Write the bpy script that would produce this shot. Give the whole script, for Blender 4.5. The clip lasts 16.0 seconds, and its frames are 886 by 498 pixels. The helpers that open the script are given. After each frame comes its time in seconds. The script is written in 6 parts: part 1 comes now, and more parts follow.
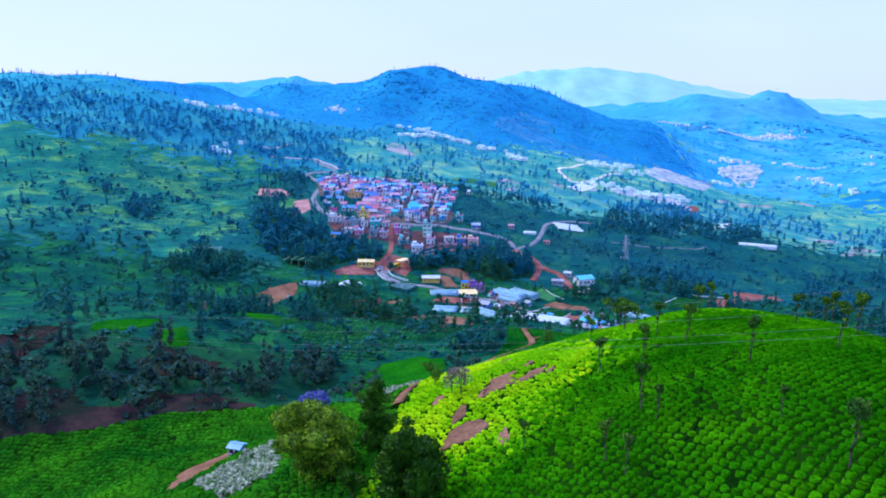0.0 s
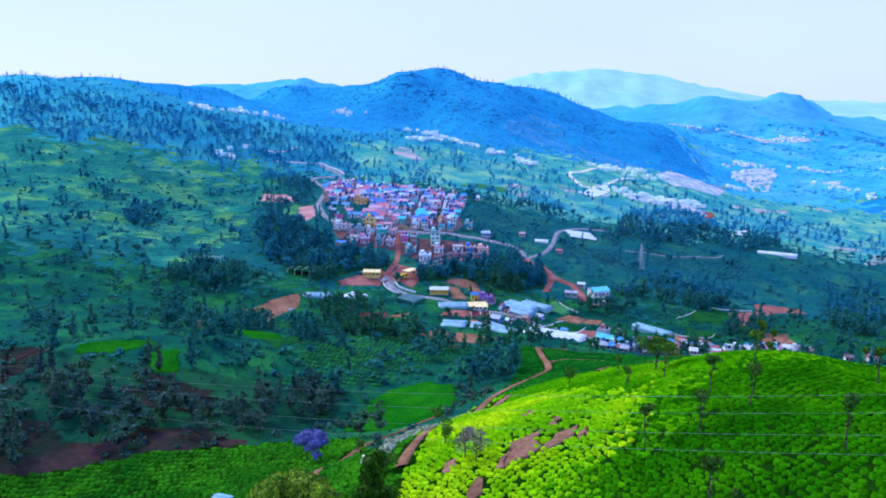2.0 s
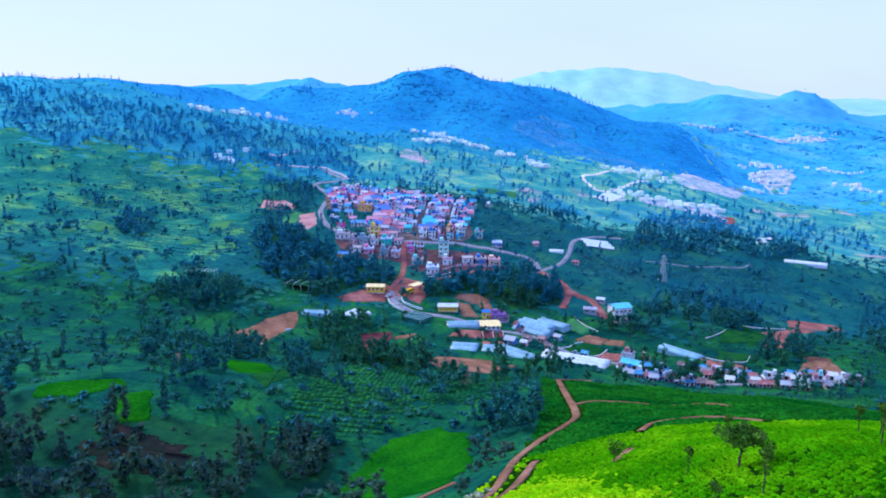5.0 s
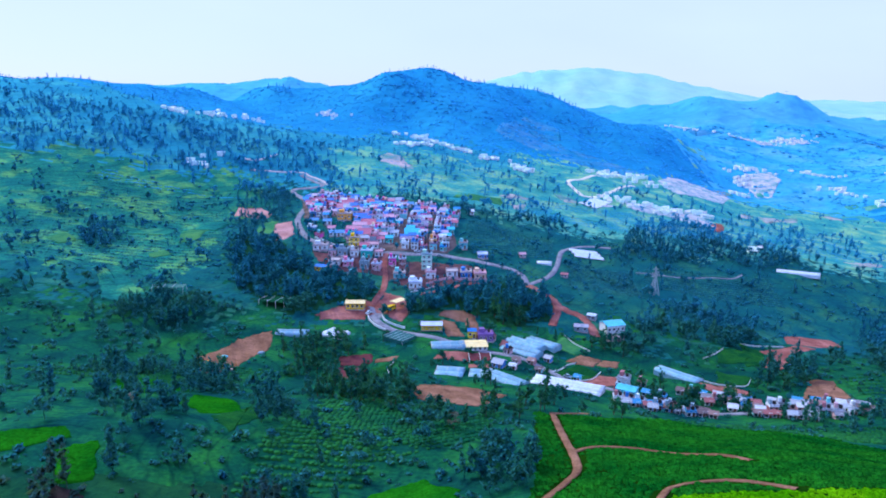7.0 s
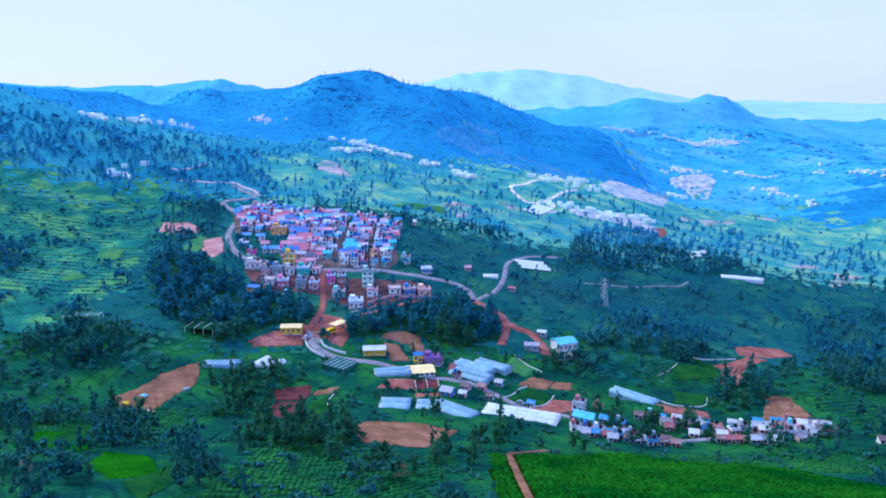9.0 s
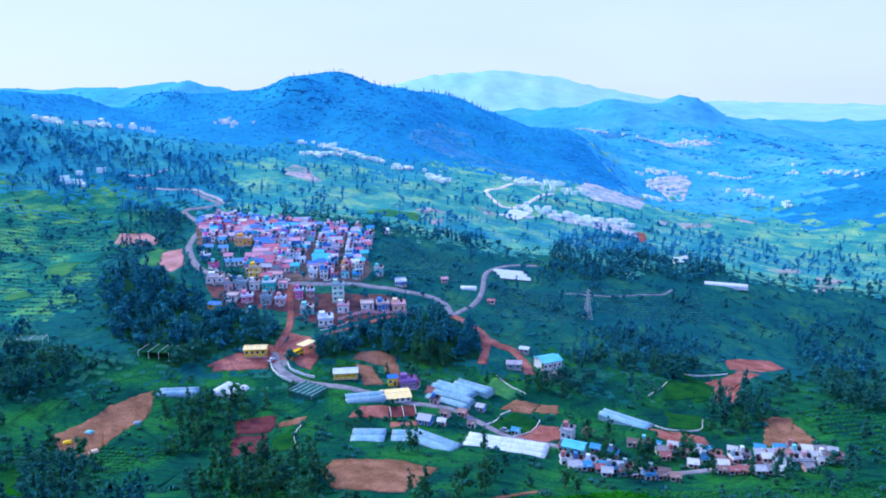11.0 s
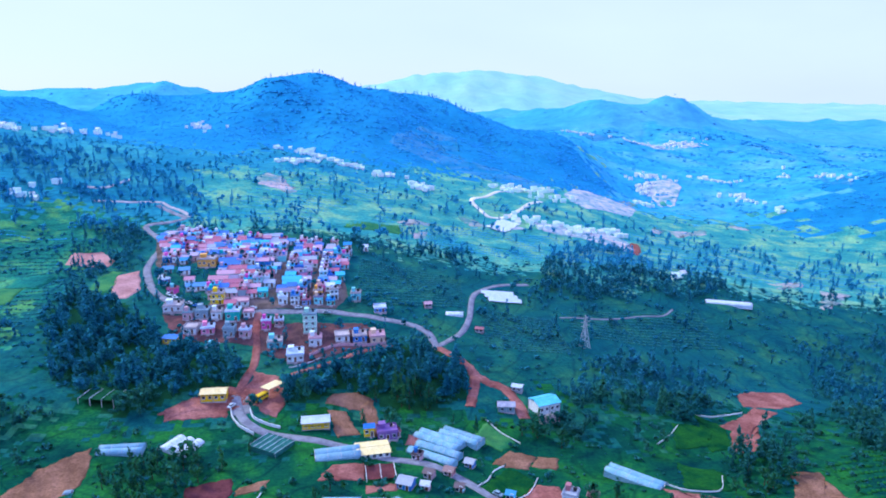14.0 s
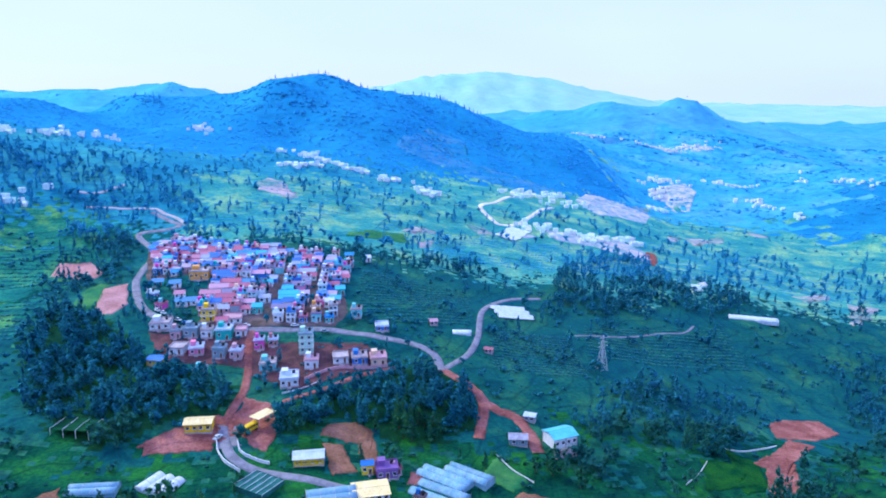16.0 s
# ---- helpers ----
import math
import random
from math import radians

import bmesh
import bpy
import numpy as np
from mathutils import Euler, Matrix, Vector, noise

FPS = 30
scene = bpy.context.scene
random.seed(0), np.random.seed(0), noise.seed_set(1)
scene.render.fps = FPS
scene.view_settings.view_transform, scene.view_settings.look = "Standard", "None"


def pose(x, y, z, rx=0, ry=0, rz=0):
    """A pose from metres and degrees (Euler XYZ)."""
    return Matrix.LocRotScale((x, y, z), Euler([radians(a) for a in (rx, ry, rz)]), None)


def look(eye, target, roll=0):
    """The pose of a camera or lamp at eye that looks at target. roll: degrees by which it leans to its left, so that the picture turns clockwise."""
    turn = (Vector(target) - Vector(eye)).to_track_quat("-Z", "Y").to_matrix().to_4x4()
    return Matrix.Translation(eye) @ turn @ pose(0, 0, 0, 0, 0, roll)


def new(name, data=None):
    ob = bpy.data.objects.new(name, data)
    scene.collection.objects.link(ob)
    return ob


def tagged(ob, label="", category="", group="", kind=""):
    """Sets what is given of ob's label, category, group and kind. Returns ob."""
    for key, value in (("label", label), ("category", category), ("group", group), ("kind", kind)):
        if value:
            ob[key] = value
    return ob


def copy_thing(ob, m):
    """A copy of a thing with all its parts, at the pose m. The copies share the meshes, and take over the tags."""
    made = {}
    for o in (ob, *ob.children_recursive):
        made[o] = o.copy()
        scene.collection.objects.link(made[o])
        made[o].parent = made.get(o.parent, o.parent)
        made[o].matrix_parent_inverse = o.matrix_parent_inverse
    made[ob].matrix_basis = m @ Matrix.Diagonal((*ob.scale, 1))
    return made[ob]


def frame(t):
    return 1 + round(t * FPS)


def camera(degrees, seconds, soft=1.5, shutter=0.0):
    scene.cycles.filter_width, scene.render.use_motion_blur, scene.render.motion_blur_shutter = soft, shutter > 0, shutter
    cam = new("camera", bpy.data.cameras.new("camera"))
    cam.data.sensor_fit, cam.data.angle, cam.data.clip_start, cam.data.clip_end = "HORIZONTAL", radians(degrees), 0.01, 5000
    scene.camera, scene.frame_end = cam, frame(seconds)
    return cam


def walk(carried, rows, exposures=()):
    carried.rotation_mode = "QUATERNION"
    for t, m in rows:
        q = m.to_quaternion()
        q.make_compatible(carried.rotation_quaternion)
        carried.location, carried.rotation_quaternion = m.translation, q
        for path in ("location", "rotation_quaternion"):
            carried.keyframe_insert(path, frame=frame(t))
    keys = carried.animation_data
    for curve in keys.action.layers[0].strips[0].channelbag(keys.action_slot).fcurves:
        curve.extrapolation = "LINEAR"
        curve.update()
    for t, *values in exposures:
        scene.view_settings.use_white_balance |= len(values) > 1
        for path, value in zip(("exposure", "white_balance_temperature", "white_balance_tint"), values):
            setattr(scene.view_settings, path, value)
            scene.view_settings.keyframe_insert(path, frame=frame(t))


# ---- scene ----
cam = camera(64.61, 16.0, soft=1.85)
PATH = [
    (0.0, look((0.00, 0.00, 110.00), (-42.7, 973.5, -114.5), 0.12)),
    (0.5, look((-0.30, 4.09, 110.72), (-46.0, 977.7, -112.7), 0.09)),
    (1.0, look((-0.62, 8.16, 111.17), (-49.0, 982.0, -111.1), 0.08)),
    (1.5, look((-0.98, 12.18, 111.19), (-51.8, 985.9, -110.9), 0.09)),
    (2.0, look((-1.32, 16.44, 111.29), (-55.1, 989.9, -111.3), 0.11)),
    (2.5, look((-1.65, 20.76, 111.35), (-58.4, 994.0, -111.2), 0.03)),
    (3.0, look((-2.06, 25.32, 111.39), (-61.1, 998.3, -111.7), 0.01)),
    (3.5, look((-2.41, 30.18, 111.40), (-64.1, 1003.1, -111.3), -0.07)),
    (4.0, look((-2.81, 35.02, 111.42), (-67.2, 1007.8, -111.1), -0.12)),
    (6.5, look((-5.70, 60.71, 114.86), (-62.0, 1033.2, -111.2), 0.22)),
    (7.0, look((-6.17, 66.00, 115.46), (-43.8, 1039.6, -109.4), 0.18)),
    (7.5, look((-6.67, 71.40, 116.13), (-25.5, 1045.8, -107.8), 0.13)),
    (8.0, look((-7.06, 76.80, 116.81), (-6.8, 1051.4, -106.9), 0.11)),
    (8.5, look((-7.25, 82.14, 117.57), (15.8, 1056.6, -105.8), 0.10)),
    (9.0, look((-7.33, 87.67, 118.49), (39.3, 1061.3, -104.8), 0.06)),
    (11.5, look((-6.72, 115.88, 119.20), (90.5, 1086.2, -102.1), -0.18)),
    (12.0, look((-6.18, 121.67, 119.91), (105.6, 1090.4, -101.6), -0.26)),
    (12.5, look((-5.57, 127.68, 120.84), (107.9, 1096.2, -100.9), -0.24)),
    (13.0, look((-4.90, 133.92, 121.78), (106.6, 1102.5, -100.6), -0.21)),
    (13.5, look((-4.11, 140.15, 122.37), (105.2, 1108.9, -100.2), -0.16)),
    (14.0, look((-3.36, 146.55, 122.66), (103.7, 1115.5, -100.0), -0.09)),
    (14.5, look((-2.68, 152.93, 122.87), (101.9, 1122.2, -100.0), -0.06)),
    (15.0, look((-1.92, 159.09, 122.96), (100.1, 1128.8, -99.1), -0.01)),
    (15.5, look((-1.16, 164.99, 122.94), (98.1, 1135.2, -98.1), 0.05)),
    (16.0, look((-0.24, 171.00, 122.99), (95.8, 1141.6, -97.7), -0.00)),
]
walk(cam, PATH, [(0.0, 0.07, 6200, 8), (9.0, 0.04, 6200, 8), (12.5, 0.12, 6200, 8), (16.0, 0.14, 6200, 8)])
# ---- light ----
SUN_EL, SUN_ROT = 38.0, -52.0          # degrees: height, and bearing clockwise from +y
w = bpy.data.worlds.new("sky")
scene.world = w
w.use_nodes = True
wn = w.node_tree
bg = wn.nodes["Background"]
skyt = wn.nodes.new("ShaderNodeTexSky")
skyt.sky_type, skyt.sun_disc = "NISHITA", False
skyt.sun_elevation, skyt.sun_rotation = radians(SUN_EL), radians(SUN_ROT % 360)
skyt.altitude, skyt.air_density, skyt.dust_density, skyt.ozone_density = 1800, 1.0, 3.0, 2.0
# thin high cloud in a strong blue haze veil, the same all round the sky
cn = wn.nodes.new("ShaderNodeTexNoise")
cn.inputs["Scale"].default_value, cn.inputs["Detail"].default_value = 2.2, 5
ct = wn.nodes.new("ShaderNodeTexCoord")
cm = wn.nodes.new("ShaderNodeMapping")
cm.inputs["Scale"].default_value = (1, 1, 3.5)
wn.links.new(ct.outputs["Generated"], cm.inputs["Vector"])
wn.links.new(cm.outputs[0], cn.inputs["Vector"])
cr = wn.nodes.new("ShaderNodeValToRGB")
cr.color_ramp.elements[0].position, cr.color_ramp.elements[0].color = 0.35, (0.78, 0.78, 0.78, 1)
cr.color_ramp.elements[1].position, cr.color_ramp.elements[1].color = 0.75, (0.92, 0.92, 0.92, 1)
wn.links.new(cn.outputs["Fac"], cr.inputs["Fac"])
mx = wn.nodes.new("ShaderNodeMix")
mx.data_type = "RGBA"
mx.inputs[7].default_value = (8.9, 10.7, 24.0, 1)
wn.links.new(cr.outputs[0], mx.inputs[0])
wn.links.new(skyt.outputs[0], mx.inputs[6])
wn.links.new(mx.outputs[2], bg.inputs["Color"])
bg.inputs["Strength"].default_value = 0.085
sun = new("sun", bpy.data.lights.new("sun", "SUN"))
sun.data.energy, sun.data.angle, sun.data.color = 2.7, radians(14), (1, 0.95, 0.72)
se, sr = radians(SUN_EL), radians(SUN_ROT)
sun.matrix_world = look((0, 0, 300), (-math.sin(sr) * math.cos(se), -math.cos(sr) * math.cos(se), 300 - math.sin(se)))


# ---- materials ----
def nd(m, kind, **kw):
    n = m.node_tree.nodes.new(kind)
    for k, v in kw.items():
        n.inputs[k.replace("_", " ")].default_value = v
    return n


def rgb(c):
    return (c[0], c[1], c[2], 1)


def surface(name, a, b, rough=0.8, scale=1.0, fine=8.0, bump=0.3, spread=0.0, haze_gloss=0.0, metal=0.0, island=False, third=None, spec=0.3, trans=0.0, grain=0.28, bank=0.0):
    """A material that wanders between the colours a and b at two sizes (scale and fine, in waves per metre). spread:
    how much one object or island differs from the next. haze_gloss: strength of a blue sheen standing in for haze,
    strongest where the eye grazes. trans: how much
    light leaves let through. grain: how strong the fine variation is. bank: the drop from one grassy field terrace to
    the next, in metres."""
    m = bpy.data.materials.new(name)
    m.use_nodes = True
    t = m.node_tree
    bs = t.nodes["Principled BSDF"]
    bs.inputs["Roughness"].default_value, bs.inputs["Metallic"].default_value = rough, metal
    bs.inputs["Specular IOR Level"].default_value = spec
    pos = nd(m, "ShaderNodeNewGeometry").outputs["Position"]
    n1 = nd(m, "ShaderNodeTexNoise", Scale=scale, Detail=4.0, Roughness=0.6)
    n2 = nd(m, "ShaderNodeTexNoise", Scale=fine, Detail=3.0, Roughness=0.65)
    t.links.new(pos, n1.inputs["Vector"])
    t.links.new(pos, n2.inputs["Vector"])
    r1 = nd(m, "ShaderNodeValToRGB")
    r1.color_ramp.elements[0].position, r1.color_ramp.elements[0].color = 0.36, rgb(a)
    r1.color_ramp.elements[1].position, r1.color_ramp.elements[1].color = 0.64, rgb(b)
    if third:
        e = r1.color_ramp.elements.new(0.5)
        e.color = rgb(third)
    t.links.new(n1.outputs["Fac"], r1.inputs["Fac"])
    vary = nd(m, "ShaderNodeMapRange")
    for k, v in enumerate((0.25, 0.75, 1 - grain, 1 + grain)):
        vary.inputs[1 + k].default_value = v
    t.links.new(n2.outputs["Fac"], vary.inputs[0])
    val = vary.outputs[0]
    if spread:
        src = nd(m, "ShaderNodeNewGeometry").outputs["Random Per Island"] if island else nd(m, "ShaderNodeObjectInfo").outputs["Random"]
        mr = nd(m, "ShaderNodeMapRange")
        for k, v in enumerate((0, 1, 1 - spread, 1 + spread)):
            mr.inputs[1 + k].default_value = v
        t.links.new(src, mr.inputs[0])
        mu = nd(m, "ShaderNodeMath")
        mu.operation = "MULTIPLY"
        t.links.new(val, mu.inputs[0])
        t.links.new(mr.outputs[0], mu.inputs[1])
        val = mu.outputs[0]
    if bank:
        # scrub grows dark along the edges of the terraces
        sep = nd(m, "ShaderNodeSeparateXYZ")
        t.links.new(pos, sep.inputs[0])
        n3 = nd(m, "ShaderNodeTexNoise", Scale=0.02, Detail=2.0)
        t.links.new(pos, n3.inputs["Vector"])
        up = nd(m, "ShaderNodeMath")
        up.operation, up.inputs[1].default_value = "MULTIPLY_ADD", 14.0
        t.links.new(n3.outputs["Fac"], up.inputs[0])
        t.links.new(sep.outputs[2], up.inputs[2])
        wav = nd(m, "ShaderNodeMath")
        wav.operation, wav.inputs[1].default_value = "PINGPONG", bank / 2
        t.links.new(up.outputs[0], wav.inputs[0])
        mr = nd(m, "ShaderNodeMapRange")
        for k, v in enumerate((0.0, bank * 0.14, 0.55, 1.0)):
            mr.inputs[1 + k].default_value = v
        t.links.new(wav.outputs[0], mr.inputs[0])
        mu = nd(m, "ShaderNodeMath")
        mu.operation = "MULTIPLY"
        t.links.new(val, mu.inputs[0])
        t.links.new(mr.outputs[0], mu.inputs[1])
        val = mu.outputs[0]
    hs = nd(m, "ShaderNodeHueSaturation")
    t.links.new(r1.outputs[0], hs.inputs["Color"])
    t.links.new(val, hs.inputs["Value"])
    t.links.new(hs.outputs[0], bs.inputs["Base Color"])
    if bump:
        bp = nd(m, "ShaderNodeBump", Strength=bump, Distance=0.6 / fine)
        t.links.new(n2.outputs["Fac"], bp.inputs["Height"])
        t.links.new(bp.outputs[0], bs.inputs["Normal"])
    body = bs.outputs[0]
    if trans:
        tr = nd(m, "ShaderNodeBsdfTranslucent")
        t.links.new(hs.outputs[0], tr.inputs["Color"])
        leafy = nd(m, "ShaderNodeMixShader", Fac=trans)
        t.links.new(body, leafy.inputs[1])
        t.links.new(tr.outputs[0], leafy.inputs[2])
        body = leafy.outputs[0]
        t.links.new(body, t.nodes["Material Output"].inputs["Surface"])
    # blue-tinted sheen laid over the surface as a veil of haze
    if haze_gloss:
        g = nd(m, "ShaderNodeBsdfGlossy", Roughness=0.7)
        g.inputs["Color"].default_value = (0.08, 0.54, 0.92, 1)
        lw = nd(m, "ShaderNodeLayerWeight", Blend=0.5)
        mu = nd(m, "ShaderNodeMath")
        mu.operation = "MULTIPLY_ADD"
        mu.inputs[1].default_value = haze_gloss
        # leaf masses carry part of the haze veil at every angle
        mu.inputs[2].default_value = haze_gloss * 0.45 if island else 0.0
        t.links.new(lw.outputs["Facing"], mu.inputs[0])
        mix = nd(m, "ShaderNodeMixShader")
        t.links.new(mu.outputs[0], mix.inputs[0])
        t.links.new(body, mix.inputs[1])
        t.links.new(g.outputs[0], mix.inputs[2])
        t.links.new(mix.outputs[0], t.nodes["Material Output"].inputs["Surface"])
    return m


def picked(name, colours, rough=0.7, fine=3.0, dirt=0.25):
    """A paint whose colour is drawn object by object from a row of colours, streaked with dirt."""
    m = surface(name, (1, 1, 1), (1, 1, 1), rough, 0.4, fine, 0.1)
    t = m.node_tree
    bs = t.nodes["Principled BSDF"]
    oi = nd(m, "ShaderNodeObjectInfo")
    r = nd(m, "ShaderNodeValToRGB")
    r.color_ramp.interpolation = "CONSTANT"
    el = r.color_ramp.elements
    while len(el) < len(colours):
        el.new(0.5)
    for k, c in enumerate(colours):
        el[k].position, el[k].color = k / len(colours), rgb(c)
    t.links.new(oi.outputs["Random"], r.inputs["Fac"])
    src = bs.inputs["Base Color"].links[0].from_socket
    mu = nd(m, "ShaderNodeMix")
    mu.data_type, mu.blend_type = "RGBA", "MULTIPLY"
    mu.inputs[0].default_value = 1.0
    t.links.new(r.outputs[0], mu.inputs[6])
    t.links.new(src, mu.inputs[7])
    t.links.new(mu.outputs[2], bs.inputs["Base Color"])
    return m


M = {}
M["meadow"] = surface("meadow", (0.004, 0.050, 0.021), (0.020, 0.155, 0.012), 0.9, 0.05, 0.8, 0.9, haze_gloss=0.05, third=(0.007, 0.086, 0.019), spec=0.0, grain=0.45, bank=1.6)
M["terrace"] = surface("terrace", (0.011, 0.128, 0.062), (0.115, 0.350, 0.055), 0.9, 0.05, 0.6, 0.9, haze_gloss=0.10, third=(0.021, 0.190, 0.068), spec=0.0, grain=0.5, bank=2.2)
# far fields, sunlight and blue haze put into the base colour
M["sunny_slope"] = surface("sunny_slope", (0.026, 0.235, 0.180), (0.24, 0.50, 0.18), 0.9, 0.04, 0.4, 0.9, haze_gloss=0.18, third=(0.070, 0.34, 0.19), spec=0.0, grain=0.45)
M["forest_floor"] = surface("forest_floor", (0.004, 0.040, 0.016), (0.014, 0.085, 0.018), 0.9, 0.05, 0.35, 0.8, haze_gloss=0.03, spec=0.0)
# far hills: blue haze put into the base colour, paler with distance
M["blue_haze_hill"] = surface("blue_haze_hill", (0.009, 0.170, 0.310), (0.018, 0.220, 0.350), 0.9, 0.010, 0.06, 0.3, haze_gloss=0.26, spec=0.0)
M["far_hill"] = surface("far_hill", (0.34, 0.62, 0.80), (0.44, 0.68, 0.82), 0.9, 0.0025, 0.012, 0.2, haze_gloss=0.25, spec=0.0, grain=0.1)
M["tea_ground"] = surface("tea_ground", (0.004, 0.026, 0.002), (0.010, 0.050, 0.003), 0.95, 0.12, 1.5, 0.5, spec=0.0)
# the same tea in three tones, coloured as sunlit, shaded and half lit
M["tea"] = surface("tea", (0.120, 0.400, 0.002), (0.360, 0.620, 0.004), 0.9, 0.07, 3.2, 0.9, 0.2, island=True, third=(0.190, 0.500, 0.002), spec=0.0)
M["tea_shaded"] = surface("tea_shaded", (0.012, 0.118, 0.001), (0.042, 0.225, 0.001), 0.9, 0.09, 3.2, 0.9, 0.24, island=True, third=(0.021, 0.160, 0.001), spec=0.0)
M["tea_half_lit"] = surface("tea_half_lit", (0.034, 0.225, 0.001), (0.120, 0.385, 0.002), 0.9, 0.08, 3.2, 0.9, 0.22, island=True, third=(0.060, 0.290, 0.001), spec=0.0)
M["tea_dark"] = surface("tea_dark", (0.006, 0.075, 0.008), (0.022, 0.150, 0.008), 0.9, 0.03, 1.6, 0.9, 0.25, 0.03, island=True, spec=0.0)
M["soil"] = surface("soil", (0.175, 0.092, 0.056), (0.320, 0.172, 0.110), 0.95, 0.12, 1.4, 0.7, third=(0.240, 0.128, 0.078), spec=0.0, grain=0.4)
M["red_soil"] = surface("red_soil", (0.220, 0.080, 0.066), (0.400, 0.172, 0.142), 0.95, 0.10, 1.0, 0.7, third=(0.300, 0.120, 0.098), spec=0.0, grain=0.4)
M["purple_soil"] = surface("purple_soil", (0.085, 0.030, 0.034), (0.16, 0.055, 0.058), 0.95, 0.2, 1.8, 0.7, spec=0.0)
M["pink_ground"] = surface("pink_ground", (0.40, 0.205, 0.185), (0.58, 0.330, 0.300), 0.95, 0.08, 1.0, 0.5, spec=0.0)
M["levelled"] = surface("levelled", (0.14, 0.34, 0.34), (0.66, 0.60, 0.60), 0.95, 0.10, 0.5, 0.5, haze_gloss=0.05, spec=0.0, grain=0.4)
M["pale_soil"] = surface("pale_soil", (0.58, 0.58, 0.50), (0.84, 0.82, 0.70), 0.95, 0.06, 0.5, 0.5, spec=0.0)
M["crop"] = surface("crop", (0.004, 0.058, 0.022), (0.017, 0.115, 0.022), 0.9, 0.15, 2.5, 0.9, spec=0.0, grain=0.5)
M["grass"] = surface("grass", (0.020, 0.150, 0.040), (0.085, 0.270, 0.050), 0.8, 0.1, 2.0, 0.8, haze_gloss=0.06, spec=0.0)
M["asphalt"] = surface("asphalt", (0.15, 0.165, 0.20), (0.26, 0.28, 0.32), 0.85, 0.3, 4.0, 0.3)
M["concrete"] = surface("concrete", (0.36, 0.33, 0.33), (0.52, 0.48, 0.47), 0.85, 0.4, 4.0, 0.3)
M["whitewash"] = surface("whitewash", (0.66, 0.74, 0.74), (0.78, 0.84, 0.82), 0.7, 0.5, 3.0, 0.15)
M["bark"] = surface("bark", (0.045, 0.040, 0.030), (0.12, 0.105, 0.08), 0.95, 0.8, 9.0, 0.8, spec=0.0)
M["leaf"] = surface("leaf", (0.014, 0.118, 0.056), (0.050, 0.220, 0.054), 0.9, 0.25, 2.0, 0.3, 0.25, 0.13, spec=0.0, trans=0.5)
M["leaf_mass"] = surface("leaf_mass", (0.014, 0.118, 0.058), (0.050, 0.220, 0.056), 0.9, 0.05, 0.8, 0.3, 0.25, 0.13, island=True, spec=0.0, trans=0.5)
# trees of the hills and slopes, haze put into the leaf colour as blue
M["blue_haze_mass"] = surface("blue_haze_mass", (0.010, 0.200, 0.345), (0.019, 0.245, 0.380), 0.9, 0.012, 0.1, 0.0, 0.08, 0.45, island=True, spec=0.0, trans=0.5)
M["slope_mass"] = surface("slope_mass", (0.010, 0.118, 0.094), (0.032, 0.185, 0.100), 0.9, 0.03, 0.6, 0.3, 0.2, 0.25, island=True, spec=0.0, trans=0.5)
M["scar"] = surface("scar", (0.10, 0.28, 0.22), (0.60, 0.46, 0.42), 0.95, 0.035, 0.3, 0.5, haze_gloss=0.08, spec=0.0)
# bare earth on the far hills, mostly blue haze put into its colour
M["hill_scar"] = surface("hill_scar", (0.014, 0.195, 0.315), (0.080, 0.250, 0.375), 0.95, 0.03, 0.2, 0.5, haze_gloss=0.2, spec=0.0)
M["tea_lower"] = surface("tea_lower", (0.003, 0.085, 0.010), (0.016, 0.165, 0.011), 0.9, 0.05, 2.0, 0.9, 0.25, island=True, spec=0.0)
M["bright_crop"] = surface("bright_crop", (0.005, 0.095, 0.006), (0.015, 0.165, 0.006), 0.9, 0.08, 1.2, 0.9, spec=0.0, grain=0.5)
# meadow beyond the valley, haze put into the green as extra blue
M["slope_meadow"] = surface("slope_meadow", (0.005, 0.068, 0.046), (0.030, 0.150, 0.040), 0.9, 0.04, 0.6, 0.9, haze_gloss=0.11, third=(0.009, 0.094, 0.044), spec=0.0, grain=0.5, bank=1.8)
M["yard"] = surface("yard", (0.10, 0.080, 0.070), (0.22, 0.17, 0.15), 0.95, 0.15, 1.5, 0.5, spec=0.0)
# the lighter colour stands in for highlights on the leaves
M["near_leaf"] = surface("near_leaf", (0.014, 0.080, 0.003), (0.240, 0.400, 0.012), 0.55, 0.9, 3.5, 0.3, 0.6, 0.0, island=True, spec=0.15, trans=0.2)
M["dark_leaf"] = surface("dark_leaf", (0.008, 0.052, 0.002), (0.046, 0.16, 0.004), 0.55, 0.8, 3.0, 0.3, 0.5, 0.0, island=True, spec=0.1, trans=0.2)
M["oak_leaf"] = surface("oak_leaf", (0.03, 0.11, 0.012), (0.095, 0.22, 0.018), 0.7, 0.4, 3.0, 0.3, 0.4, 0.0, island=True, spec=0.05)
M["rust_leaf"] = surface("rust_leaf", (0.16, 0.10, 0.05), (0.30, 0.22, 0.09), 0.7, 0.4, 3.0, 0.3, 0.4, 0.1, island=True, spec=0.05)
M["blue_bloom"] = surface("blue_bloom", (0.07, 0.10, 0.28), (0.14, 0.18, 0.42), 0.8, 0.4, 3.0, 0.3, 0.3, 0.0, island=True, spec=0.0)
M["white_bloom"] = surface("white_bloom", (0.06, 0.17, 0.03), (0.62, 0.66, 0.50), 0.8, 1.3, 4.0, 0.3, 0.4, island=True, spec=0.0)
M["film"] = surface("film", (0.15, 0.36, 0.46), (0.26, 0.48, 0.56), 0.55, 0.35, 2.0, 0.15, 0.15, 0.0, spec=0.2)
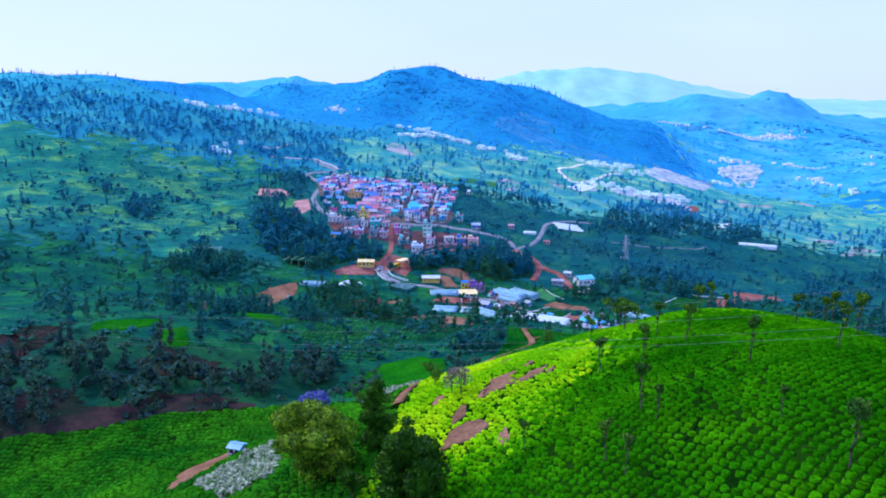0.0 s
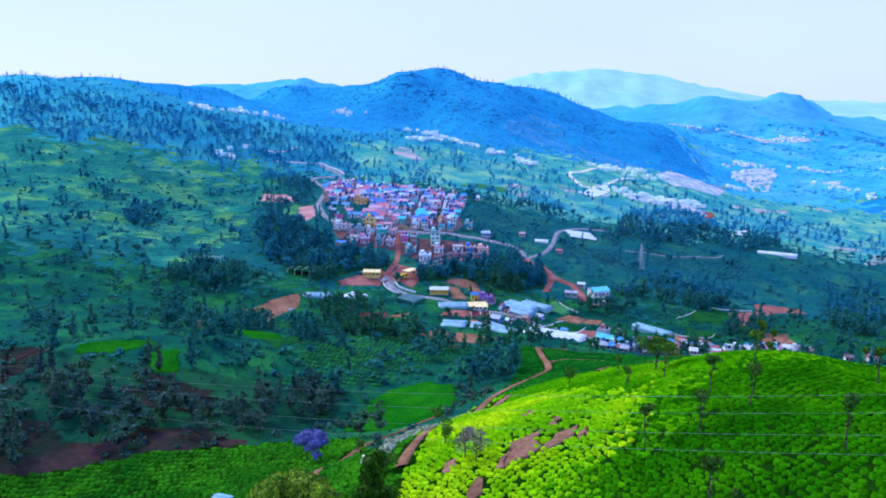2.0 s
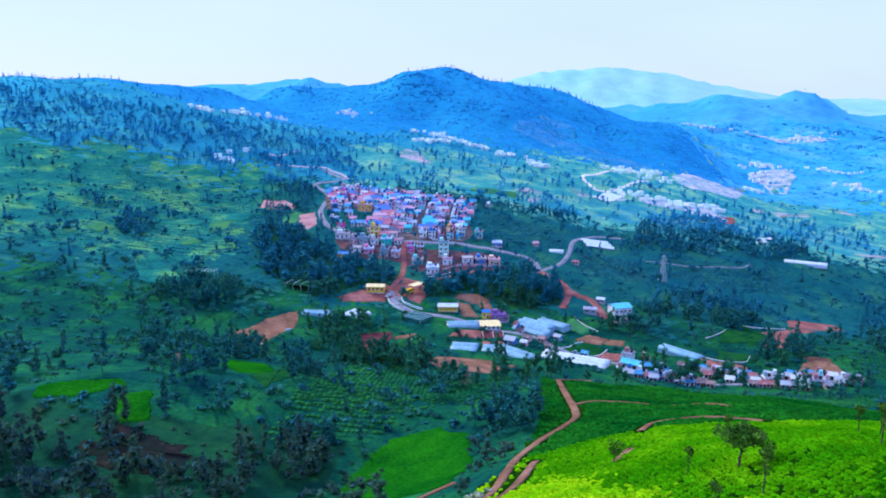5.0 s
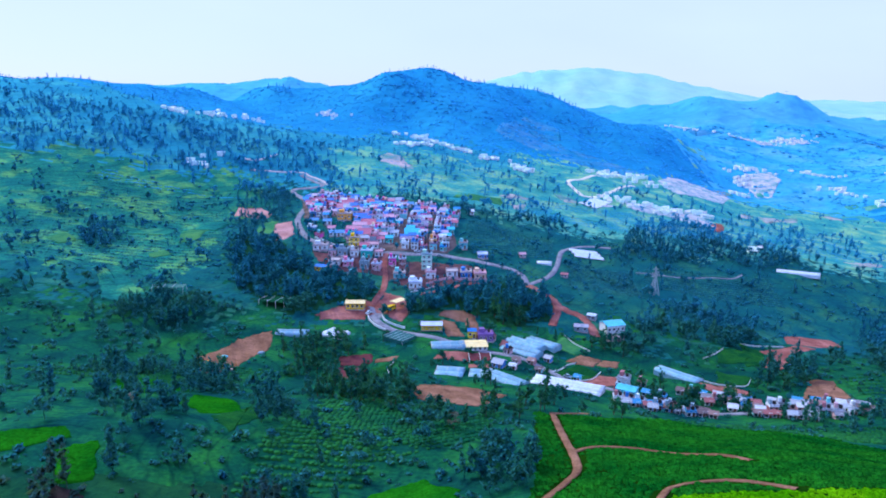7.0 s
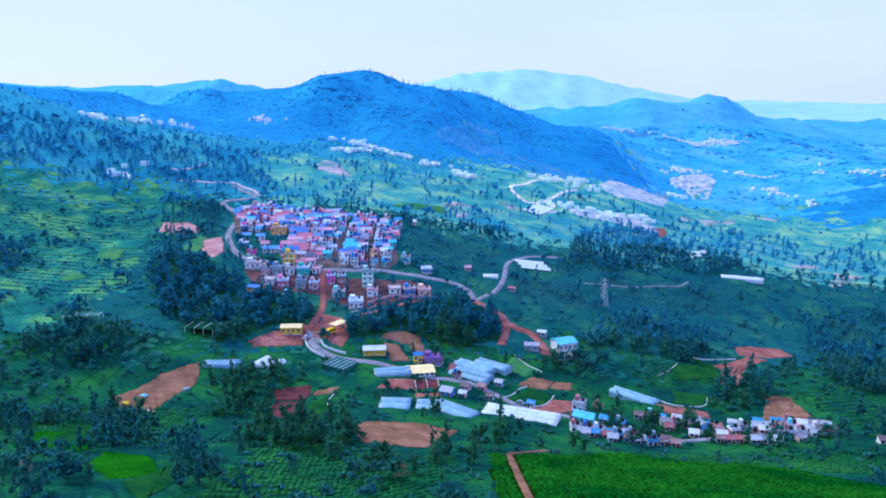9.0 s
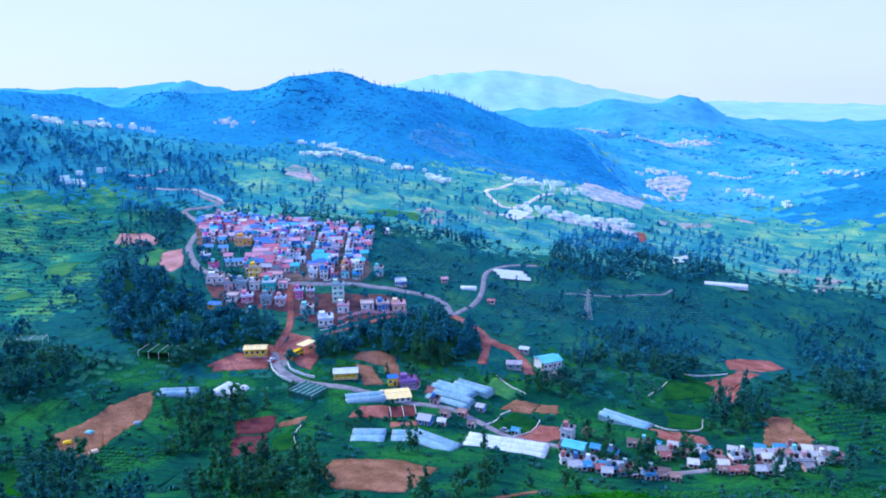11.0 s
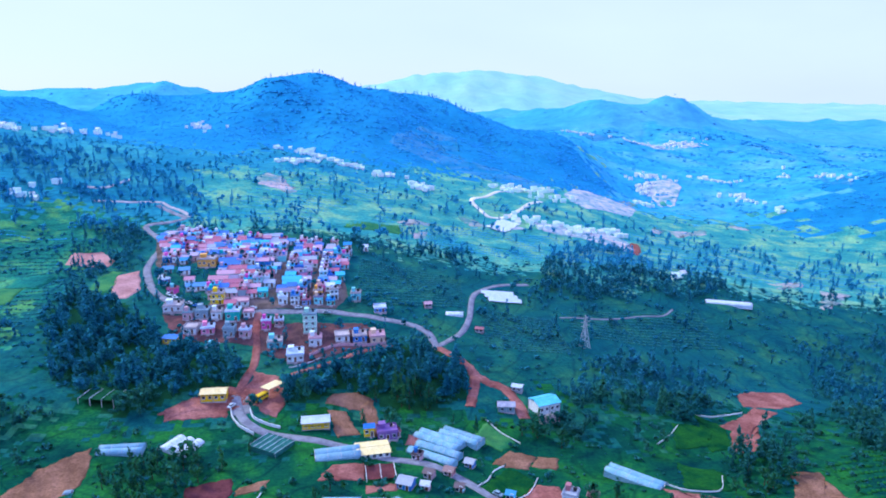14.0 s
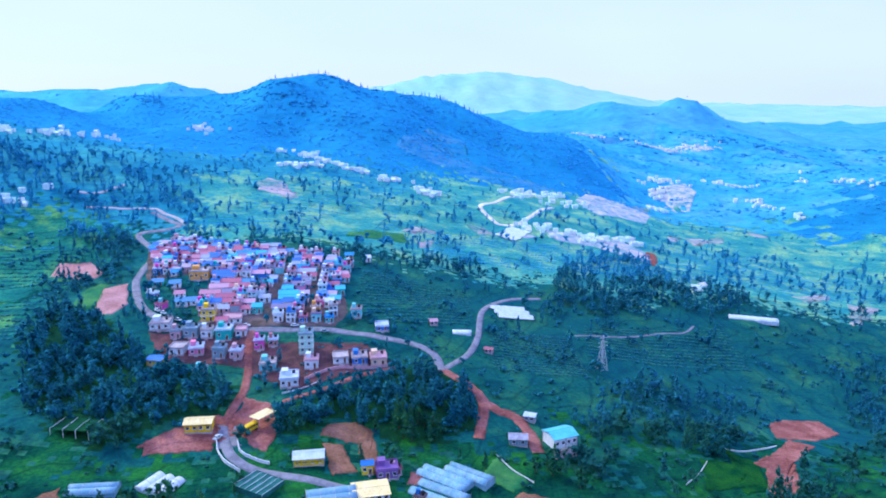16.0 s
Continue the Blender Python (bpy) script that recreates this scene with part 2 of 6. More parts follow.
M["white_film"] = surface("white_film", (0.52, 0.66, 0.72), (0.66, 0.78, 0.82), 0.5, 0.35, 2.0, 0.15, 0.06, 0.0, spec=0.3)
M["green_net"] = surface("green_net", (0.008, 0.10, 0.085), (0.02, 0.19, 0.15), 0.8, 0.5, 3.0, 0.2)
M["steel"] = surface("steel", (0.35, 0.36, 0.38), (0.55, 0.56, 0.58), 0.45, 0.6, 4.0, 0.1, metal=0.8)
M["gold_sheet"] = surface("gold_sheet", (0.86, 0.70, 0.28), (0.92, 0.78, 0.38), 0.5, 0.3, 2.0, 0.1)
M["cyan_sheet"] = surface("cyan_sheet", (0.06, 0.50, 0.66), (0.12, 0.62, 0.76), 0.4, 0.3, 2.5, 0.1, spec=0.5)
M["pale_sheet"] = surface("pale_sheet", (0.42, 0.58, 0.72), (0.60, 0.72, 0.82), 0.4, 0.3, 2.5, 0.1, spec=0.5)
M["hut_blue"] = surface("hut_blue", (0.16, 0.40, 0.62), (0.24, 0.50, 0.70), 0.45, 0.6, 3.0, 0.1)
M["galvanised"] = surface("galvanised", (0.42, 0.48, 0.52), (0.56, 0.62, 0.65), 0.5, 0.6, 4.0, 0.1, metal=0.2)
M["glass"] = surface("glass", (0.02, 0.03, 0.05), (0.05, 0.07, 0.10), 0.15, 0.5, 2.0, 0.0, spec=0.6)
M["dark_wood"] = surface("dark_wood", (0.10, 0.05, 0.03), (0.19, 0.10, 0.06), 0.7, 0.8, 6.0, 0.3)
M["rubber"] = surface("rubber", (0.02, 0.02, 0.02), (0.04, 0.04, 0.04), 0.9, 1.0, 6.0, 0.2)
M["wire"] = surface("wire", (0.20, 0.23, 0.24), (0.28, 0.31, 0.32), 0.7, 1.0, 6.0, 0.0)
# ridges, slopes and woods with distance haze put into the colour
M["blue_ridge"] = surface("blue_ridge", (0.060, 0.330, 0.530), (0.110, 0.410, 0.580), 0.9, 0.004, 0.03, 0.3, haze_gloss=0.3, spec=0.0)
M["haze_slope"] = surface("haze_slope", (0.012, 0.170, 0.175), (0.055, 0.300, 0.180), 0.9, 0.02, 0.25, 0.8, haze_gloss=0.28, third=(0.021, 0.205, 0.190), spec=0.0, grain=0.4, bank=3.0)
M["pale_haze_hill"] = surface("pale_haze_hill", (0.035, 0.300, 0.390), (0.140, 0.440, 0.420), 0.9, 0.009, 0.06, 0.3, haze_gloss=0.42, third=(0.055, 0.350, 0.420), spec=0.0, grain=0.4)
M["pale_haze_mass"] = surface("pale_haze_mass", (0.025, 0.300, 0.420), (0.060, 0.370, 0.460), 0.9, 0.012, 0.1, 0.0, 0.1, 0.5, island=True, spec=0.0, trans=0.5)
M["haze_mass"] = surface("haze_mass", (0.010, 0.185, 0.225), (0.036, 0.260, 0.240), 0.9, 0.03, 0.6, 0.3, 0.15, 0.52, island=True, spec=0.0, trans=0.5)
M["village_soil"] = surface("village_soil", (0.085, 0.050, 0.055), (0.21, 0.095, 0.095), 0.95, 0.12, 1.2, 0.7, third=(0.13, 0.07, 0.07), spec=0.0)
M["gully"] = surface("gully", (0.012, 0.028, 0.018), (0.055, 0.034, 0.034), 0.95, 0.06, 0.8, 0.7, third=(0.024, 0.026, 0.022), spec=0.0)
M["tea_mid"] = surface("tea_mid", (0.009, 0.105, 0.006), (0.040, 0.225, 0.006), 0.9, 0.05, 2.0, 0.9, 0.25, island=True, spec=0.0)
# woods below the village, leaf colour lifted and blued for haze
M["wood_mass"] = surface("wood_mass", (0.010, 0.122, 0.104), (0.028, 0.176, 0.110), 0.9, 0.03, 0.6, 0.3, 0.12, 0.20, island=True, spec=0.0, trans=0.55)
# leaves of the gully, shade put into the colour
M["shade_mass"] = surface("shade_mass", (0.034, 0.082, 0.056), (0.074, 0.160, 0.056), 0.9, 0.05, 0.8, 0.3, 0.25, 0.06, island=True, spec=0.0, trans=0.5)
PAINT = {"white": (0.66, 0.80, 0.82), "rose": (0.60, 0.38, 0.42), "slate": (0.24, 0.38, 0.44), "teal": (0.02, 0.50, 0.42), "pink": (0.78, 0.24, 0.40),
         "magenta": (0.72, 0.09, 0.42), "brick": (0.42, 0.17, 0.19), "mint": (0.42, 0.76, 0.62), "cyan": (0.18, 0.66, 0.70), "blue": (0.03, 0.22, 0.60),
         "cream": (0.78, 0.60, 0.42), "yellow": (0.88, 0.62, 0.015), "violet": (0.24, 0.13, 0.38), "orange": (0.82, 0.42, 0.09)}
for key, c in PAINT.items():
    M[key] = surface(key + "_paint", tuple(0.86 * v for v in c), c, 0.65, 0.5, 3.5, 0.1)
M["wall_paint"] = picked("wall_paint", [PAINT[k] for k in ("white", "cyan", "rose", "blue", "white", "pink", "white", "cyan", "white", "cream", "slate", "white", "teal", "white", "magenta", "blue")])
M["roof_paint"] = picked("roof_paint", [(0.50, 0.17, 0.23), (0.38, 0.46, 0.56), (0.55, 0.27, 0.34), (0.03, 0.32, 0.70), (0.62, 0.38, 0.46), (0.64, 0.76, 0.82), (0.44, 0.14, 0.21), (0.06, 0.52, 0.70), (0.26, 0.24, 0.36), (0.10, 0.32, 0.60), (0.05, 0.20, 0.60), (0.52, 0.44, 0.56)])
M["hut_wall"] = picked("hut_wall", [PAINT[k] for k in ("slate", "brick", "white", "cyan", "rose", "slate", "blue", "brick")])
M["hut_roof"] = picked("hut_roof", [(0.26, 0.28, 0.31), (0.38, 0.14, 0.14), (0.50, 0.58, 0.62), (0.05, 0.32, 0.56), (0.17, 0.13, 0.13), (0.62, 0.70, 0.72), (0.32, 0.21, 0.19), (0.40, 0.46, 0.50)])
M["far_paint"] = picked("far_paint", [(0.72, 0.90, 0.84), (0.80, 0.84, 0.80), (0.66, 0.88, 0.86), (0.76, 0.90, 0.82)])

# ---- the land ----
HILLS = []


def hill(x, y, r, up):
    HILLS.append((x, y, r, up))


LEVEL = 13.9
hill(-1500, 500, 1500, 68.2)
hill(-1500, 2500, 1500, 18.4)
hill(-1500, 4200, 1500, 56.1)
hill(0, 500, 1500, -41.8)
hill(0, 2500, 1500, 16.6)
hill(0, 4200, 1500, -35.5)
hill(1500, 500, 1500, -24.4)
hill(1500, 2500, 1500, -46.8)
hill(1500, 4200, 1500, 54.3)
hill(-4000, 2000, 2500, 58.8)
hill(4000, 2000, 2500, -9.8)
hill(3500, 4500, 2000, -8.8)
hill(-3500, 4500, 2000, 19.7)
hill(0, -1500, 2000, 82.7)
hill(-70, 1284, 300, 60.9)
hill(-70, 1290, 130, 34.8)
hill(-380, 1330, 300, 40.8)
hill(250, 1300, 300, 84.0)
hill(-560, 900, 240, 68.5)
hill(-340, 760, 200, 23.4)
hill(840, 1980, 70, 41.8)
hill(840, 1980, 160, -23.4)
hill(700, 2000, 350, 104.4)
hill(1100, 2000, 400, 8.8)
hill(-650, 2500, 350, 83.5)
hill(-1400, 2500, 400, 49.0)
hill(600, 4000, 800, 197.6)
hill(1400, 4000, 700, -20.6)
hill(700, 980, 220, 41.1)
hill(450, 850, 250, -29.3)
hill(150, 900, 200, 10.8)
hill(-100, 800, 180, 16.9)
hill(350, 1200, 300, -52.9)
hill(-200, 560, 130, -14.9)
hill(-60, 560, 110, 8.9)
hill(80, 600, 130, -8.7)
hill(250, 600, 150, -2.9)
hill(420, 600, 170, -19.7)
hill(-320, 420, 150, -10.0)
hill(-60, 440, 80, -11.1)
hill(60, 470, 80, -3.5)
hill(170, 460, 90, -15.5)
hill(-160, 400, 90, -9.8)
hill(300, 430, 120, -30.4)
hill(40, 370, 80, -20.4)
hill(140, 340, 90, -11.3)
hill(-80, 330, 80, -20.7)
hill(-220, 280, 110, -16.3)
hill(-20, 270, 70, -3.8)
hill(80, 280, 70, -8.3)
hill(200, 250, 100, -3.5)
hill(-120, 220, 80, 7.0)
hill(-120, 120, 80, -8.8)
hill(-200, 60, 120, -10.7)
hill(30, 70, 40, 19.2)
hill(70, 90, 50, 14.0)
hill(40, 120, 40, 17.8)
hill(20, 160, 40, 6.4)
hill(70, 170, 50, 12.3)
hill(-10, 110, 35, 13.4)
hill(-50, 150, 45, -0.6)
hill(30, 215, 40, 2.0)
hill(100, 220, 50, 5.9)
hill(-40, 70, 45, 9.5)
hill(30, 0, 60, 37.4)
hill(130, 120, 60, 17.3)
hill(-30, 200, 40, -8.0)
hill(100, 20, 60, 28.4)

hill(764, 1850, 62, 42)
SWELL = [(random.uniform(0, 6.28), random.uniform(0, 6.28)) for _ in range(16)]


NEAR_AMP, NEAR_K = (0.05, 0.09, 0.16, 0.22), [6.283 / v for v in (14, 23, 37, 60)]
FAR_AMP, FAR_K = (1.2, 1.7, 2.3, 3.0), [6.283 / v for v in (90, 140, 210, 330)]


def land(x, y):
    """Height of the ground."""
    x, y = np.asarray(x, float), np.asarray(y, float)
    z = np.full(np.broadcast(x, y).shape, LEVEL)
    for hx, hy, r, up in HILLS:
        z = z + up * np.exp(-((x - hx) ** 2 + (y - hy) ** 2) / r ** 2)
    far = np.clip((y - 700) / 500, 0, 1)
    for k, (a, p) in enumerate(SWELL):
        z = z + NEAR_AMP[k % 4] * np.sin((x * np.cos(a) + y * np.sin(a)) * NEAR_K[k % 4] + p)
        z = z + far * FAR_AMP[k % 4] * np.sin((x * np.cos(a + 1) + y * np.sin(a + 1)) * FAR_K[k % 4] + p * 2)
    return z


def hz(x, y):
    """The same for one place."""
    z, e, s = LEVEL, math.exp, math.sin
    for hx, hy, r, up in HILLS:
        q = ((x - hx) ** 2 + (y - hy) ** 2) / r ** 2
        if q < 16:
            z += up * e(-q)
    far = min(1.0, max(0.0, (y - 700) / 500))
    for k, (a, p) in enumerate(SWELL):
        z += NEAR_AMP[k % 4] * s((x * math.cos(a) + y * math.sin(a)) * NEAR_K[k % 4] + p)
        if far:
            z += far * FAR_AMP[k % 4] * s((x * math.cos(a + 1) + y * math.sin(a + 1)) * FAR_K[k % 4] + p * 2)
    return z


# what stands where, in cells of one metre, so that no tree grows on a road or in a house
X0, Y0 = -420, 0
TAKEN = np.zeros((960, 960), bool)
GX, GY = np.meshgrid(np.arange(960) + X0 + 0.5, np.arange(960) + Y0 + 0.5, indexing="ij")


def take_disc(x, y, r):
    i, j, k = int(x - X0), int(y - Y0), int(r) + 2
    a, b = slice(max(0, i - k), max(0, i + k)), slice(max(0, j - k), max(0, j + k))
    TAKEN[a, b] |= (GX[a, b] - x) ** 2 + (GY[a, b] - y) ** 2 < r * r


def within(poly, x, y):
    res = False
    for (ax, ay), (bx, by) in zip(poly, poly[1:] + poly[:1]):
        if (ay > y) != (by > y) and x < (bx - ax) * (y - ay) / (by - ay) + ax:
            res = not res
    return res


def inside(poly, x, y):
    res = np.zeros(np.shape(x), bool)
    for (ax, ay), (bx, by) in zip(poly, poly[1:] + poly[:1]):
        if ay != by:
            res ^= ((ay > y) != (by > y)) & (x < (bx - ax) * (y - ay) / (by - ay) + ax)
    return res


def take_poly(poly):
    TAKEN[inside(poly, GX, GY)] = True


def free(x, y):
    i, j = int(x - X0), int(y - Y0)
    return not (0 <= i < 960 and 0 <= j < 960 and TAKEN[i, j])


def lines(lo, hi, fine_lo, fine_hi, step, grow):
    v = list(np.arange(fine_lo, fine_hi + 0.01, step))
    s, a = step, fine_hi
    while a < hi:
        s *= grow
        a += s
        v.append(a)
    s, a = step, fine_lo
    while a > lo:
        s *= grow
        a -= s
        v.insert(0, a)
    return np.array(v)


def mesh_from(name, verts, faces, mats, index=None, smooth=False):
    """A mesh from arrays: faces all of one size."""
    me = bpy.data.meshes.new(name)
    verts, faces = np.asarray(verts, np.float32), np.asarray(faces, np.int32)
    k = faces.shape[1]
    me.vertices.add(len(verts))
    me.vertices.foreach_set("co", verts.ravel())
    me.loops.add(faces.size)
    me.loops.foreach_set("vertex_index", faces.ravel())
    me.polygons.add(len(faces))
    me.polygons.foreach_set("loop_start", np.arange(0, faces.size, k, dtype=np.int32))
    me.polygons.foreach_set("loop_total", np.full(len(faces), k, np.int32))
    for m in mats:
        me.materials.append(m)
    if index is not None:
        me.polygons.foreach_set("material_index", np.asarray(index, np.int32))
    if smooth:
        me.polygons.foreach_set("use_smooth", np.ones(len(faces), bool))
    me.update(calc_edges=True)
    me.validate()
    return me


def wobble(x, y, size, seed=0.0):
    """Smooth pseudo-random values from -1 to 1 with features of that size."""
    u, v = x / size, y / size
    return (np.sin(u * 6.1 + 1.7 * np.sin(v * 3.3 + seed) + seed) + np.sin(v * 5.3 + 2.1 * np.sin(u * 2.9 - seed) + 2 * seed) + np.sin((u + v) * 3.7 + seed * 3)) / 3


TEA_HILL = [(-22, 20), (-18, 60), (-12, 88), (-10, 118), (-16, 134), (-12, 150), (2, 176), (8, 200), (12, 225), (15, 272), (60, 284), (100, 262), (140, 225), (170, 150), (150, 20)]
TEA_LOW = [(-120, 92), (-50, 62), (-30, 36), (-22, 30), (-18, 60), (-12, 88), (-10, 118), (-16, 134), (-24, 150), (-30, 168), (-60, 158), (-120, 142)]


SPUR = [(463, 895), (527, 948), (583, 977), (640, 1000), (760, 1010), (760, 860), (656, 843), (569, 828), (526, 848), (482, 863)]
THICK = ([(-161, 503), (-151, 510), (-127, 494), (-108, 475), (-98, 456), (-78, 448), (-57, 437), (-60, 418), (-76, 416), (-86, 402), (-96, 397), (-115, 409), (-134, 431), (-150, 467)],
         [(-37, 423), (-24, 429), (-5, 439), (7, 451), (22, 452), (31, 447), (40, 434), (36, 411), (24, 405), (12, 400), (-2, 408), (-15, 417), (-23, 408), (-36, 402), (-42, 412)])


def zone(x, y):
    """0 valley and near slopes, 1 sunny fields, 2 wooded upper slopes, 3 haze-blue hills, 4 paler hazed hills beyond, 5
    blue ridges, 6 the farthest.
    """
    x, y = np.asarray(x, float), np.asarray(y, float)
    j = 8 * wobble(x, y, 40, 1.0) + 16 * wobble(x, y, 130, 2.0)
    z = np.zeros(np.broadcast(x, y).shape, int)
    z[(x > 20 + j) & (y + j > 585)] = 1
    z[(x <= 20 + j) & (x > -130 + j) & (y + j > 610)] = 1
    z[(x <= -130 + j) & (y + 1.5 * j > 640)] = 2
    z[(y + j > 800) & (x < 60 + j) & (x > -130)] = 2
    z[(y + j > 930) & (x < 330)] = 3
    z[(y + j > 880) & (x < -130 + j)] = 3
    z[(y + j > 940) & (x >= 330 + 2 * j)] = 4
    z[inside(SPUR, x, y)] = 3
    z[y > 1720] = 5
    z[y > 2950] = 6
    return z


def build_ground():
    xs = lines(-4600, 4600, -190, 240, 2.6, 1.05)
    ys = lines(-900, 4860, 20, 620, 2.6, 1.035)
    gx, gy = np.meshgrid(xs, ys, indexing="ij")
    gz = land(gx, gy)
    nx, ny = gx.shape
    idx = np.arange(nx * ny).reshape(nx, ny)
    faces = np.stack([idx[:-1, :-1], idx[1:, :-1], idx[1:, 1:], idx[:-1, 1:]], -1).reshape(-1, 4)
    cx = ((gx[:-1, :-1] + gx[1:, 1:]) / 2).ravel()
    cy = ((gy[:-1, :-1] + gy[1:, 1:]) / 2).ravel()
    cz = gz[:-1, :-1].ravel()
    j = 8 * wobble(cx, cy, 40, 1.0) + 7 * wobble(cx, cy, 13, 5.0) + np.random.RandomState(3).normal(0, 6, cx.shape)
    mi = np.where(cy + 2 * j > 395, 7, 0)
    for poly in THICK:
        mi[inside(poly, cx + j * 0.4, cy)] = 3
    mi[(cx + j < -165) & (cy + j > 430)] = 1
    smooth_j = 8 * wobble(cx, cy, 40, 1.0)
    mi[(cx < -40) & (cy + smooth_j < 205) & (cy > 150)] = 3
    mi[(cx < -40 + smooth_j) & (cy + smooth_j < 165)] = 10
    rough = np.random.RandomState(8)
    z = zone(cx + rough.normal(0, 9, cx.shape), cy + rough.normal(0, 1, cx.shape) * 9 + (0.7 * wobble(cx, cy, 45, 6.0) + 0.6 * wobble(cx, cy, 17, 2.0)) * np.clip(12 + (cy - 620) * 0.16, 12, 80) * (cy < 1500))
    # farther zones take base colours with more haze in them
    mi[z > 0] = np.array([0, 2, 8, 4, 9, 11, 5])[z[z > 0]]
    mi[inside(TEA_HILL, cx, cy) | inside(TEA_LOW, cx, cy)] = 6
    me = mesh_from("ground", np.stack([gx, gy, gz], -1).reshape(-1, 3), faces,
                   [M[k] for k in ("meadow", "terrace", "sunny_slope", "forest_floor", "blue_haze_hill", "far_hill", "tea_ground", "slope_meadow", "haze_slope", "pale_haze_hill", "gully", "blue_ridge")], mi, True)
    tagged(new("ground", me), "green hilly ground with wooded hills behind a valley", "ground", kind="structure")


build_ground()


# ---- building bricks of the code ----
def box(bm, cx, cy, cz, sx, sy, sz, turn=0.0, mat=0):
    m = Matrix.Translation((cx, cy, cz)) @ Matrix.Rotation(turn, 4, "Z") @ Matrix.Diagonal((sx, sy, sz, 1))
    r = bmesh.ops.create_cube(bm, size=1, matrix=m)
    if mat:
        for f in {f for v in r["verts"] for f in v.link_faces}:
            f.material_index = mat


def beam(bm, a, b, r, sides=4, r2=None):
    a, b = Vector(a), Vector(b)
    d = b - a
    q = d.to_track_quat("Z", "Y").to_matrix().to_4x4()
    bmesh.ops.create_cone(bm, cap_ends=True, segments=sides, radius1=r, radius2=r if r2 is None else r2, depth=d.length, matrix=Matrix.Translation((a + b) / 2) @ q)


def tube(bm, pts, r, sides=4):
    """A bent bar in one piece."""
    rings = []
    for i, q in enumerate(pts):
        q = Vector(q)
        d = (Vector(pts[min(i + 1, len(pts) - 1)]) - Vector(pts[max(i - 1, 0)])).normalized()
        u = d.cross(Vector((0.13, 0.31, 0.94)))
        u = (u if u.length > 0.01 else d.cross(Vector((1, 0, 0)))).normalized()
        v = d.cross(u)
        rings.append([bm.verts.new(q + r * (u * math.cos(6.2832 * k / sides) + v * math.sin(6.2832 * k / sides))) for k in range(sides)])
    for a, b in zip(rings, rings[1:]):
        for k in range(sides):
            bm.faces.new((a[k], a[(k + 1) % sides], b[(k + 1) % sides], b[k]))
    bm.faces.new(rings[0])
    bm.faces.new(rings[-1])


def prism(bm, profile, w):
    """A solid with that outline in y and z, w long in x."""
    ends = [[bm.verts.new((s * w / 2, a, b)) for a, b in profile] for s in (-1, 1)]
    n = len(profile)
    for k in range(n):
        bm.faces.new((ends[0][k], ends[0][(k + 1) % n], ends[1][(k + 1) % n], ends[1][k]))
    bm.faces.new(ends[0])
    bm.faces.new(ends[1])
    bmesh.ops.recalc_face_normals(bm, faces=bm.faces)


def part(name, bm, material, parent, label=""):
    me = bpy.data.meshes.new(name)
    bm.to_mesh(me)
    bm.free()
    for m in material if isinstance(material, (list, tuple)) else (material,):
        me.materials.append(m)
    ob = new(name, me)
    ob.parent = parent
    return tagged(ob, label)


def piece(name, me, parent, m):
    ob = new(name, me)
    ob.parent = parent
    ob.matrix_basis = m
    return ob


def base(name, x, y, z, rot, label, category, group=""):
    ob = new(name)
    ob.empty_display_size = 0.5
    ob.matrix_world = pose(x, y, z, 0, 0, rot)
    return tagged(ob, label, category, group)


def smooth_line(pts, step=2.5):
    out = []
    p = [Vector((*q, 0)) for q in pts]
    p = [p[0] * 2 - p[1]] + p + [p[-1] * 2 - p[-2]]
    for i in range(1, len(p) - 2):
        a, b, c, d = p[i - 1:i + 3]
        n = max(2, int((c - b).length / step))
        for k in range(n):
            t = k / n
            out.append(0.5 * (2 * b + (c - a) * t + (2 * a - 5 * b + 4 * c - d) * t * t + (3 * b - a - 3 * c + d) * t ** 3))
    out.append(p[-2])
    return out


def strip(name, pts, width, material, label, category="road", lift=0.22, ragged=0.0):
    """A road or path laid along the ground, with a slightly rounded crown and shoulders that go into the ground."""
    line = smooth_line(pts)
    verts, faces = [], []
    prof = [(-0.56, -0.5), (-0.5, 0.0), (-0.2, 0.06), (0.2, 0.06), (0.5, 0.0), (0.56, -0.5)]
    for i, c in enumerate(line):
        d = (line[min(i + 1, len(line) - 1)] - line[max(i - 1, 0)]).normalized()
        side = Vector((d.y, -d.x, 0))
        for u, up in prof:
            q = c + side * width * (u + (ragged * random.uniform(-1, 1) if abs(u) > 0.3 else 0))
            verts.append((q.x, q.y, hz(q.x, q.y) + lift + up))
        take_disc(c.x, c.y, width * 0.5 + (1.2 if width > 1 else 0.25))
    k = len(prof)
    for i in range(len(line) - 1):
        for s in range(k - 1):
            faces.append((i * k + s, i * k + s + 1, (i + 1) * k + s + 1, (i + 1) * k + s))
    ob = new(name, mesh_from(name, verts, faces, [material], None, True))
    return tagged(ob, label, category, kind="structure")


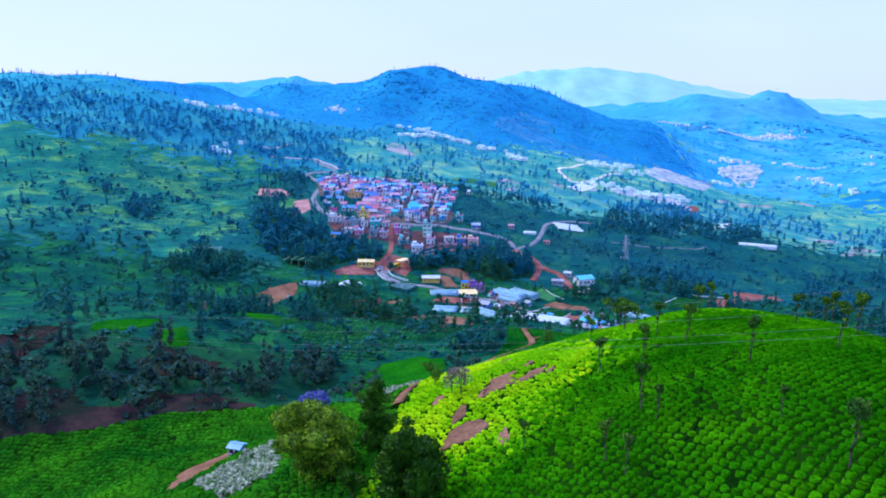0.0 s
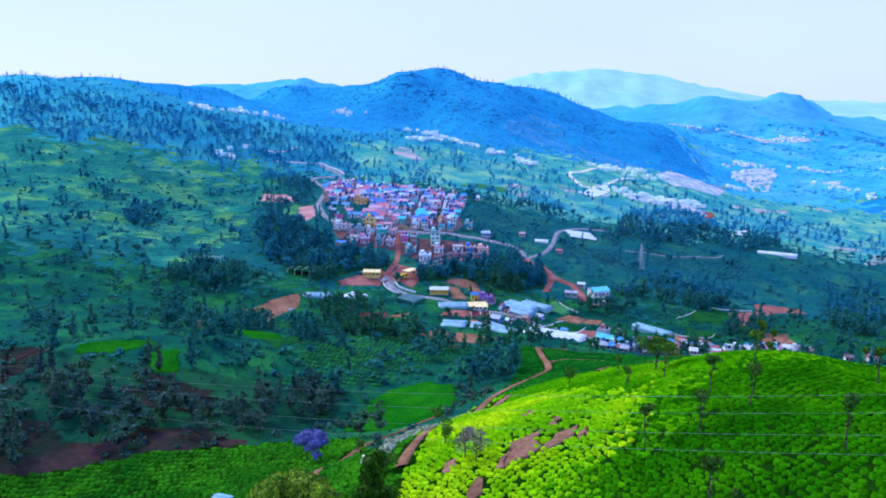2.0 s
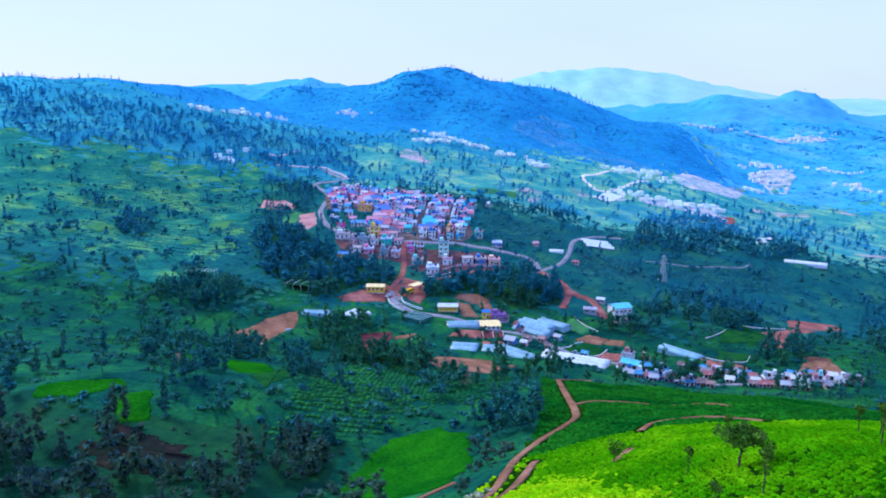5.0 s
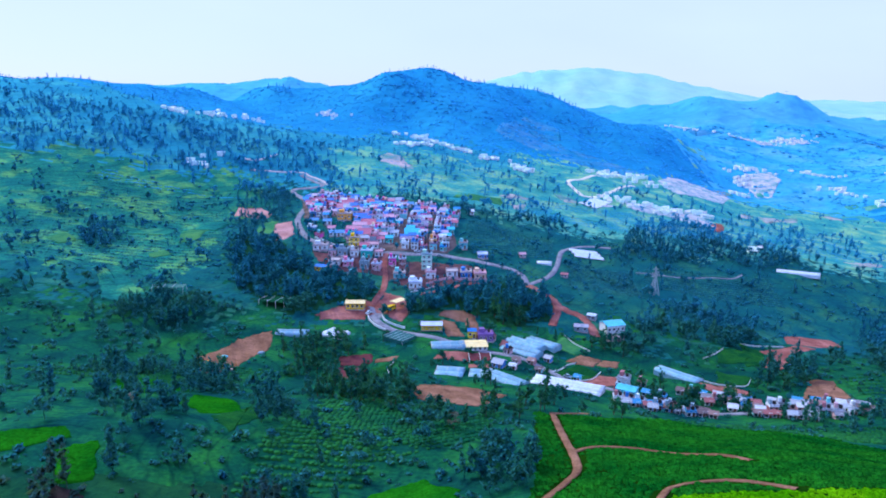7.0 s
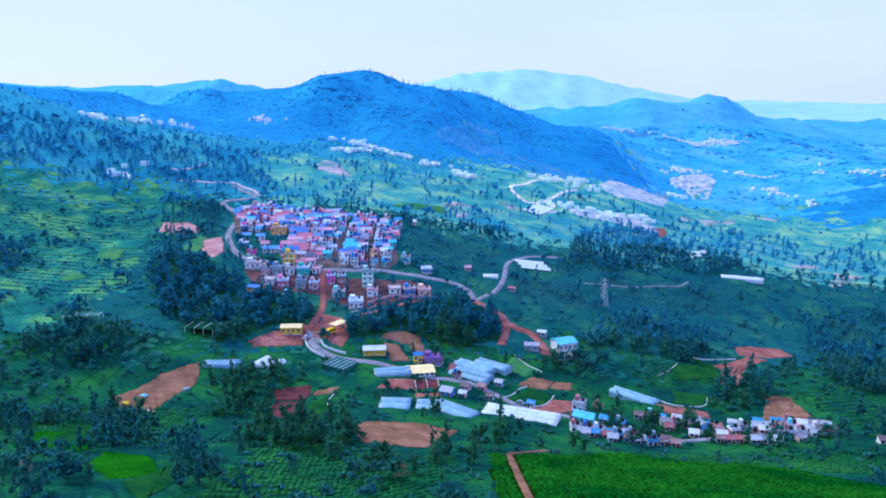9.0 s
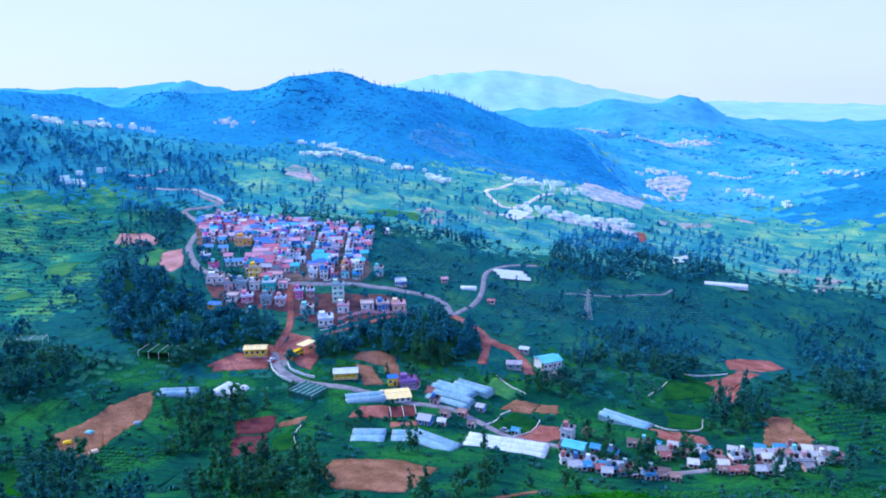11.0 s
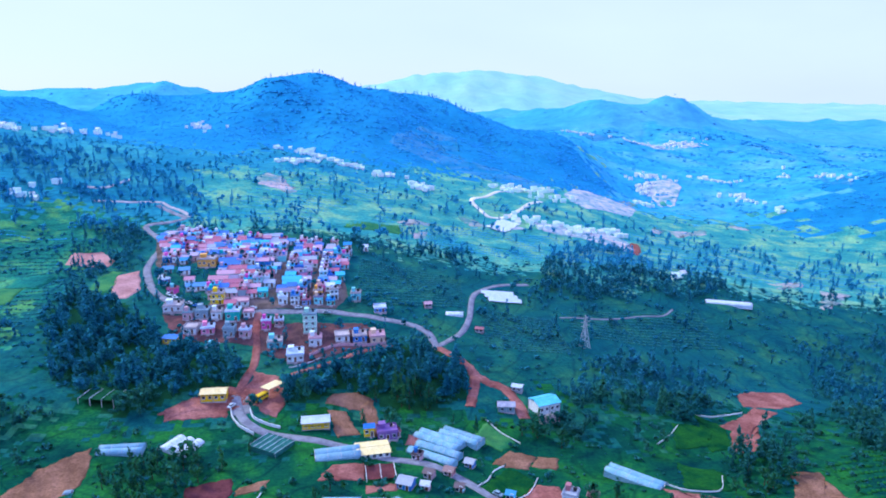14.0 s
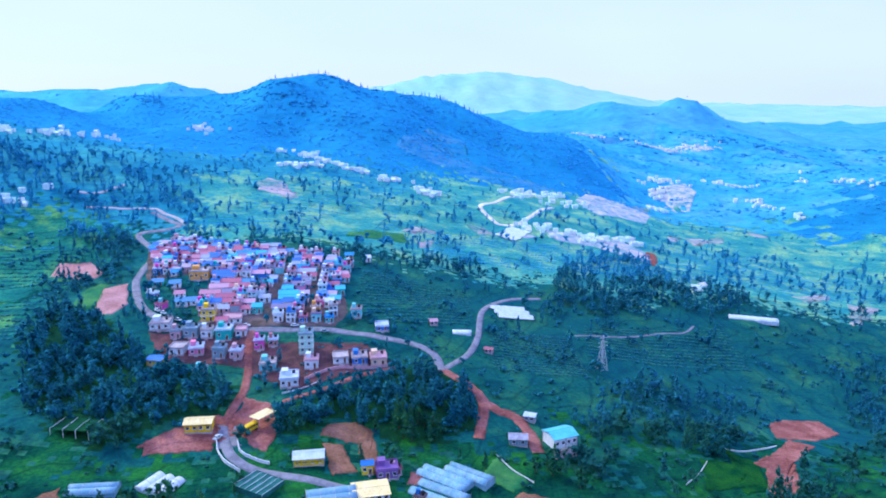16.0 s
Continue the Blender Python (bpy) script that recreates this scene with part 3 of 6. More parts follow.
def field(name, poly, material, label, lift=0.16, jitter=0.6, rows=0.0, keep=True):
    """A plot laid on the ground: rings from its middle to its uneven edge, the edge turned down."""
    c = Vector((sum(p[0] for p in poly) / len(poly), sum(p[1] for p in poly) / len(poly), 0))
    edge, grain = [], 1.6 if c.y < 470 else 4.0
    pts = [Vector((*p, 0)) for p in poly]
    for a, b in zip(pts, pts[1:] + pts[:1]):
        n = max(2, int((b - a).length / grain))
        for k in range(n):
            q = a.lerp(b, k / n)
            edge.append(q + Vector((random.uniform(-jitter, jitter), random.uniform(-jitter, jitter), 0)))
    n, rings = len(edge), max(4, int(max((e - c).length for e in edge) / grain))
    verts, faces = [(c.x, c.y, hz(c.x, c.y) + lift)], []
    for r in range(1, rings + 2):
        for e in edge:
            s = min(r, rings) / rings + (0.02 if r > rings else 0)
            q = c.lerp(e, s)
            z = hz(q.x, q.y) + (lift if r <= rings else -0.5)
            if rows and r <= rings:
                z += 0.14 * math.sin(q.x * rows + q.y * rows * 0.4)
            verts.append((q.x, q.y, z))
    for k in range(n):
        faces.append((0, 1 + k, 1 + (k + 1) % n))
    for r in range(rings):
        for k in range(n):
            a, b = 1 + r * n + k, 1 + r * n + (k + 1) % n
            faces.append((a, a + n, b + n))
            faces.append((a, b + n, b))
    ob = new(name, mesh_from(name, verts, faces, [material], None, True))
    if keep:
        take_poly(poly)
    return tagged(ob, label, "field", kind="structure")


# ---- roads, tracks and plots ----
strip("road", [(-152, 664), (-140, 652), (-128, 640), (-136, 632), (-149, 624), (-143, 611), (-131, 590), (-127, 575), (-127, 559), (-126, 542), (-120, 523), (-114, 509), (-106, 498), (-96, 489),
               (-86, 484), (-69, 482), (-51, 481), (-28, 481), (-13, 480), (3, 476), (16, 472), (25, 464), (27, 452)], 3.8, M["asphalt"], "grey asphalt road curving round the village")
strip("road", [(27, 452), (35, 460), (41, 467), (47, 482), (56, 521), (74, 545), (95, 558)], 2.8, M["asphalt"], "grey lane climbing the green slope")
strip("road", [(100, 502), (120, 508), (150, 522), (170, 528), (182, 540)], 1.2, M["asphalt"], "grey hill lane across dark green slope")
strip("road", [(-57, 480), (-56, 464), (-54, 451), (-53, 435), (-55, 422), (-57, 409)], 3.2, M["red_soil"], "red earth village street going downhill", ragged=0.05)
strip("road", [(-57, 412), (-54, 402), (-51, 394), (-46, 388), (-39, 384), (-32, 381), (-21, 377), (-10, 373), (2, 367), (14, 363), (24, 356), (31, 346), (41, 335), (49, 329), (57, 323), (65, 315), (72, 307), (84, 303), (104, 305), (130, 306)],
      3.4, M["asphalt"], "grey valley road running past the greenhouses")
strip("track", [(27, 452), (37, 441), (41, 433), (41, 424), (36, 404)], 4.0, M["red_soil"], "red earth track on the wooded slope", ragged=0.1)
strip("track", [(42, 428), (47, 423), (53, 420), (56, 410), (57, 397)], 4.6, M["red_soil"], "red earth track to the blue-roofed shed", ragged=0.1)
strip("track", [(-80, 399), (-72, 404), (-60, 404), (-54, 404)], 3.4, M["red_soil"], "red earth bank beside the bridge", ragged=0.1)
strip("track", [(21, 274), (20, 247), (20, 226), (19, 211), (15, 203), (9, 193), (2, 176), (-2, 160), (-8, 146)], 1.9, M["soil"], "earth path between tea fields", "path", ragged=0.08)
strip("track", [(20, 225), (26, 229), (35, 228), (46, 219), (54, 203)], 1.7, M["soil"], "earth path across the tea slope", "path", ragged=0.08)
strip("track", [(21, 274), (29, 279), (38, 283)], 1.6, M["soil"], "earth path at the edge of the tea", "path", ragged=0.08)
strip("track", [(27, 176), (32, 185), (39, 187), (46, 185), (52, 179)], 1.5, M["soil"], "short earth path in the tea", "path", ragged=0.08)
strip("track", [(14, 56), (19, 61), (21, 62.5), (23, 66), (24, 70), (26, 74), (29, 77), (33, 80), (36, 82), (42, 84)], 0.45, M["tea_ground"], "narrow earth path through tea bushes", "path", lift=0.1, ragged=0.05)
strip("track", [(-30, 120), (-29, 140), (-27, 157), (-21, 165), (-10, 172)], 1.8, M["soil"], "earth path below the tea ridge", "path", ragged=0.08)
strip("track", [(-12, 104), (-10, 122), (-7, 141), (1, 156), (6, 172)], 1.7, M["soil"], "earth path along the ridge edge", "path", ragged=0.1)
strip("track", [(-37, 426), (-22, 433), (-7, 445), (7, 451)], 2.4, M["red_soil"], "red earth lane below the front houses", ragged=0.1)
strip("track", [(-211, 689), (-196, 694), (-186, 716)], 2.6, M["concrete"], "pale hill road among trees", lift=0.4)
strip("track", [(-196, 666), (-176, 668), (-155, 671), (-143, 662), (-133, 654), (-124, 641)], 2.6, M["concrete"], "pale hill road above the village", lift=0.4)
strip("track", [(137, 850), (112, 812), (98, 795), (93, 776), (97, 751), (104, 735), (121, 744), (148, 793), (174, 839)], 4, M["pale_soil"], "pale earth road winding up a far slope", lift=0.4)
strip("track", [(186, 726), (200, 708), (212, 690)], 6, M["concrete"], "pale retaining road on the far slope", lift=0.4)
strip("track", [(212, 692), (222, 706), (214, 680), (203, 660)], 6, M["red_soil"], "orange earth road on the far slope", lift=0.4, ragged=0.1)

RED, BROWN, SCAR = "bare red earth plot", "ploughed brown field", "bare pinkish hillside scar"


def plot(key, label, rows, poly):
    wild = key in ("gully", "scar", "hill_scar")
    field("field", poly, M[key], label, jitter=2.2 if wild else 0.6, lift=0.3 if "village" in label or "far" in label or "pale" in label else 0.16, rows=rows,
          keep="among" not in label and "between village" not in label and not wild)


plot("soil", BROWN, 0, [(-22, 405), (-19, 411), (-9, 413), (-3, 409), (-4, 402), (-12, 401)])
plot("soil", BROWN, 0, [(-8, 404), (-3, 409), (-1, 396), (-1, 382), (-6, 384)])
plot("soil", BROWN, 3.0, [(-20, 399), (-13, 399), (-8, 384), (-16, 381)])
plot("crop", "small green crop plot", 3.0, [(-30, 398), (-21, 402), (-18, 392), (-29, 391)])
plot("soil", "sloping brown ploughed field", 1.5, [(-120, 338), (-116, 350), (-110, 366), (-99, 377), (-95, 358), (-100, 342), (-102, 323), (-111, 318)])
plot("purple_soil", "dark purple tilled plot", 2.6, [(-58, 318), (-61, 339), (-49, 341), (-47, 322)])
plot("purple_soil", "dark grey tilled plot", 2.6, [(-60, 341), (-62, 352), (-49, 357), (-47, 347), (-49, 342)])
plot("crop", "green vegetable plot", 3.0, [(-46, 339), (-38, 345), (-39, 337), (-36, 322), (-46, 323)])
plot("soil", BROWN, 0, [(-46, 346), (-46, 350), (-37, 354), (-37, 348)])
plot("red_soil", RED, 0, [(-21, 352), (-18, 361), (-6, 363), (-6, 352)])
plot("red_soil", RED, 0, [(-6, 344), (-6, 349), (4, 349), (4, 344)])
plot("red_soil", RED, 2.0, [(39, 339), (51, 352), (57, 349), (60, 339), (48, 331)])
plot("crop", "fenced green plot", 2.6, [(31, 348), (43, 363), (51, 355), (43, 341), (36, 340)])
plot("soil", "dry yellowish plot", 0, [(38, 366), (46, 374), (55, 371), (50, 362), (44, 363)])
plot("soil", BROWN, 0, [(52, 364), (56, 371), (63, 368), (60, 361)])
plot("grass", "fenced grassy plot", 0, [(34, 384), (41, 394), (50, 379), (43, 374)])
plot("red_soil", RED, 0, [(8, 378), (10, 385), (14, 383), (13, 377)])
plot("red_soil", RED, 0, [(90, 343), (97, 339), (107, 333), (106, 326), (92, 329)])
plot("crop", "dark green vegetable plot", 2.0, [(98, 342), (104, 362), (116, 352), (112, 338)])
plot("crop", "green plot beside red earth", 2.0, [(120, 368), (128, 400), (134, 386), (130, 370)])
plot("soil", "striped brown terraced plot", 1.2, [(123, 321), (137, 346), (146, 345), (145, 335), (143, 324), (134, 312)])
plot("red_soil", RED, 0, [(132, 386), (146, 396), (162, 412), (168, 404), (156, 394), (142, 382)])
plot("red_soil", RED, 0, [(158, 414), (162, 427), (176, 437), (194, 439), (192, 423), (173, 411)])
plot("red_soil", RED, 0, [(128, 368), (136, 384), (150, 390), (142, 372), (134, 364)])
plot("pink_ground", "levelled red earth ground", 0, [(-176, 556), (-179, 576), (-163, 579), (-149, 561), (-149, 549)])
plot("pink_ground", "red earth playing ground", 0, [(-133, 502), (-139, 530), (-129, 538), (-121, 512), (-124, 499)])
plot("grass", "bright grass beside playing ground", 0, [(-145, 506), (-149, 528), (-144, 541), (-139, 538), (-134, 506)])
plot("soil", "oval brown ploughed field", 1.2, [(-27, 302), (-24, 310), (-4, 310), (8, 303), (1, 286), (-4, 281), (-22, 284)])
plot("red_soil", "red earth yard", 0, [(-72, 414), (-58, 404), (-50, 406), (-52, 416), (-60, 418)])
plot("red_soil", "red earth yard", 0, [(-52, 406), (-38, 398), (-36, 408), (-42, 426), (-52, 430)])
plot("asphalt", "grey paved junction", 0, [(-58, 408), (-52, 412), (-48, 398), (-56, 398)])
plot("red_soil", RED, 0, [(-82, 404), (-70, 407), (-62, 398), (-80, 396)])
plot("village_soil", "dark red earth ground among houses", 0, [(-55, 470), (-6, 470), (6, 456), (-8, 448), (-30, 434), (-52, 446)])
plot("village_soil", "dark red earth ground among houses", 0, [(-102, 480), (-58, 480), (-55, 452), (-90, 456)])
plot("yard", "trodden ground between village houses", 0, [(-82, 484), (-20, 484), (-14, 500), (-22, 560), (-82, 560)])
plot("grass", "small green in the village", 0, [(-72, 528), (-52, 530), (-52, 540), (-74, 538)])
plot("yard", "trodden ground between village houses", 0, [(-120, 540), (-92, 545), (-40, 585), (-112, 606), (-136, 598)])
plot("scar", SCAR, 0, [(-97, 768), (-89, 781), (-75, 768), (-60, 732), (-65, 720), (-81, 732), (-91, 737)])
plot("hill_scar", SCAR, 0, [(649, 1130), (628, 996), (623, 967), (605, 1010)])
plot("hill_scar", SCAR, 0, [(456, 1689), (480, 1639), (470, 1550), (498, 1507), (442, 1482), (421, 1592)])
plot("scar", SCAR, 0, [(21, 675), (39, 708), (51, 703), (46, 684), (27, 670)])
plot("scar", SCAR, 0, [(28, 654), (40, 664), (41, 648), (29, 637)])
plot("scar", "bare pink earth plot on a far slope", 0, [(291, 951), (323, 997), (334, 992), (319, 958), (294, 930)])
plot("scar", "bare pink earth plot on a far slope", 0, [(287, 820), (299, 823), (280, 788), (272, 788)])
plot("scar", "bare pink earth plot on a far slope", 0, [(305, 822), (359, 856), (352, 835), (300, 791)])
plot("scar", "bare pink earth plot on a far slope", 0, [(415, 903), (429, 885), (416, 868), (404, 884)])
plot("scar", "bare pink earth plot on a far slope", 0, [(296, 622), (339, 649), (331, 632), (294, 607)])
plot("scar", "bare pink earth plot on a far slope", 0, [(335, 619), (358, 619), (325, 585), (301, 566)])
plot("scar", "bare pink earth plot on a far slope", 0, [(72, 719), (88, 715), (91, 699), (76, 699)])
plot("hill_scar", "bare pink earth plot on a far slope", 0, [(135, 998), (148, 979), (145, 932), (134, 937)])
plot("levelled", "pale levelled ground of a far settlement", 0, [(383, 1104), (444, 1135), (443, 1094), (397, 1017), (381, 1046)])
plot("levelled", "pale levelled ground of a far settlement", 0, [(522, 1559), (569, 1600), (726, 1606), (720, 1572), (535, 1479), (503, 1485)])
plot("levelled", "pale levelled ground of a far settlement", 0, [(241, 951), (290, 971), (313, 932), (284, 876), (221, 841), (213, 892)])
plot("levelled", "pale levelled ground of a far settlement", 0, [(140, 734), (177, 733), (208, 731), (222, 698), (203, 674), (172, 701), (144, 707)])
plot("levelled", "pale levelled ground of a far settlement", 0, [(104, 716), (114, 724), (128, 708), (112, 700)])
plot("sunny_slope", "pale green plot on a far slope", 0, [(-40, 666), (-5, 723), (13, 715), (-2, 661), (-26, 637)])
plot("sunny_slope", "pale green plot on a far slope", 0, [(357, 818), (381, 816), (358, 779), (326, 765)])
plot("sunny_slope", "pale green plot on a far slope", 0, [(376, 762), (458, 806), (447, 770), (361, 699)])
plot("soil", "bare earth patch between tea bushes", 0, [(-3.5, 82), (-3, 86), (1, 87.5), (2.5, 85), (0, 82)])
plot("soil", "bare earth patch between tea bushes", 0, [(6.5, 95), (8.5, 100), (12, 102), (10.5, 97)])
plot("soil", "bare earth patch between tea bushes", 0, [(1, 93), (3, 99), (7, 102), (6, 95)])
plot("soil", "bare earth patch between tea bushes", 0, [(17, 150), (18, 155), (23, 164), (22, 158)])
plot("soil", "raw earth mound beside the hut", 0, [(-56, 112), (-57, 124), (-50, 131), (-46, 128), (-49, 118)])
plot("bright_crop", "bright green level crop plot", 0, [(-36, 178), (-33, 197), (-28, 211), (-17, 218), (-8, 210), (-7, 184), (-12, 172), (-34, 174)])
plot("grass", "bright green terrace plot", 0, [(-265, 474), (-260, 489), (-247, 478), (-252, 467)])
plot("grass", "bright green terrace plot", 0, [(-198, 464), (-191, 474), (-183, 466), (-192, 457)])
plot("crop", "green strip field on the slope", 0, [(-114, 270), (-118, 306), (-111, 306), (-102, 265)])
plot("crop", "green strip field on the slope", 0, [(-77, 241), (-70, 262), (-63, 254), (-68, 230)])
plot("meadow", "rough green meadow plot", 0, [(-85, 320), (-66, 331), (-57, 308), (-71, 292)])
plot("crop", "dark green vegetable plot", 2.0, [(115, 391), (129, 385), (128, 373), (108, 371)])
plot("terrace", "pale green terrace plot", 0.8, [(-240, 500), (-236, 516), (-205, 520), (-200, 505)])
plot("terrace", "pale green terrace plot", 0.8, [(-200, 520), (-196, 540), (-172, 536), (-175, 518)])
plot("sunny_slope", "pale green plot on the far slope", 0, [(60, 640), (66, 662), (110, 668), (108, 644)])
plot("grass", "pale green plot above the village", 0, [(-20, 640), (-16, 660), (20, 664), (24, 644)])
plot("sunny_slope", "pale green plot on the far slope", 0, [(30, 690), (36, 710), (80, 706), (78, 686)])
plot("sunny_slope", "pale green plot on the far slope", 0, [(250, 600), (262, 625), (310, 628), (300, 600)])
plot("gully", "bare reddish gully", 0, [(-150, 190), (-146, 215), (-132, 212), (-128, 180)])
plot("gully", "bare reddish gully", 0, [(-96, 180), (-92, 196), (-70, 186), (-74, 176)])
plot("hill_scar", SCAR, 0, [(27, 1024), (76, 1126), (120, 1112), (116, 1023), (159, 989), (202, 941), (180, 906), (129, 934), (89, 971), (39, 1003)])
plot("grass", "bright green terrace plot", 0, [(-200, 524), (-183, 530), (-180, 500), (-190, 490)])
plot("terrace", "bright green terrace plot", 0.8, [(-213, 436), (-192, 426), (-170, 404), (-176, 390), (-187, 390)])
for px, py, long_, wide in ((-1.5, 90, 2.6, 0.8), (4.2, 80, 2.6, 0.5), (2.5, 96, 2.2, 0.7), (9, 105, 2.4, 0.6), (-5, 99, 2.0, 0.6), (6, 112, 2.6, 0.6), (12, 98, 1.8, 0.5)):
    plot("soil", "bare earth streak between tea bushes", 0, [(px - wide, py - long_), (px - wide, py), (px + wide * 0.2, py + long_), (px + wide * 1.6, py + long_ * 0.8), (px + wide, py - long_ * 0.4)])
plot("bright_crop", "bright green grazing plot", 0, [(-126, 285), (-119, 290), (-107, 287), (-96, 278), (-100, 264), (-118, 270)])
plot("bright_crop", "bright green grazing plot", 0, [(-92, 268), (-78, 264), (-71, 250), (-80, 244), (-90, 252)])
plot("bright_crop", "bright green strip on the valley slope", 0, [(-124, 212), (-105, 221), (-101, 216), (-110, 208), (-120, 205)])
plot("bright_crop", "bright green strip on the valley slope", 0, [(-101, 210), (-94, 216), (-87, 200), (-93, 196)])
plot("red_soil", "churned red earth beside the shop", 0, [(-84, 400), (-75, 410), (-62, 416), (-59, 408), (-58, 397), (-66, 398), (-77, 401)])
plot("red_soil", "churned red earth beside the bridge", 0, [(-56, 415), (-50, 428), (-40, 417), (-37, 404), (-39, 395), (-45, 398), (-50, 410)])


# ---- houses ----
def ring_mesh(w, h, t, depth, foot):
    """A window frame in one piece, with a thicker sill."""
    out = [(-w / 2 - t, -h / 2 - foot), (w / 2 + t, -h / 2 - foot), (w / 2 + t, h / 2 + t), (-w / 2 - t, h / 2 + t)]
    inn = [(-w / 2, -h / 2), (w / 2, -h / 2), (w / 2, h / 2), (-w / 2, h / 2)]
    verts = [(x, y, z) for y in (-depth, 0.02) for ring in (out, inn) for x, z in ring]
    faces = []
    for k in range(4):
        n = (k + 1) % 4
        faces += [(k, n, 4 + n, 4 + k), (8 + n, 8 + k, 12 + k, 12 + n), (n, k, 8 + k, 8 + n), (4 + k, 4 + n, 12 + n, 12 + k)]
    me = bpy.data.meshes.new("window")
    me.from_pydata(verts, [], faces)
    me.materials.append(M["whitewash"])
    bm = bmesh.new()
    box(bm, 0, 0.0, 0, w, 0.03, h)
    pane = bpy.data.meshes.new("pane")
    bm.to_mesh(pane)
    bm.free()
    pane.materials.append(M["glass"])
    return me, pane


def door_mesh():
    bm = bmesh.new()
    box(bm, 0, 0, 1.0, 0.95, 0.06, 2.0)
    for s in (-1, 1):
        box(bm, s * 0.52, -0.02, 1.02, 0.1, 0.14, 2.1, mat=1)
        box(bm, s * 0.2, -0.05, 1.45, 0.26, 0.04, 0.7)
        box(bm, s * 0.2, -0.05, 0.55, 0.26, 0.04, 0.7)
    box(bm, 0, -0.02, 2.1, 1.14, 0.14, 0.12, mat=1)
    me = bpy.data.meshes.new("door")
    bm.to_mesh(me)
    bm.free()
    me.materials.append(M["dark_wood"])
    me.materials.append(M["whitewash"])
    return me


(WINDOW, PANE), DOOR = ring_mesh(1.1, 1.15, 0.1, 0.12, 0.16), door_mesh()


def window(ob, m):
    piece("pane", PANE, piece("window", WINDOW, ob, m), Matrix())


def gable_mesh(w, d, rise, over=0.45):
    """A ridged roof in one piece: two thick slopes with a lip at the eaves and a ridge cap."""
    bm = bmesh.new()
    k = rise / (d / 2)
    h = d / 2 + over
    low = rise - k * h
    prism(bm, [(-h, low), (-h - 0.05, low + 0.14), (-0.22, rise + 0.12), (-0.16, rise + 0.24), (0.16, rise + 0.24), (0.22, rise + 0.12), (h + 0.05, low + 0.14), (h, low), (0, rise - 0.02)], w + 2 * over)
    return bm


def flat_mesh(w, d, over=0.35, parapet=0.55):
    """A roof slab with a parapet round it, in one piece."""
    bm = bmesh.new()
    box(bm, 0, 0, 0.09, w + 2 * over, d + 2 * over, 0.18)
    bm.faces.ensure_lookup_table()
    top = max(bm.faces, key=lambda f: f.calc_center_median().z)
    bmesh.ops.inset_region(bm, faces=[top], thickness=over + 0.02)
    wall = bmesh.ops.inset_region(bm, faces=[top], thickness=0.18)["faces"]
    up = bmesh.ops.extrude_face_region(bm, geom=wall)["geom"]
    bmesh.ops.translate(bm, vec=(0, 0, parapet), verts=[g for g in up if isinstance(g, bmesh.types.BMVert)])
    bmesh.ops.recalc_face_normals(bm, faces=bm.faces)
    return bm


def house(x, y, w, h, d, rot, wall, roof, gable, label, group="", tank=True, name="house"):
    """A masonry house: plastered walls on a plinth, storey slabs, roof, windows with frames and sills, door, balcony."""
    n = max(1, int(round(h / 3.0)))
    st = h / n
    ob = base(name, x, y, hz(x, y) + 0.1, rot, label, "house", group)
    bm = bmesh.new()
    if gable:
        prism(bm, [(-d / 2, 0), (-d / 2, h), (0, h + 0.24 * d), (d / 2, h), (d / 2, 0)], w)
    else:
        box(bm, 0, 0, h / 2, w, d, h)
    part("wall", bm, wall, ob)
    bm = bmesh.new()
    box(bm, 0, 0, -1.2, w + 0.3, d + 0.3, 2.5)
    part("plinth", bm, M["concrete"], ob)
    bm = bmesh.new()
    box(bm, 0, -d / 2 - 0.65, -1.35, 1.6, 1.0, 2.4)
    part("step", bm, M["concrete"], ob)
    r = part("roof", gable_mesh(w, d, 0.24 * d) if gable else flat_mesh(w, d), roof, ob)
    r.location = (0, 0, h)
    for k in range(1, n):
        bm = bmesh.new()
        box(bm, 0, -0.35, k * st, w + 0.3, d + 0.75, 0.16)
        for sx in np.linspace(-w / 2, w / 2, max(3, int(w))):
            box(bm, sx, -d / 2 - 0.62, k * st + 0.5, 0.06, 0.06, 0.85)
        box(bm, 0, -d / 2 - 0.62, k * st + 0.93, w + 0.1, 0.08, 0.07)
        part("balcony", bm, M["whitewash"], ob)
    cols = max(2, int(w / 2.3))
    for k in range(n):
        for c in range(cols):
            px = -w / 2 + w * (c + 0.5) / cols
            if k == 0 and c == cols // 2:
                piece("door", DOOR, ob, pose(px, -d / 2 - 0.03, 0.06))
            else:
                window(ob, pose(px, -d / 2 - 0.03, k * st + st * 0.55))
        if n > 1:
            window(ob, pose(w / 2 + 0.03, 0, k * st + st * 0.55, 0, 0, 90))
    if not gable and tank:
        bm = bmesh.new()
        bmesh.ops.create_cone(bm, cap_ends=True, segments=12, radius1=0.6, radius2=0.6, depth=1.1, matrix=Matrix.Translation((w / 4, d / 5, h + 0.75)))
        bmesh.ops.create_cone(bm, cap_ends=True, segments=12, radius1=0.6, radius2=0.2, depth=0.25, matrix=Matrix.Translation((w / 4, d / 5, h + 1.42)))
        part("water_tank", bm, M["rubber"], ob, "black plastic water tank")
        bm = bmesh.new()
        box(bm, -w / 4, d / 5, h + 1.0, w * 0.32, d * 0.4, 1.9)
        box(bm, -w / 4, d / 5, h + 2.0, w * 0.38, d * 0.46, 0.14)
        part("stair_head", bm, wall, ob)
    take_disc(x, y, max(w, d) * 0.5 + 0.6)
    return ob


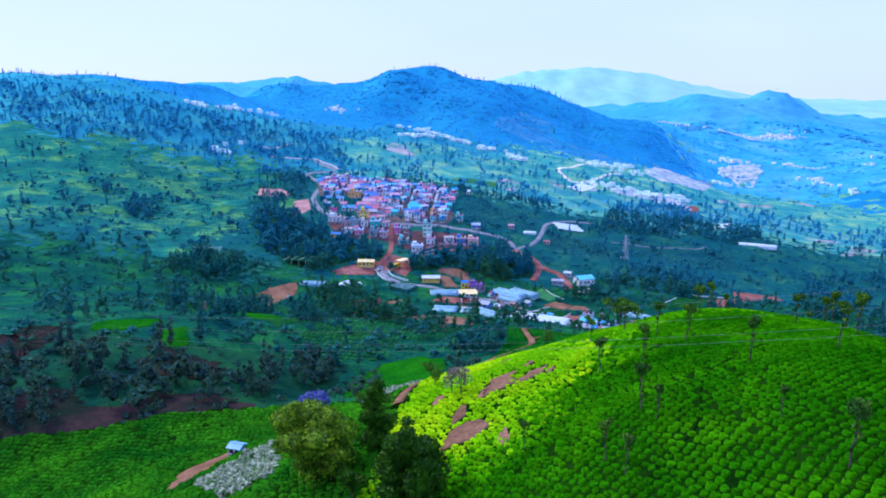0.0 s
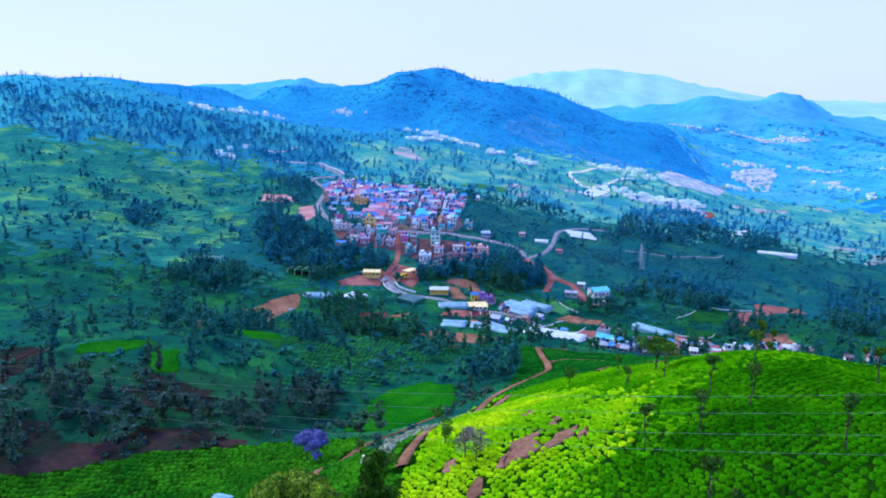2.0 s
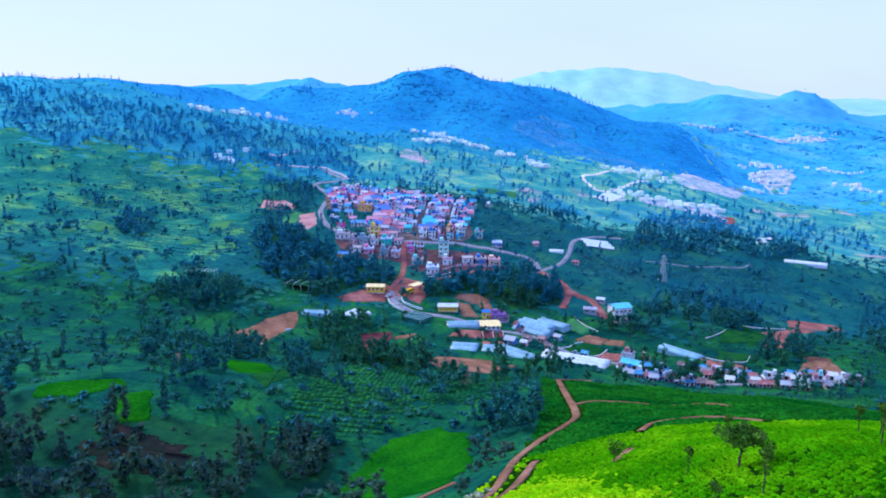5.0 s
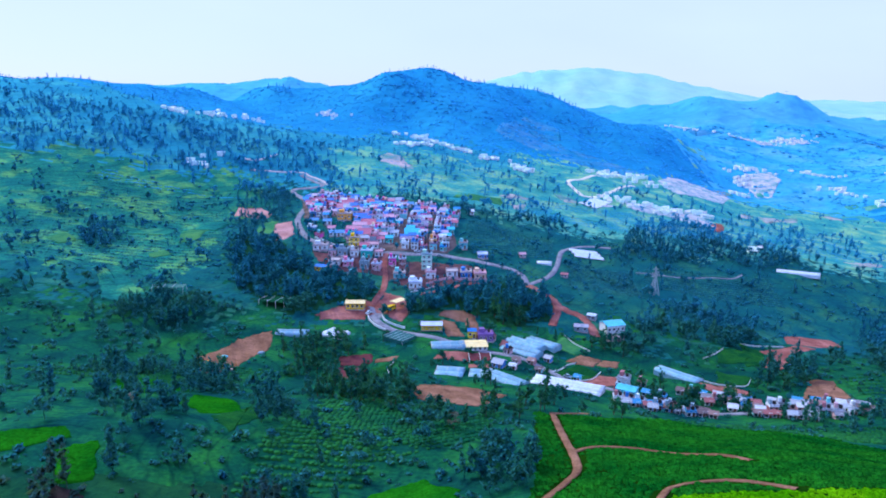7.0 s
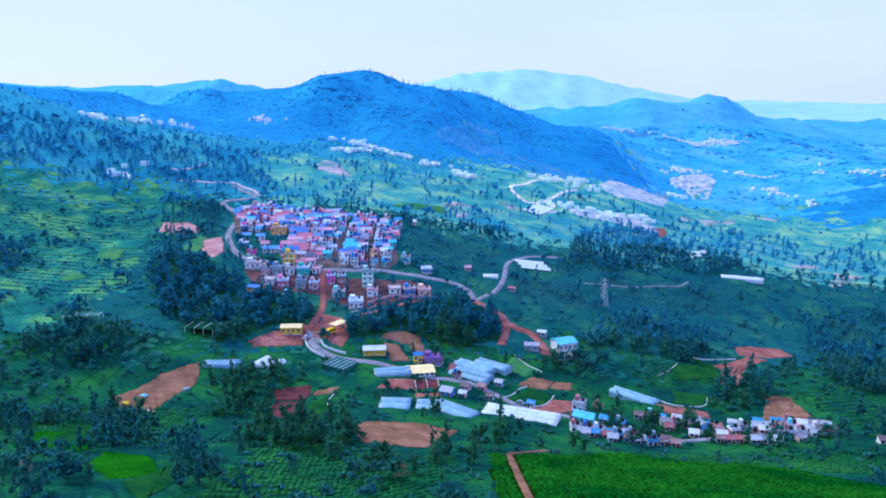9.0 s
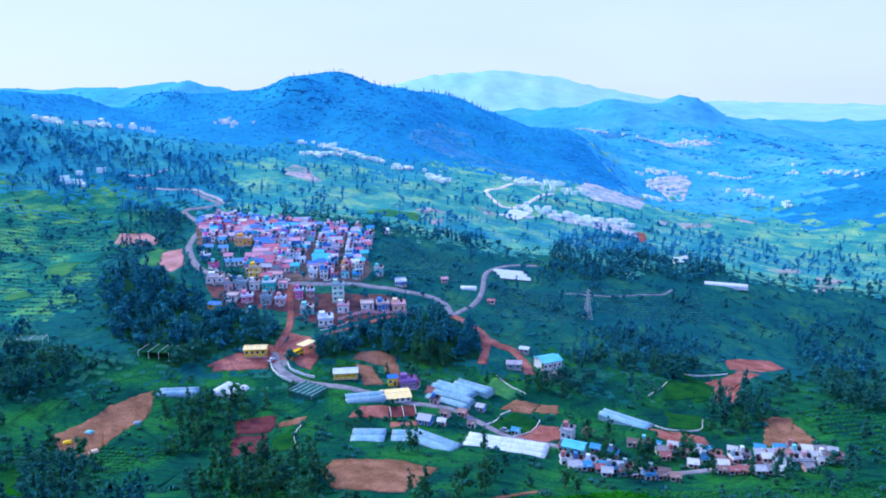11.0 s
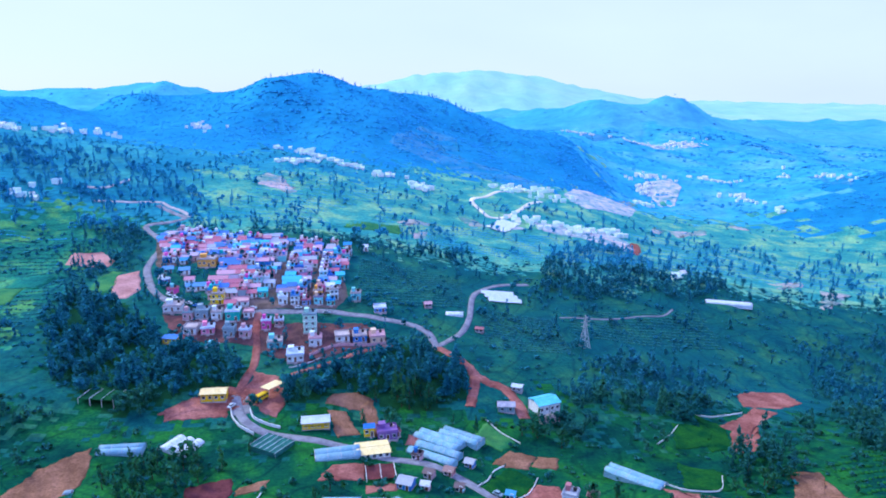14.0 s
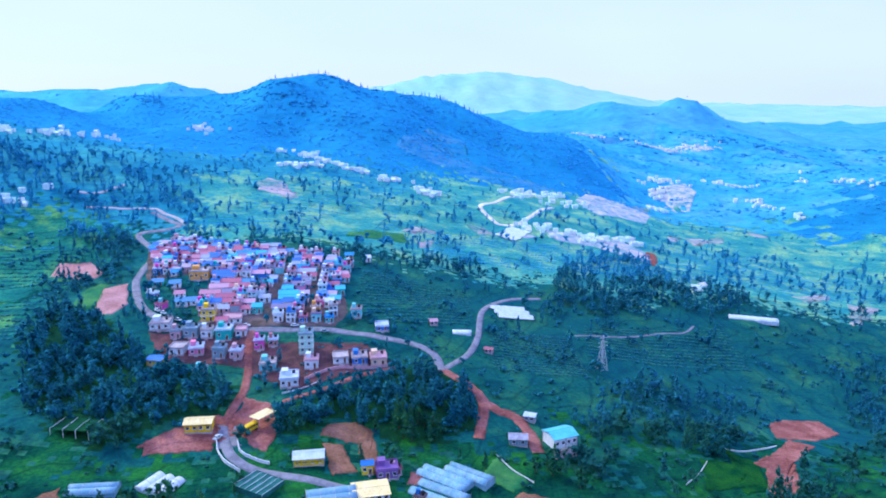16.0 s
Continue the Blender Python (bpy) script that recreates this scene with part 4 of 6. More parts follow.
def front_house(colour, x, y, w_, h_):
    text = {"mint": "three-storey mint and white house with balconies", "yellow": "bright yellow painted house", "teal": "teal painted house with flat roof"}.get(colour, colour + " painted masonry house with flat roof")
    roof = M[random.choice(("concrete", "pale_sheet", "slate") if colour not in ("yellow", "cream", "white") else ("concrete", "rose", "pale_sheet"))]
    house(x, y, w_ * 0.88, h_ * (0.82 if colour == "mint" else 0.6), min(8.5, max(5.2, w_ * 1.05)), random.uniform(-7, 7), M[colour], roof, False, text, "village houses", tank=h_ > 4)


front_house("white", -98, 486, 9.6, 4.1)
front_house("rose", -89, 477, 5.2, 5.4)
front_house("slate", -82.5, 478, 7.0, 5.9)
front_house("white", -75.8, 477, 5.6, 5.3)
front_house("teal", -68, 476, 7.4, 7.4)
front_house("white", -61, 478, 5.2, 4.0)
front_house("white", -85, 464, 7.2, 3.9)
front_house("pink", -77.5, 464, 6.6, 4.1)
front_house("slate", -67, 460, 5.6, 6.3)
front_house("rose", -60, 460, 5.4, 5.0)
front_house("magenta", -51.5, 467, 4.6, 6.6)
front_house("brick", -46, 470, 4.6, 4.1)
front_house("mint", -31, 464, 6.6, 10.4)
front_house("cyan", -46, 453, 7.3, 4.4)
front_house("white", -28, 453, 6.3, 5.4)
front_house("white", -16, 455, 7.0, 3.7)
front_house("blue", -8, 455, 7.0, 4.4)
front_house("cream", 0, 455.5, 7.6, 4.9)
front_house("white", -36, 441, 8.0, 5.2)
front_house("cyan", -72, 446, 4.9, 4.4)
front_house("cyan", -10, 497, 5.5, 6.0)
front_house("white", -21, 496, 4.6, 8.2)
front_house("orange", -29, 495, 4.6, 7.0)
front_house("pink", -38, 494, 4.0, 6.5)
front_house("yellow", -78, 492, 6.6, 8.6)
front_house("white", -67, 490, 9.6, 2.9)
front_house("orange", -92, 538, 10.9, 6.8)
front_house("blue", 2, 485, 6.6, 3.2)
front_house("rose", -120, 604, 6.6, 5.1)
front_house("white", -108, 600, 5.8, 5.0)
front_house("white", -128, 600, 7.3, 3.1)

# the rows of small houses of the village, from a few patterns
SORTS = []
for w_, h_, d_, gable in ((4.6, 2.3, 4.6, True), (4.3, 3.5, 4.8, False), (5.2, 2.4, 4.5, True), (4.0, 2.5, 4.4, False), (9.6, 2.4, 4.8, True), (4.5, 3.3, 4.6, True), (5, 2.6, 5, False), (4.0, 4.5, 4.6, False), (3.0, 1.9, 3.1, True), (3.3, 1.9, 2.9, False), (2.6, 1.8, 2.6, True)):
    SORTS.append((w_, h_, d_, gable))
MADE = {}


def village_house(k, x, y, rot, wallm="wall_paint", roofm="roof_paint", group="village houses"):
    w_, h_, d_, gable = SORTS[k]
    if (k, wallm, roofm) not in MADE:
        text = ("long row house under a ridged red or grey roof" if w_ > 10 else "small painted house under a ridged roof" if gable else "painted house with flat concrete roof and parapet")
        MADE[k, wallm, roofm] = house(x, y, w_, h_, d_, rot, M[wallm], M[roofm], gable, text, group)
    else:
        copy_thing(MADE[k, wallm, roofm], pose(x, y, hz(x, y) + 0.1, 0, 0, rot))
        take_disc(x, y, max(w_, d_) * 0.5 + 0.6)


rng = random.Random(7)
VILLAGE = [(-132, 594), (-113, 606), (-82, 590), (-55, 584), (-28, 580), (-14, 566), (-19, 502), (-34, 497), (-82, 497), (-82, 530), (-112, 532), (-120, 560)]
row = 0
y = 498.0
while y < 604:
    x = -134 + rng.uniform(0, 4)
    while x < -14:
        k = rng.choice((0, 1, 2, 3, 5, 6, 2, 1, 0, 2, 0) if y > 545 else (0, 1, 3, 4, 4, 5, 6, 7, 2))
        w_ = SORTS[k][0]
        cx = x + w_ / 2
        street = min(abs(cx + 51 - (y - 500) * 0.06), abs(cx + 31 - (y - 500) * 0.02)) < w_ / 2 + 0.6
        grass_plot = -74 < cx < -54 and 529 < y < 538
        clash = abs(cx + 92) < 8 and abs(y - 538) < 7 or cx < -82 and y < 546
        if within(VILLAGE, cx, y) and not street and not grass_plot and not clash and rng.random() > 0.08:
            village_house(k, cx, y + rng.uniform(-0.6, 0.6), rng.uniform(-4, 4) + (180 if rng.random() < 0.2 else 0))
            x += w_ + rng.uniform(0.1, 0.8)
        else:
            x += 1.0
    y += 5.5 + (0.5 if row % 2 else 0)
    row += 1
for k, x, y, rot in ((2, -102, 527, 8), (0, -97, 516, 4), (4, -92, 508, 6), (3, -103, 505, -20), (2, -112, 532, 12), (0, -106, 545, 5), (6, -84, 505, 0), (3, -110, 516, 60), (1, -124, 584, -20), (3, -118, 574, 10),
                     (1, -46, 489.5, 2), (7, -40, 489, -3), (3, -34.5, 488.5, 3), (1, -28.5, 489.5, 0), (3, -22.5, 489, 4), (2, -71, 486.5, 2), (0, -16, 585, 3), (2, -6, 582, 8), (3, -24, 588, -4)):
    village_house(k, x, y, rot)

# the hamlet along the valley road
rng = random.Random(11)
for r in range(5):
    x = 72.0 + 6 * r
    while x < 140 - 3 * r:
        k = rng.choice((8, 9, 10, 8, 10, 9))
        w_ = SORTS[k][0]
        yy = 327 - 5.0 * r - (x - 80) * 0.30 + rng.uniform(-1, 1)
        if (r < 3 or x > 88) and rng.random() < 0.74:
            village_house(k, x + w_ / 2, yy, rng.uniform(-30, 6), wallm="hut_wall", roofm="hut_roof", group="hamlet houses")
        x += w_ + rng.uniform(0.2, 2.4)
for r in range(2):
    for i in range(9):
        village_house(rng.choice((8, 9, 10)), 50 + 3.6 * i + rng.uniform(-0.5, 0.5) + 1.5 * r, 310.5 - 1.3 * i - 4.2 * r + rng.uniform(-0.8, 0.8), rng.uniform(-35, 0), wallm="hut_wall", roofm="hut_roof", group="hamlet houses")
for k, x, y, rot in ((1, 58, 338, -30), (9, 66, 340, -28), (9, 53, 324, -25), (10, 40, 343, -28), (8, 15, 354, -30), (8, 22, 357, -30), (9, 12, 367, -25), (8, 30, 364, -32), (0, 7, 347, -26), (10, 13, 346, -20), (10, 24, 346, -20),
                     (9, 5, 384, 10), (10, 52, 305, -10), (8, 60, 300, -15), (9, 68, 318, -30), (8, 64, 324, -30), (10, 148, 292, -10), (9, 156, 290, 5)):
    village_house(k, x, y, rot, wallm="hut_wall", roofm="hut_roof", group="roadside houses")


# ---- greenhouses and sheds ----
def plain_mesh(name, bm, material):
    me = bpy.data.meshes.new(name)
    bm.to_mesh(me)
    bm.free()
    me.materials.append(material)
    return me


bm = bmesh.new()
beam(bm, (0, 0, 0), (0, 0, 2.7), 0.07, 6)
GH_POST = plain_mesh("post", bm, M["steel"])
bm = bmesh.new()
box(bm, 0, 0, 0.5, 0.24, 0.24, 1)
SHED_POST = plain_mesh("post", bm, M["steel"])


def greenhouse(x, y, length, width, spans, rot, material, label, high=1.55, side=0.5):
    """Film tunnels side by side: arched covers with thickness, hoops, end frames, gutters and side film."""
    z = -0.3 + max(hz(x + dx * length / 2 * math.cos(radians(rot)), y + dx * length / 2 * math.sin(radians(rot))) for dx in (-0.5, 0, 0.5))
    ob = base("greenhouse", x, y, z + 0.1, rot, label, "greenhouse", "film greenhouses")
    sw = width / spans
    arch = [(-sw / 2 + sw * k / 10, side + (high - side) * math.sin(math.pi * k / 10) ** 0.75) for k in range(11)]
    for s in range(spans):
        cy = -width / 2 + sw * (s + 0.5)
        bm = bmesh.new()
        nseg = max(4, int(length / 2))
        grid = [[bm.verts.new((-length / 2 + length * i / nseg, cy + a, b + (0.05 if i % 2 else 0.0))) for a, b in arch] for i in range(nseg + 1)]
        for i in range(nseg):
            for k in range(10):
                bm.faces.new((grid[i][k], grid[i + 1][k], grid[i + 1][k + 1], grid[i][k + 1])).smooth = True
        for e in (0, nseg):
            bm.faces.new(grid[e])
        bmesh.ops.recalc_face_normals(bm, faces=bm.faces)
        part("cover", bm, material, ob)
        bm = bmesh.new()
        tube(bm, [(0, a, b + 0.05) for a, b in arch], 0.06)
        hoop = plain_mesh("hoop", bm, M["steel"])
        for i in range(0, nseg + 1, 2):
            piece("hoop", hoop, ob, pose(-length / 2 + length * i / nseg, cy, 0))
    for sx, sy, lx, ly in ((0, -1, length, 0.08), (0, 1, length, 0.08), (-1, 0, 0.08, width - 0.1), (1, 0, 0.08, width - 0.1)):
        bm = bmesh.new()
        box(bm, sx * (length / 2 - 0.1), sy * width / 2, side / 2 - 0.8, lx, ly, side + 1.6)
        part("side_film", bm, material, ob)
    for s in (0, spans):
        for px in np.linspace(-length / 2, length / 2, max(3, int(length / 5))):
            piece("post", GH_POST, ob, pose(px, -width / 2 + sw * s, -1.5))
    c, s_ = math.cos(radians(rot)), math.sin(radians(rot))
    take_poly([(x + c * a * (length / 2 + 1) - s_ * b * (width / 2 + 1), y + s_ * a * (length / 2 + 1) + c * b * (width / 2 + 1)) for a, b in ((-1, -1), (1, -1), (1, 1), (-1, 1))])
    return ob


BL, WH = "blue-white film greenhouse with arched tunnels", "bright white film greenhouse with long tunnels"
for x, y, ln, wd, sp, rot, key, label in ((-15.5, 369, 15.5, 8, 2, 7, "film", BL), (21, 380.5, 19, 7, 2, -41, "film", BL), (29.5, 382.5, 17, 6, 2, -41, "film", BL), (20, 373, 18, 4, 1, -38, "film", BL),
                                          (17, 368, 19, 4, 1, -38, "film", BL), (-13.5, 334, 11.5, 10, 2, -6, "film", BL), (-1, 333, 9, 9, 2, -6, "film", BL), (8.5, 327, 19, 8, 2, -42, "film", BL),
                                          (33, 324.5, 28, 10.5, 3, -23, "white_film", WH), (84, 350.5, 20, 6, 2, -46, "film", BL), (-89, 376, 15, 6, 2, 0, "film", BL), (-70, 379, 10, 12, 3, 62, "white_film", WH),
                                          (40, 486, 9, 4, 1, -8, "white_film", "small white film tunnel beside the lane"), (227, 556, 28, 6, 2, -24, "white_film", "long white film tunnel on a far slope")):
    greenhouse(x, y, ln, wd, sp, rot, M[key], label)


def sheet_shed(name, x, y, w, d, h, rot, wall, roof, label, rise=0.8, posts=False):
    """A shed with a ridged metal roof, wall panels, corner posts and a plinth; with posts it stands open below."""
    ob = base(name, x, y, hz(x, y) + 0.1, rot, label, "shed")
    lo = h * 0.45 if posts else 0.0
    bm = bmesh.new()
    box(bm, 0, 0, (lo + h) / 2, w, d, h - lo)
    part("wall", bm, wall, ob)
    for sx in (-1, 0, 1):
        for sy in (-1, 1):
            piece("post", SHED_POST, ob, pose(sx * (w / 2 + 0.03), sy * (d / 2 + 0.03), -2.5) @ Matrix.Diagonal((1, 1, h + 2.4, 1)))
    r = part("roof", gable_mesh(w, d, rise), roof, ob)
    r.location = (0, 0, h)
    for k in range(max(2, int(w / 2.2))):
        window(ob, pose(-w / 2 + w * (k + 0.5) / max(2, int(w / 2.2)), -d / 2 - 0.04, lo + (h - lo) * 0.55))
    bm = bmesh.new()
    box(bm, 0, 0, -1.2, w + 0.4, d + 0.4, 2.4)
    part("plinth", bm, M["concrete"], ob)
    take_disc(x, y, max(w, d) * 0.55)
    return ob


def sign(ob, w, z, y, ink):
    bm = bmesh.new()
    box(bm, 0, y, z, w, 0.08, 0.7)
    board = part("sign_board", bm, M["yellow"], ob, "yellow sign board with dark unreadable lettering")
    x = -w / 2 + 0.4
    r = random.Random(3)
    while x < w / 2 - 0.6:
        s = r.uniform(0.3, 0.8)
        bm = bmesh.new()
        box(bm, x + s / 2, y - 0.06, z, s, 0.03, 0.3)
        part("letter_bar", bm, ink, board)
        x += s + 0.2


s1 = sheet_shed("roadside_shop", -64.5, 410, 9.4, 5.5, 3.2, 0, M["yellow"], M["gold_sheet"], "yellow roadside shop under pale sheet roof")
sign(s1, 9, 2.7, -2.95, M["dark_wood"])
s2 = sheet_shed("roadside_shop", -24, 388.5, 9.8, 5.5, 2.6, 3, M["yellow"], M["pale_sheet"], "yellow shed under pale blue sheet roof")
sign(s2, 9, 1.5, -2.95, M["dark_wood"])
sheet_shed("raised_shed", 65, 399, 9.5, 8.0, 7.5, 18, M["whitewash"], M["cyan_sheet"], "white raised shed under turquoise sheet roof", 1.2, True)
sheet_shed("grey_shed", 50.5, 403, 6.5, 4.5, 2.4, -10, M["slate"], M["steel"], "low grey sheet shed on red earth", 0.5)
sheet_shed("storehouse", -3.4, 371.5, 11, 8.5, 1.7, 7, M["whitewash"], M["gold_sheet"], "storehouse under a pale golden sheet roof", 0.5)
sheet_shed("blue_roofed_house", 56, 322.5, 7, 5, 3, -30, M["cyan"], M["cyan_sheet"], "small house under turquoise sheet roof")
sheet_shed("blue_roofed_house", -91, 454, 6.4, 5.2, 2.4, -14, M["yellow"], M["blue"], "yellow house under a bright blue sheet roof", 0.7)
sheet_shed("grey_shed", 58.5, 419, 4.0, 3.2, 2.3, -25, M["slate"], M["pale_sheet"], "small grey shed on the red earth track", 0.5)
sheet_shed("brick_hut", 27, 494, 3.4, 3.0, 2.0, 8, M["brick"], M["rose"], "small red brick hut on the green slope", 0.7)
sheet_shed("brick_hut", 50.4, 470, 3.6, 2.6, 1.8, -20, M["rose"], M["brick"], "low red-roofed hut beside the lane", 0.5)
sheet_shed("hut", -46.4, 125, 2.3, 2.0, 1.7, -15, M["hut_blue"], M["hut_blue"], "small light blue sheet-metal hut", 0.35)
house(2.0, 383, 7.0, 3.0, 6, 4, M["violet"], M["violet"], False, "low violet building beside the road", "roadside houses")
house(-4.5, 383.5, 3.6, 3.6, 3, 4, M["yellow"], M["blue"], True, "small yellow kiosk under a blue roof", tank=False, name="kiosk")


def bus(x, y, rot):
    ob = base("bus", x, y, hz(x, y) + 0.35, rot, "yellow bus parked under a canopy", "bus")
    bm = bmesh.new()
    r = bmesh.ops.create_cube(bm, size=1, matrix=Matrix.Translation((0, 0, 1.75)) @ Matrix.Diagonal((7.2, 2.3, 2.3, 1)))
    bmesh.ops.bevel(bm, geom=list(bm.edges), offset=0.22, segments=2, affect="EDGES")
    part("body", bm, M["yellow"], ob)
    for s in (-1, 1):
        for k in range(5):
            bm = bmesh.new()
            box(bm, -2.6 + k * 1.3, s * 1.15, 2.15, 1.05, 0.06, 0.75)
            part("window", bm, M["glass"], ob)
        for wx in (-2.3, 2.2):
            bm = bmesh.new()
            bmesh.ops.create_cone(bm, cap_ends=True, segments=14, radius1=0.48, radius2=0.48, depth=0.3, matrix=Matrix.Translation((wx, s * 1.05, 0.48)) @ Matrix.Rotation(math.pi / 2, 4, "X"))
            part("wheel", bm, M["rubber"], ob)
    bm = bmesh.new()
    box(bm, -3.6, 0, 2.1, 0.06, 1.9, 1.0)
    part("windscreen", bm, M["glass"], ob)
    bm = bmesh.new()
    box(bm, -3.0, 0, 2.96, 1.0, 1.6, 0.16)
    part("roof_hatch", bm, M["whitewash"], ob)


bus(-46.5, 407, 52)
ob = base("canopy", -42.5, 412, hz(-42.5, 412), 52, "pale sheet canopy on steel posts", "canopy")
bm = bmesh.new()
box(bm, 0, 0, 4.0, 8.5, 4.8, 0.12)
part("roof", bm, M["gold_sheet"], ob)
for sx in (-1, 1):
    for sy in (-1, 1):
        bm = bmesh.new()
        beam(bm, (sx * 4, sy * 2.1, -1), (sx * 4, sy * 2.1, 4.0), 0.09, 8)
        part("post", bm, M["steel"], ob)


def parapet(pts, label="white painted bridge parapet", h=0.9, material=None):
    line = smooth_line(pts, 2.0)
    bm = bmesh.new()
    for a, b in zip(line, line[1:]):
        za, zb = hz(a.x, a.y), hz(b.x, b.y)
        d = b - a
        box(bm, (a.x + b.x) / 2, (a.y + b.y) / 2, (za + zb) / 2 + h / 2 - 0.2, d.length + 0.1, 0.3 if h > 0.5 else 0.17, h + 0.8, math.atan2(d.y, d.x))
    me = bpy.data.meshes.new("low_wall")
    bm.to_mesh(me)
    bm.free()
    me.materials.append(material or M["whitewash"])
    tagged(new("low_wall", me), label, "wall", "low walls")


parapet([(-57, 402), (-55.4, 396), (-51.5, 389), (-46, 384)])
parapet([(-49.6, 401), (-47.6, 394.5), (-43.5, 391), (-37, 388)])
for pts in ([(30, 349), (34, 353), (38, 361), (42, 364)], [(52, 356), (46, 345), (38, 339)], [(41, 395), (46, 386), (51, 379)], [(128, 398), (134, 396), (142, 399), (152, 404)], [(92, 346), (98, 340), (108, 339), (114, 349)],
            [(-38, 347), (-39.5, 338), (-36.5, 324)], [(102, 374), (110, 381), (116, 388)], [(-24, 439), (-30, 435), (-38, 433)]):
    parapet(pts, "low white field wall", 0.3)
parapet([(-30, 441), (-18, 448), (-8, 449), (4, 452)], "pale retaining wall below the houses", 1.2, M["rose"])


def net_frame(x, y, w, d, rot, label, bays, material, high=2.6, side=None):
    """A frame of poles and beams with a sagging net over it."""
    ob = base("net_house", x, y, hz(x, y), rot, label, "shade house", "shade houses")
    bm = bmesh.new()
    n = 10
    g = [[bm.verts.new((-w / 2 + w * i / n, -d / 2 + d * j / n, high - 0.25 * abs(math.sin(math.pi * bays * i / n)) - 0.1 * math.sin(math.pi * j / n))) for j in range(n + 1)] for i in range(n + 1)]
    for i in range(n):
        for j in range(n):
            bm.faces.new((g[i][j], g[i + 1][j], g[i + 1][j + 1], g[i][j + 1]))
    part("net", bm, material, ob)
    if side:
        for sx, sy, lx, ly in ((0, -1, w, 0.06), (0, 1, w, 0.06), (-1, 0, 0.06, d), (1, 0, 0.06, d)):
            bm = bmesh.new()
            box(bm, sx * (w / 2 + 0.12), sy * (d / 2 + 0.12), high / 2 - 0.5, lx, ly, high + 1.2)
            part("side_net", bm, side, ob, "green side net")
    for k in range(bays + 1):
        bm = bmesh.new()
        px = -w / 2 + w * k / bays
        tube(bm, [(px, -d / 2, -1.5), (px, -d / 2, high), (px, -d / 2 + 0.15, high + 0.1), (px, d / 2 - 0.15, high + 0.1), (px, d / 2, high), (px, d / 2, -1.5)], 0.11)
        part("rib", bm, M["whitewash"], ob)
    take_disc(x, y, max(w, d) * 0.5)


net_frame(-38.5, 375.5, 12, 10, -35, "green shade net house with white ribs", 5, M["green_net"], 1.7, M["green_net"])
net_frame(-1, 356, 9.5, 9, 3, "open dark net frame with white beams", 2, M["purple_soil"], 1.6)
net_frame(-106, 409, 14, 9, -12, "dark shade net frame on white beams", 3, M["forest_floor"])
net_frame(-163, 413, 16, 6, 5, "pale green shade net tunnel", 3, M["green_net"])
def net_sheets(x, y, w, d, rot, strips, label):
    """White sheets laid side by side down a slope, each on a row of low posts and a little lower than the next."""
    ob = base("net_house", x, y, hz(x, y), rot, label, "shade house", "shade houses")
    c, s_, z0 = math.cos(radians(rot)), math.sin(radians(rot)), hz(x, y)
    for k in range(strips):
        v0 = -d / 2 + d * k / strips
        bm = bmesh.new()
        top = []
        for i in range(9):
            u = -w / 2 + 1.2 * (k % 2) + w * i / 8
            row = []
            for j in range(4):
                v = v0 + d / strips * 0.96 * j / 3
                z = hz(x + c * u - s_ * v, y + s_ * u + c * v) - z0 + 0.75 + 0.3 * math.sin(math.pi * j / 3)
                row.append(bm.verts.new((u, v, z)))
            top.append(row)
        for p, q in zip(top, top[1:]):
            for j in range(3):
                bm.faces.new((p[j], q[j], q[j + 1], p[j + 1]))
        r = bmesh.ops.extrude_face_region(bm, geom=list(bm.faces))
        bmesh.ops.translate(bm, vec=(0, 0, -0.15), verts=[g for g in r["geom"] if isinstance(g, bmesh.types.BMVert)])
        bmesh.ops.recalc_face_normals(bm, faces=bm.faces)
        part("sheet", bm, M["white_film"], ob)
        for i in range(5):
            u, v = -w / 2 + 1.2 * (k % 2) + w * i / 4, v0 + 0.1
            bm = bmesh.new()
            z = hz(x + c * u - s_ * v, y + s_ * u + c * v) - z0
            beam(bm, (u, v, z - 0.4), (u, v, z + 0.7), 0.06)
            part("post", bm, M["steel"], ob)
    take_disc(x, y, max(w, d) * 0.5)


net_sheets(70.6, 522.5, 20, 17, 12, 6, "stepped white net sheets on the slope")
net_sheets(109, 710, 17, 40, -29, 6, "white net sheets on a far slope")


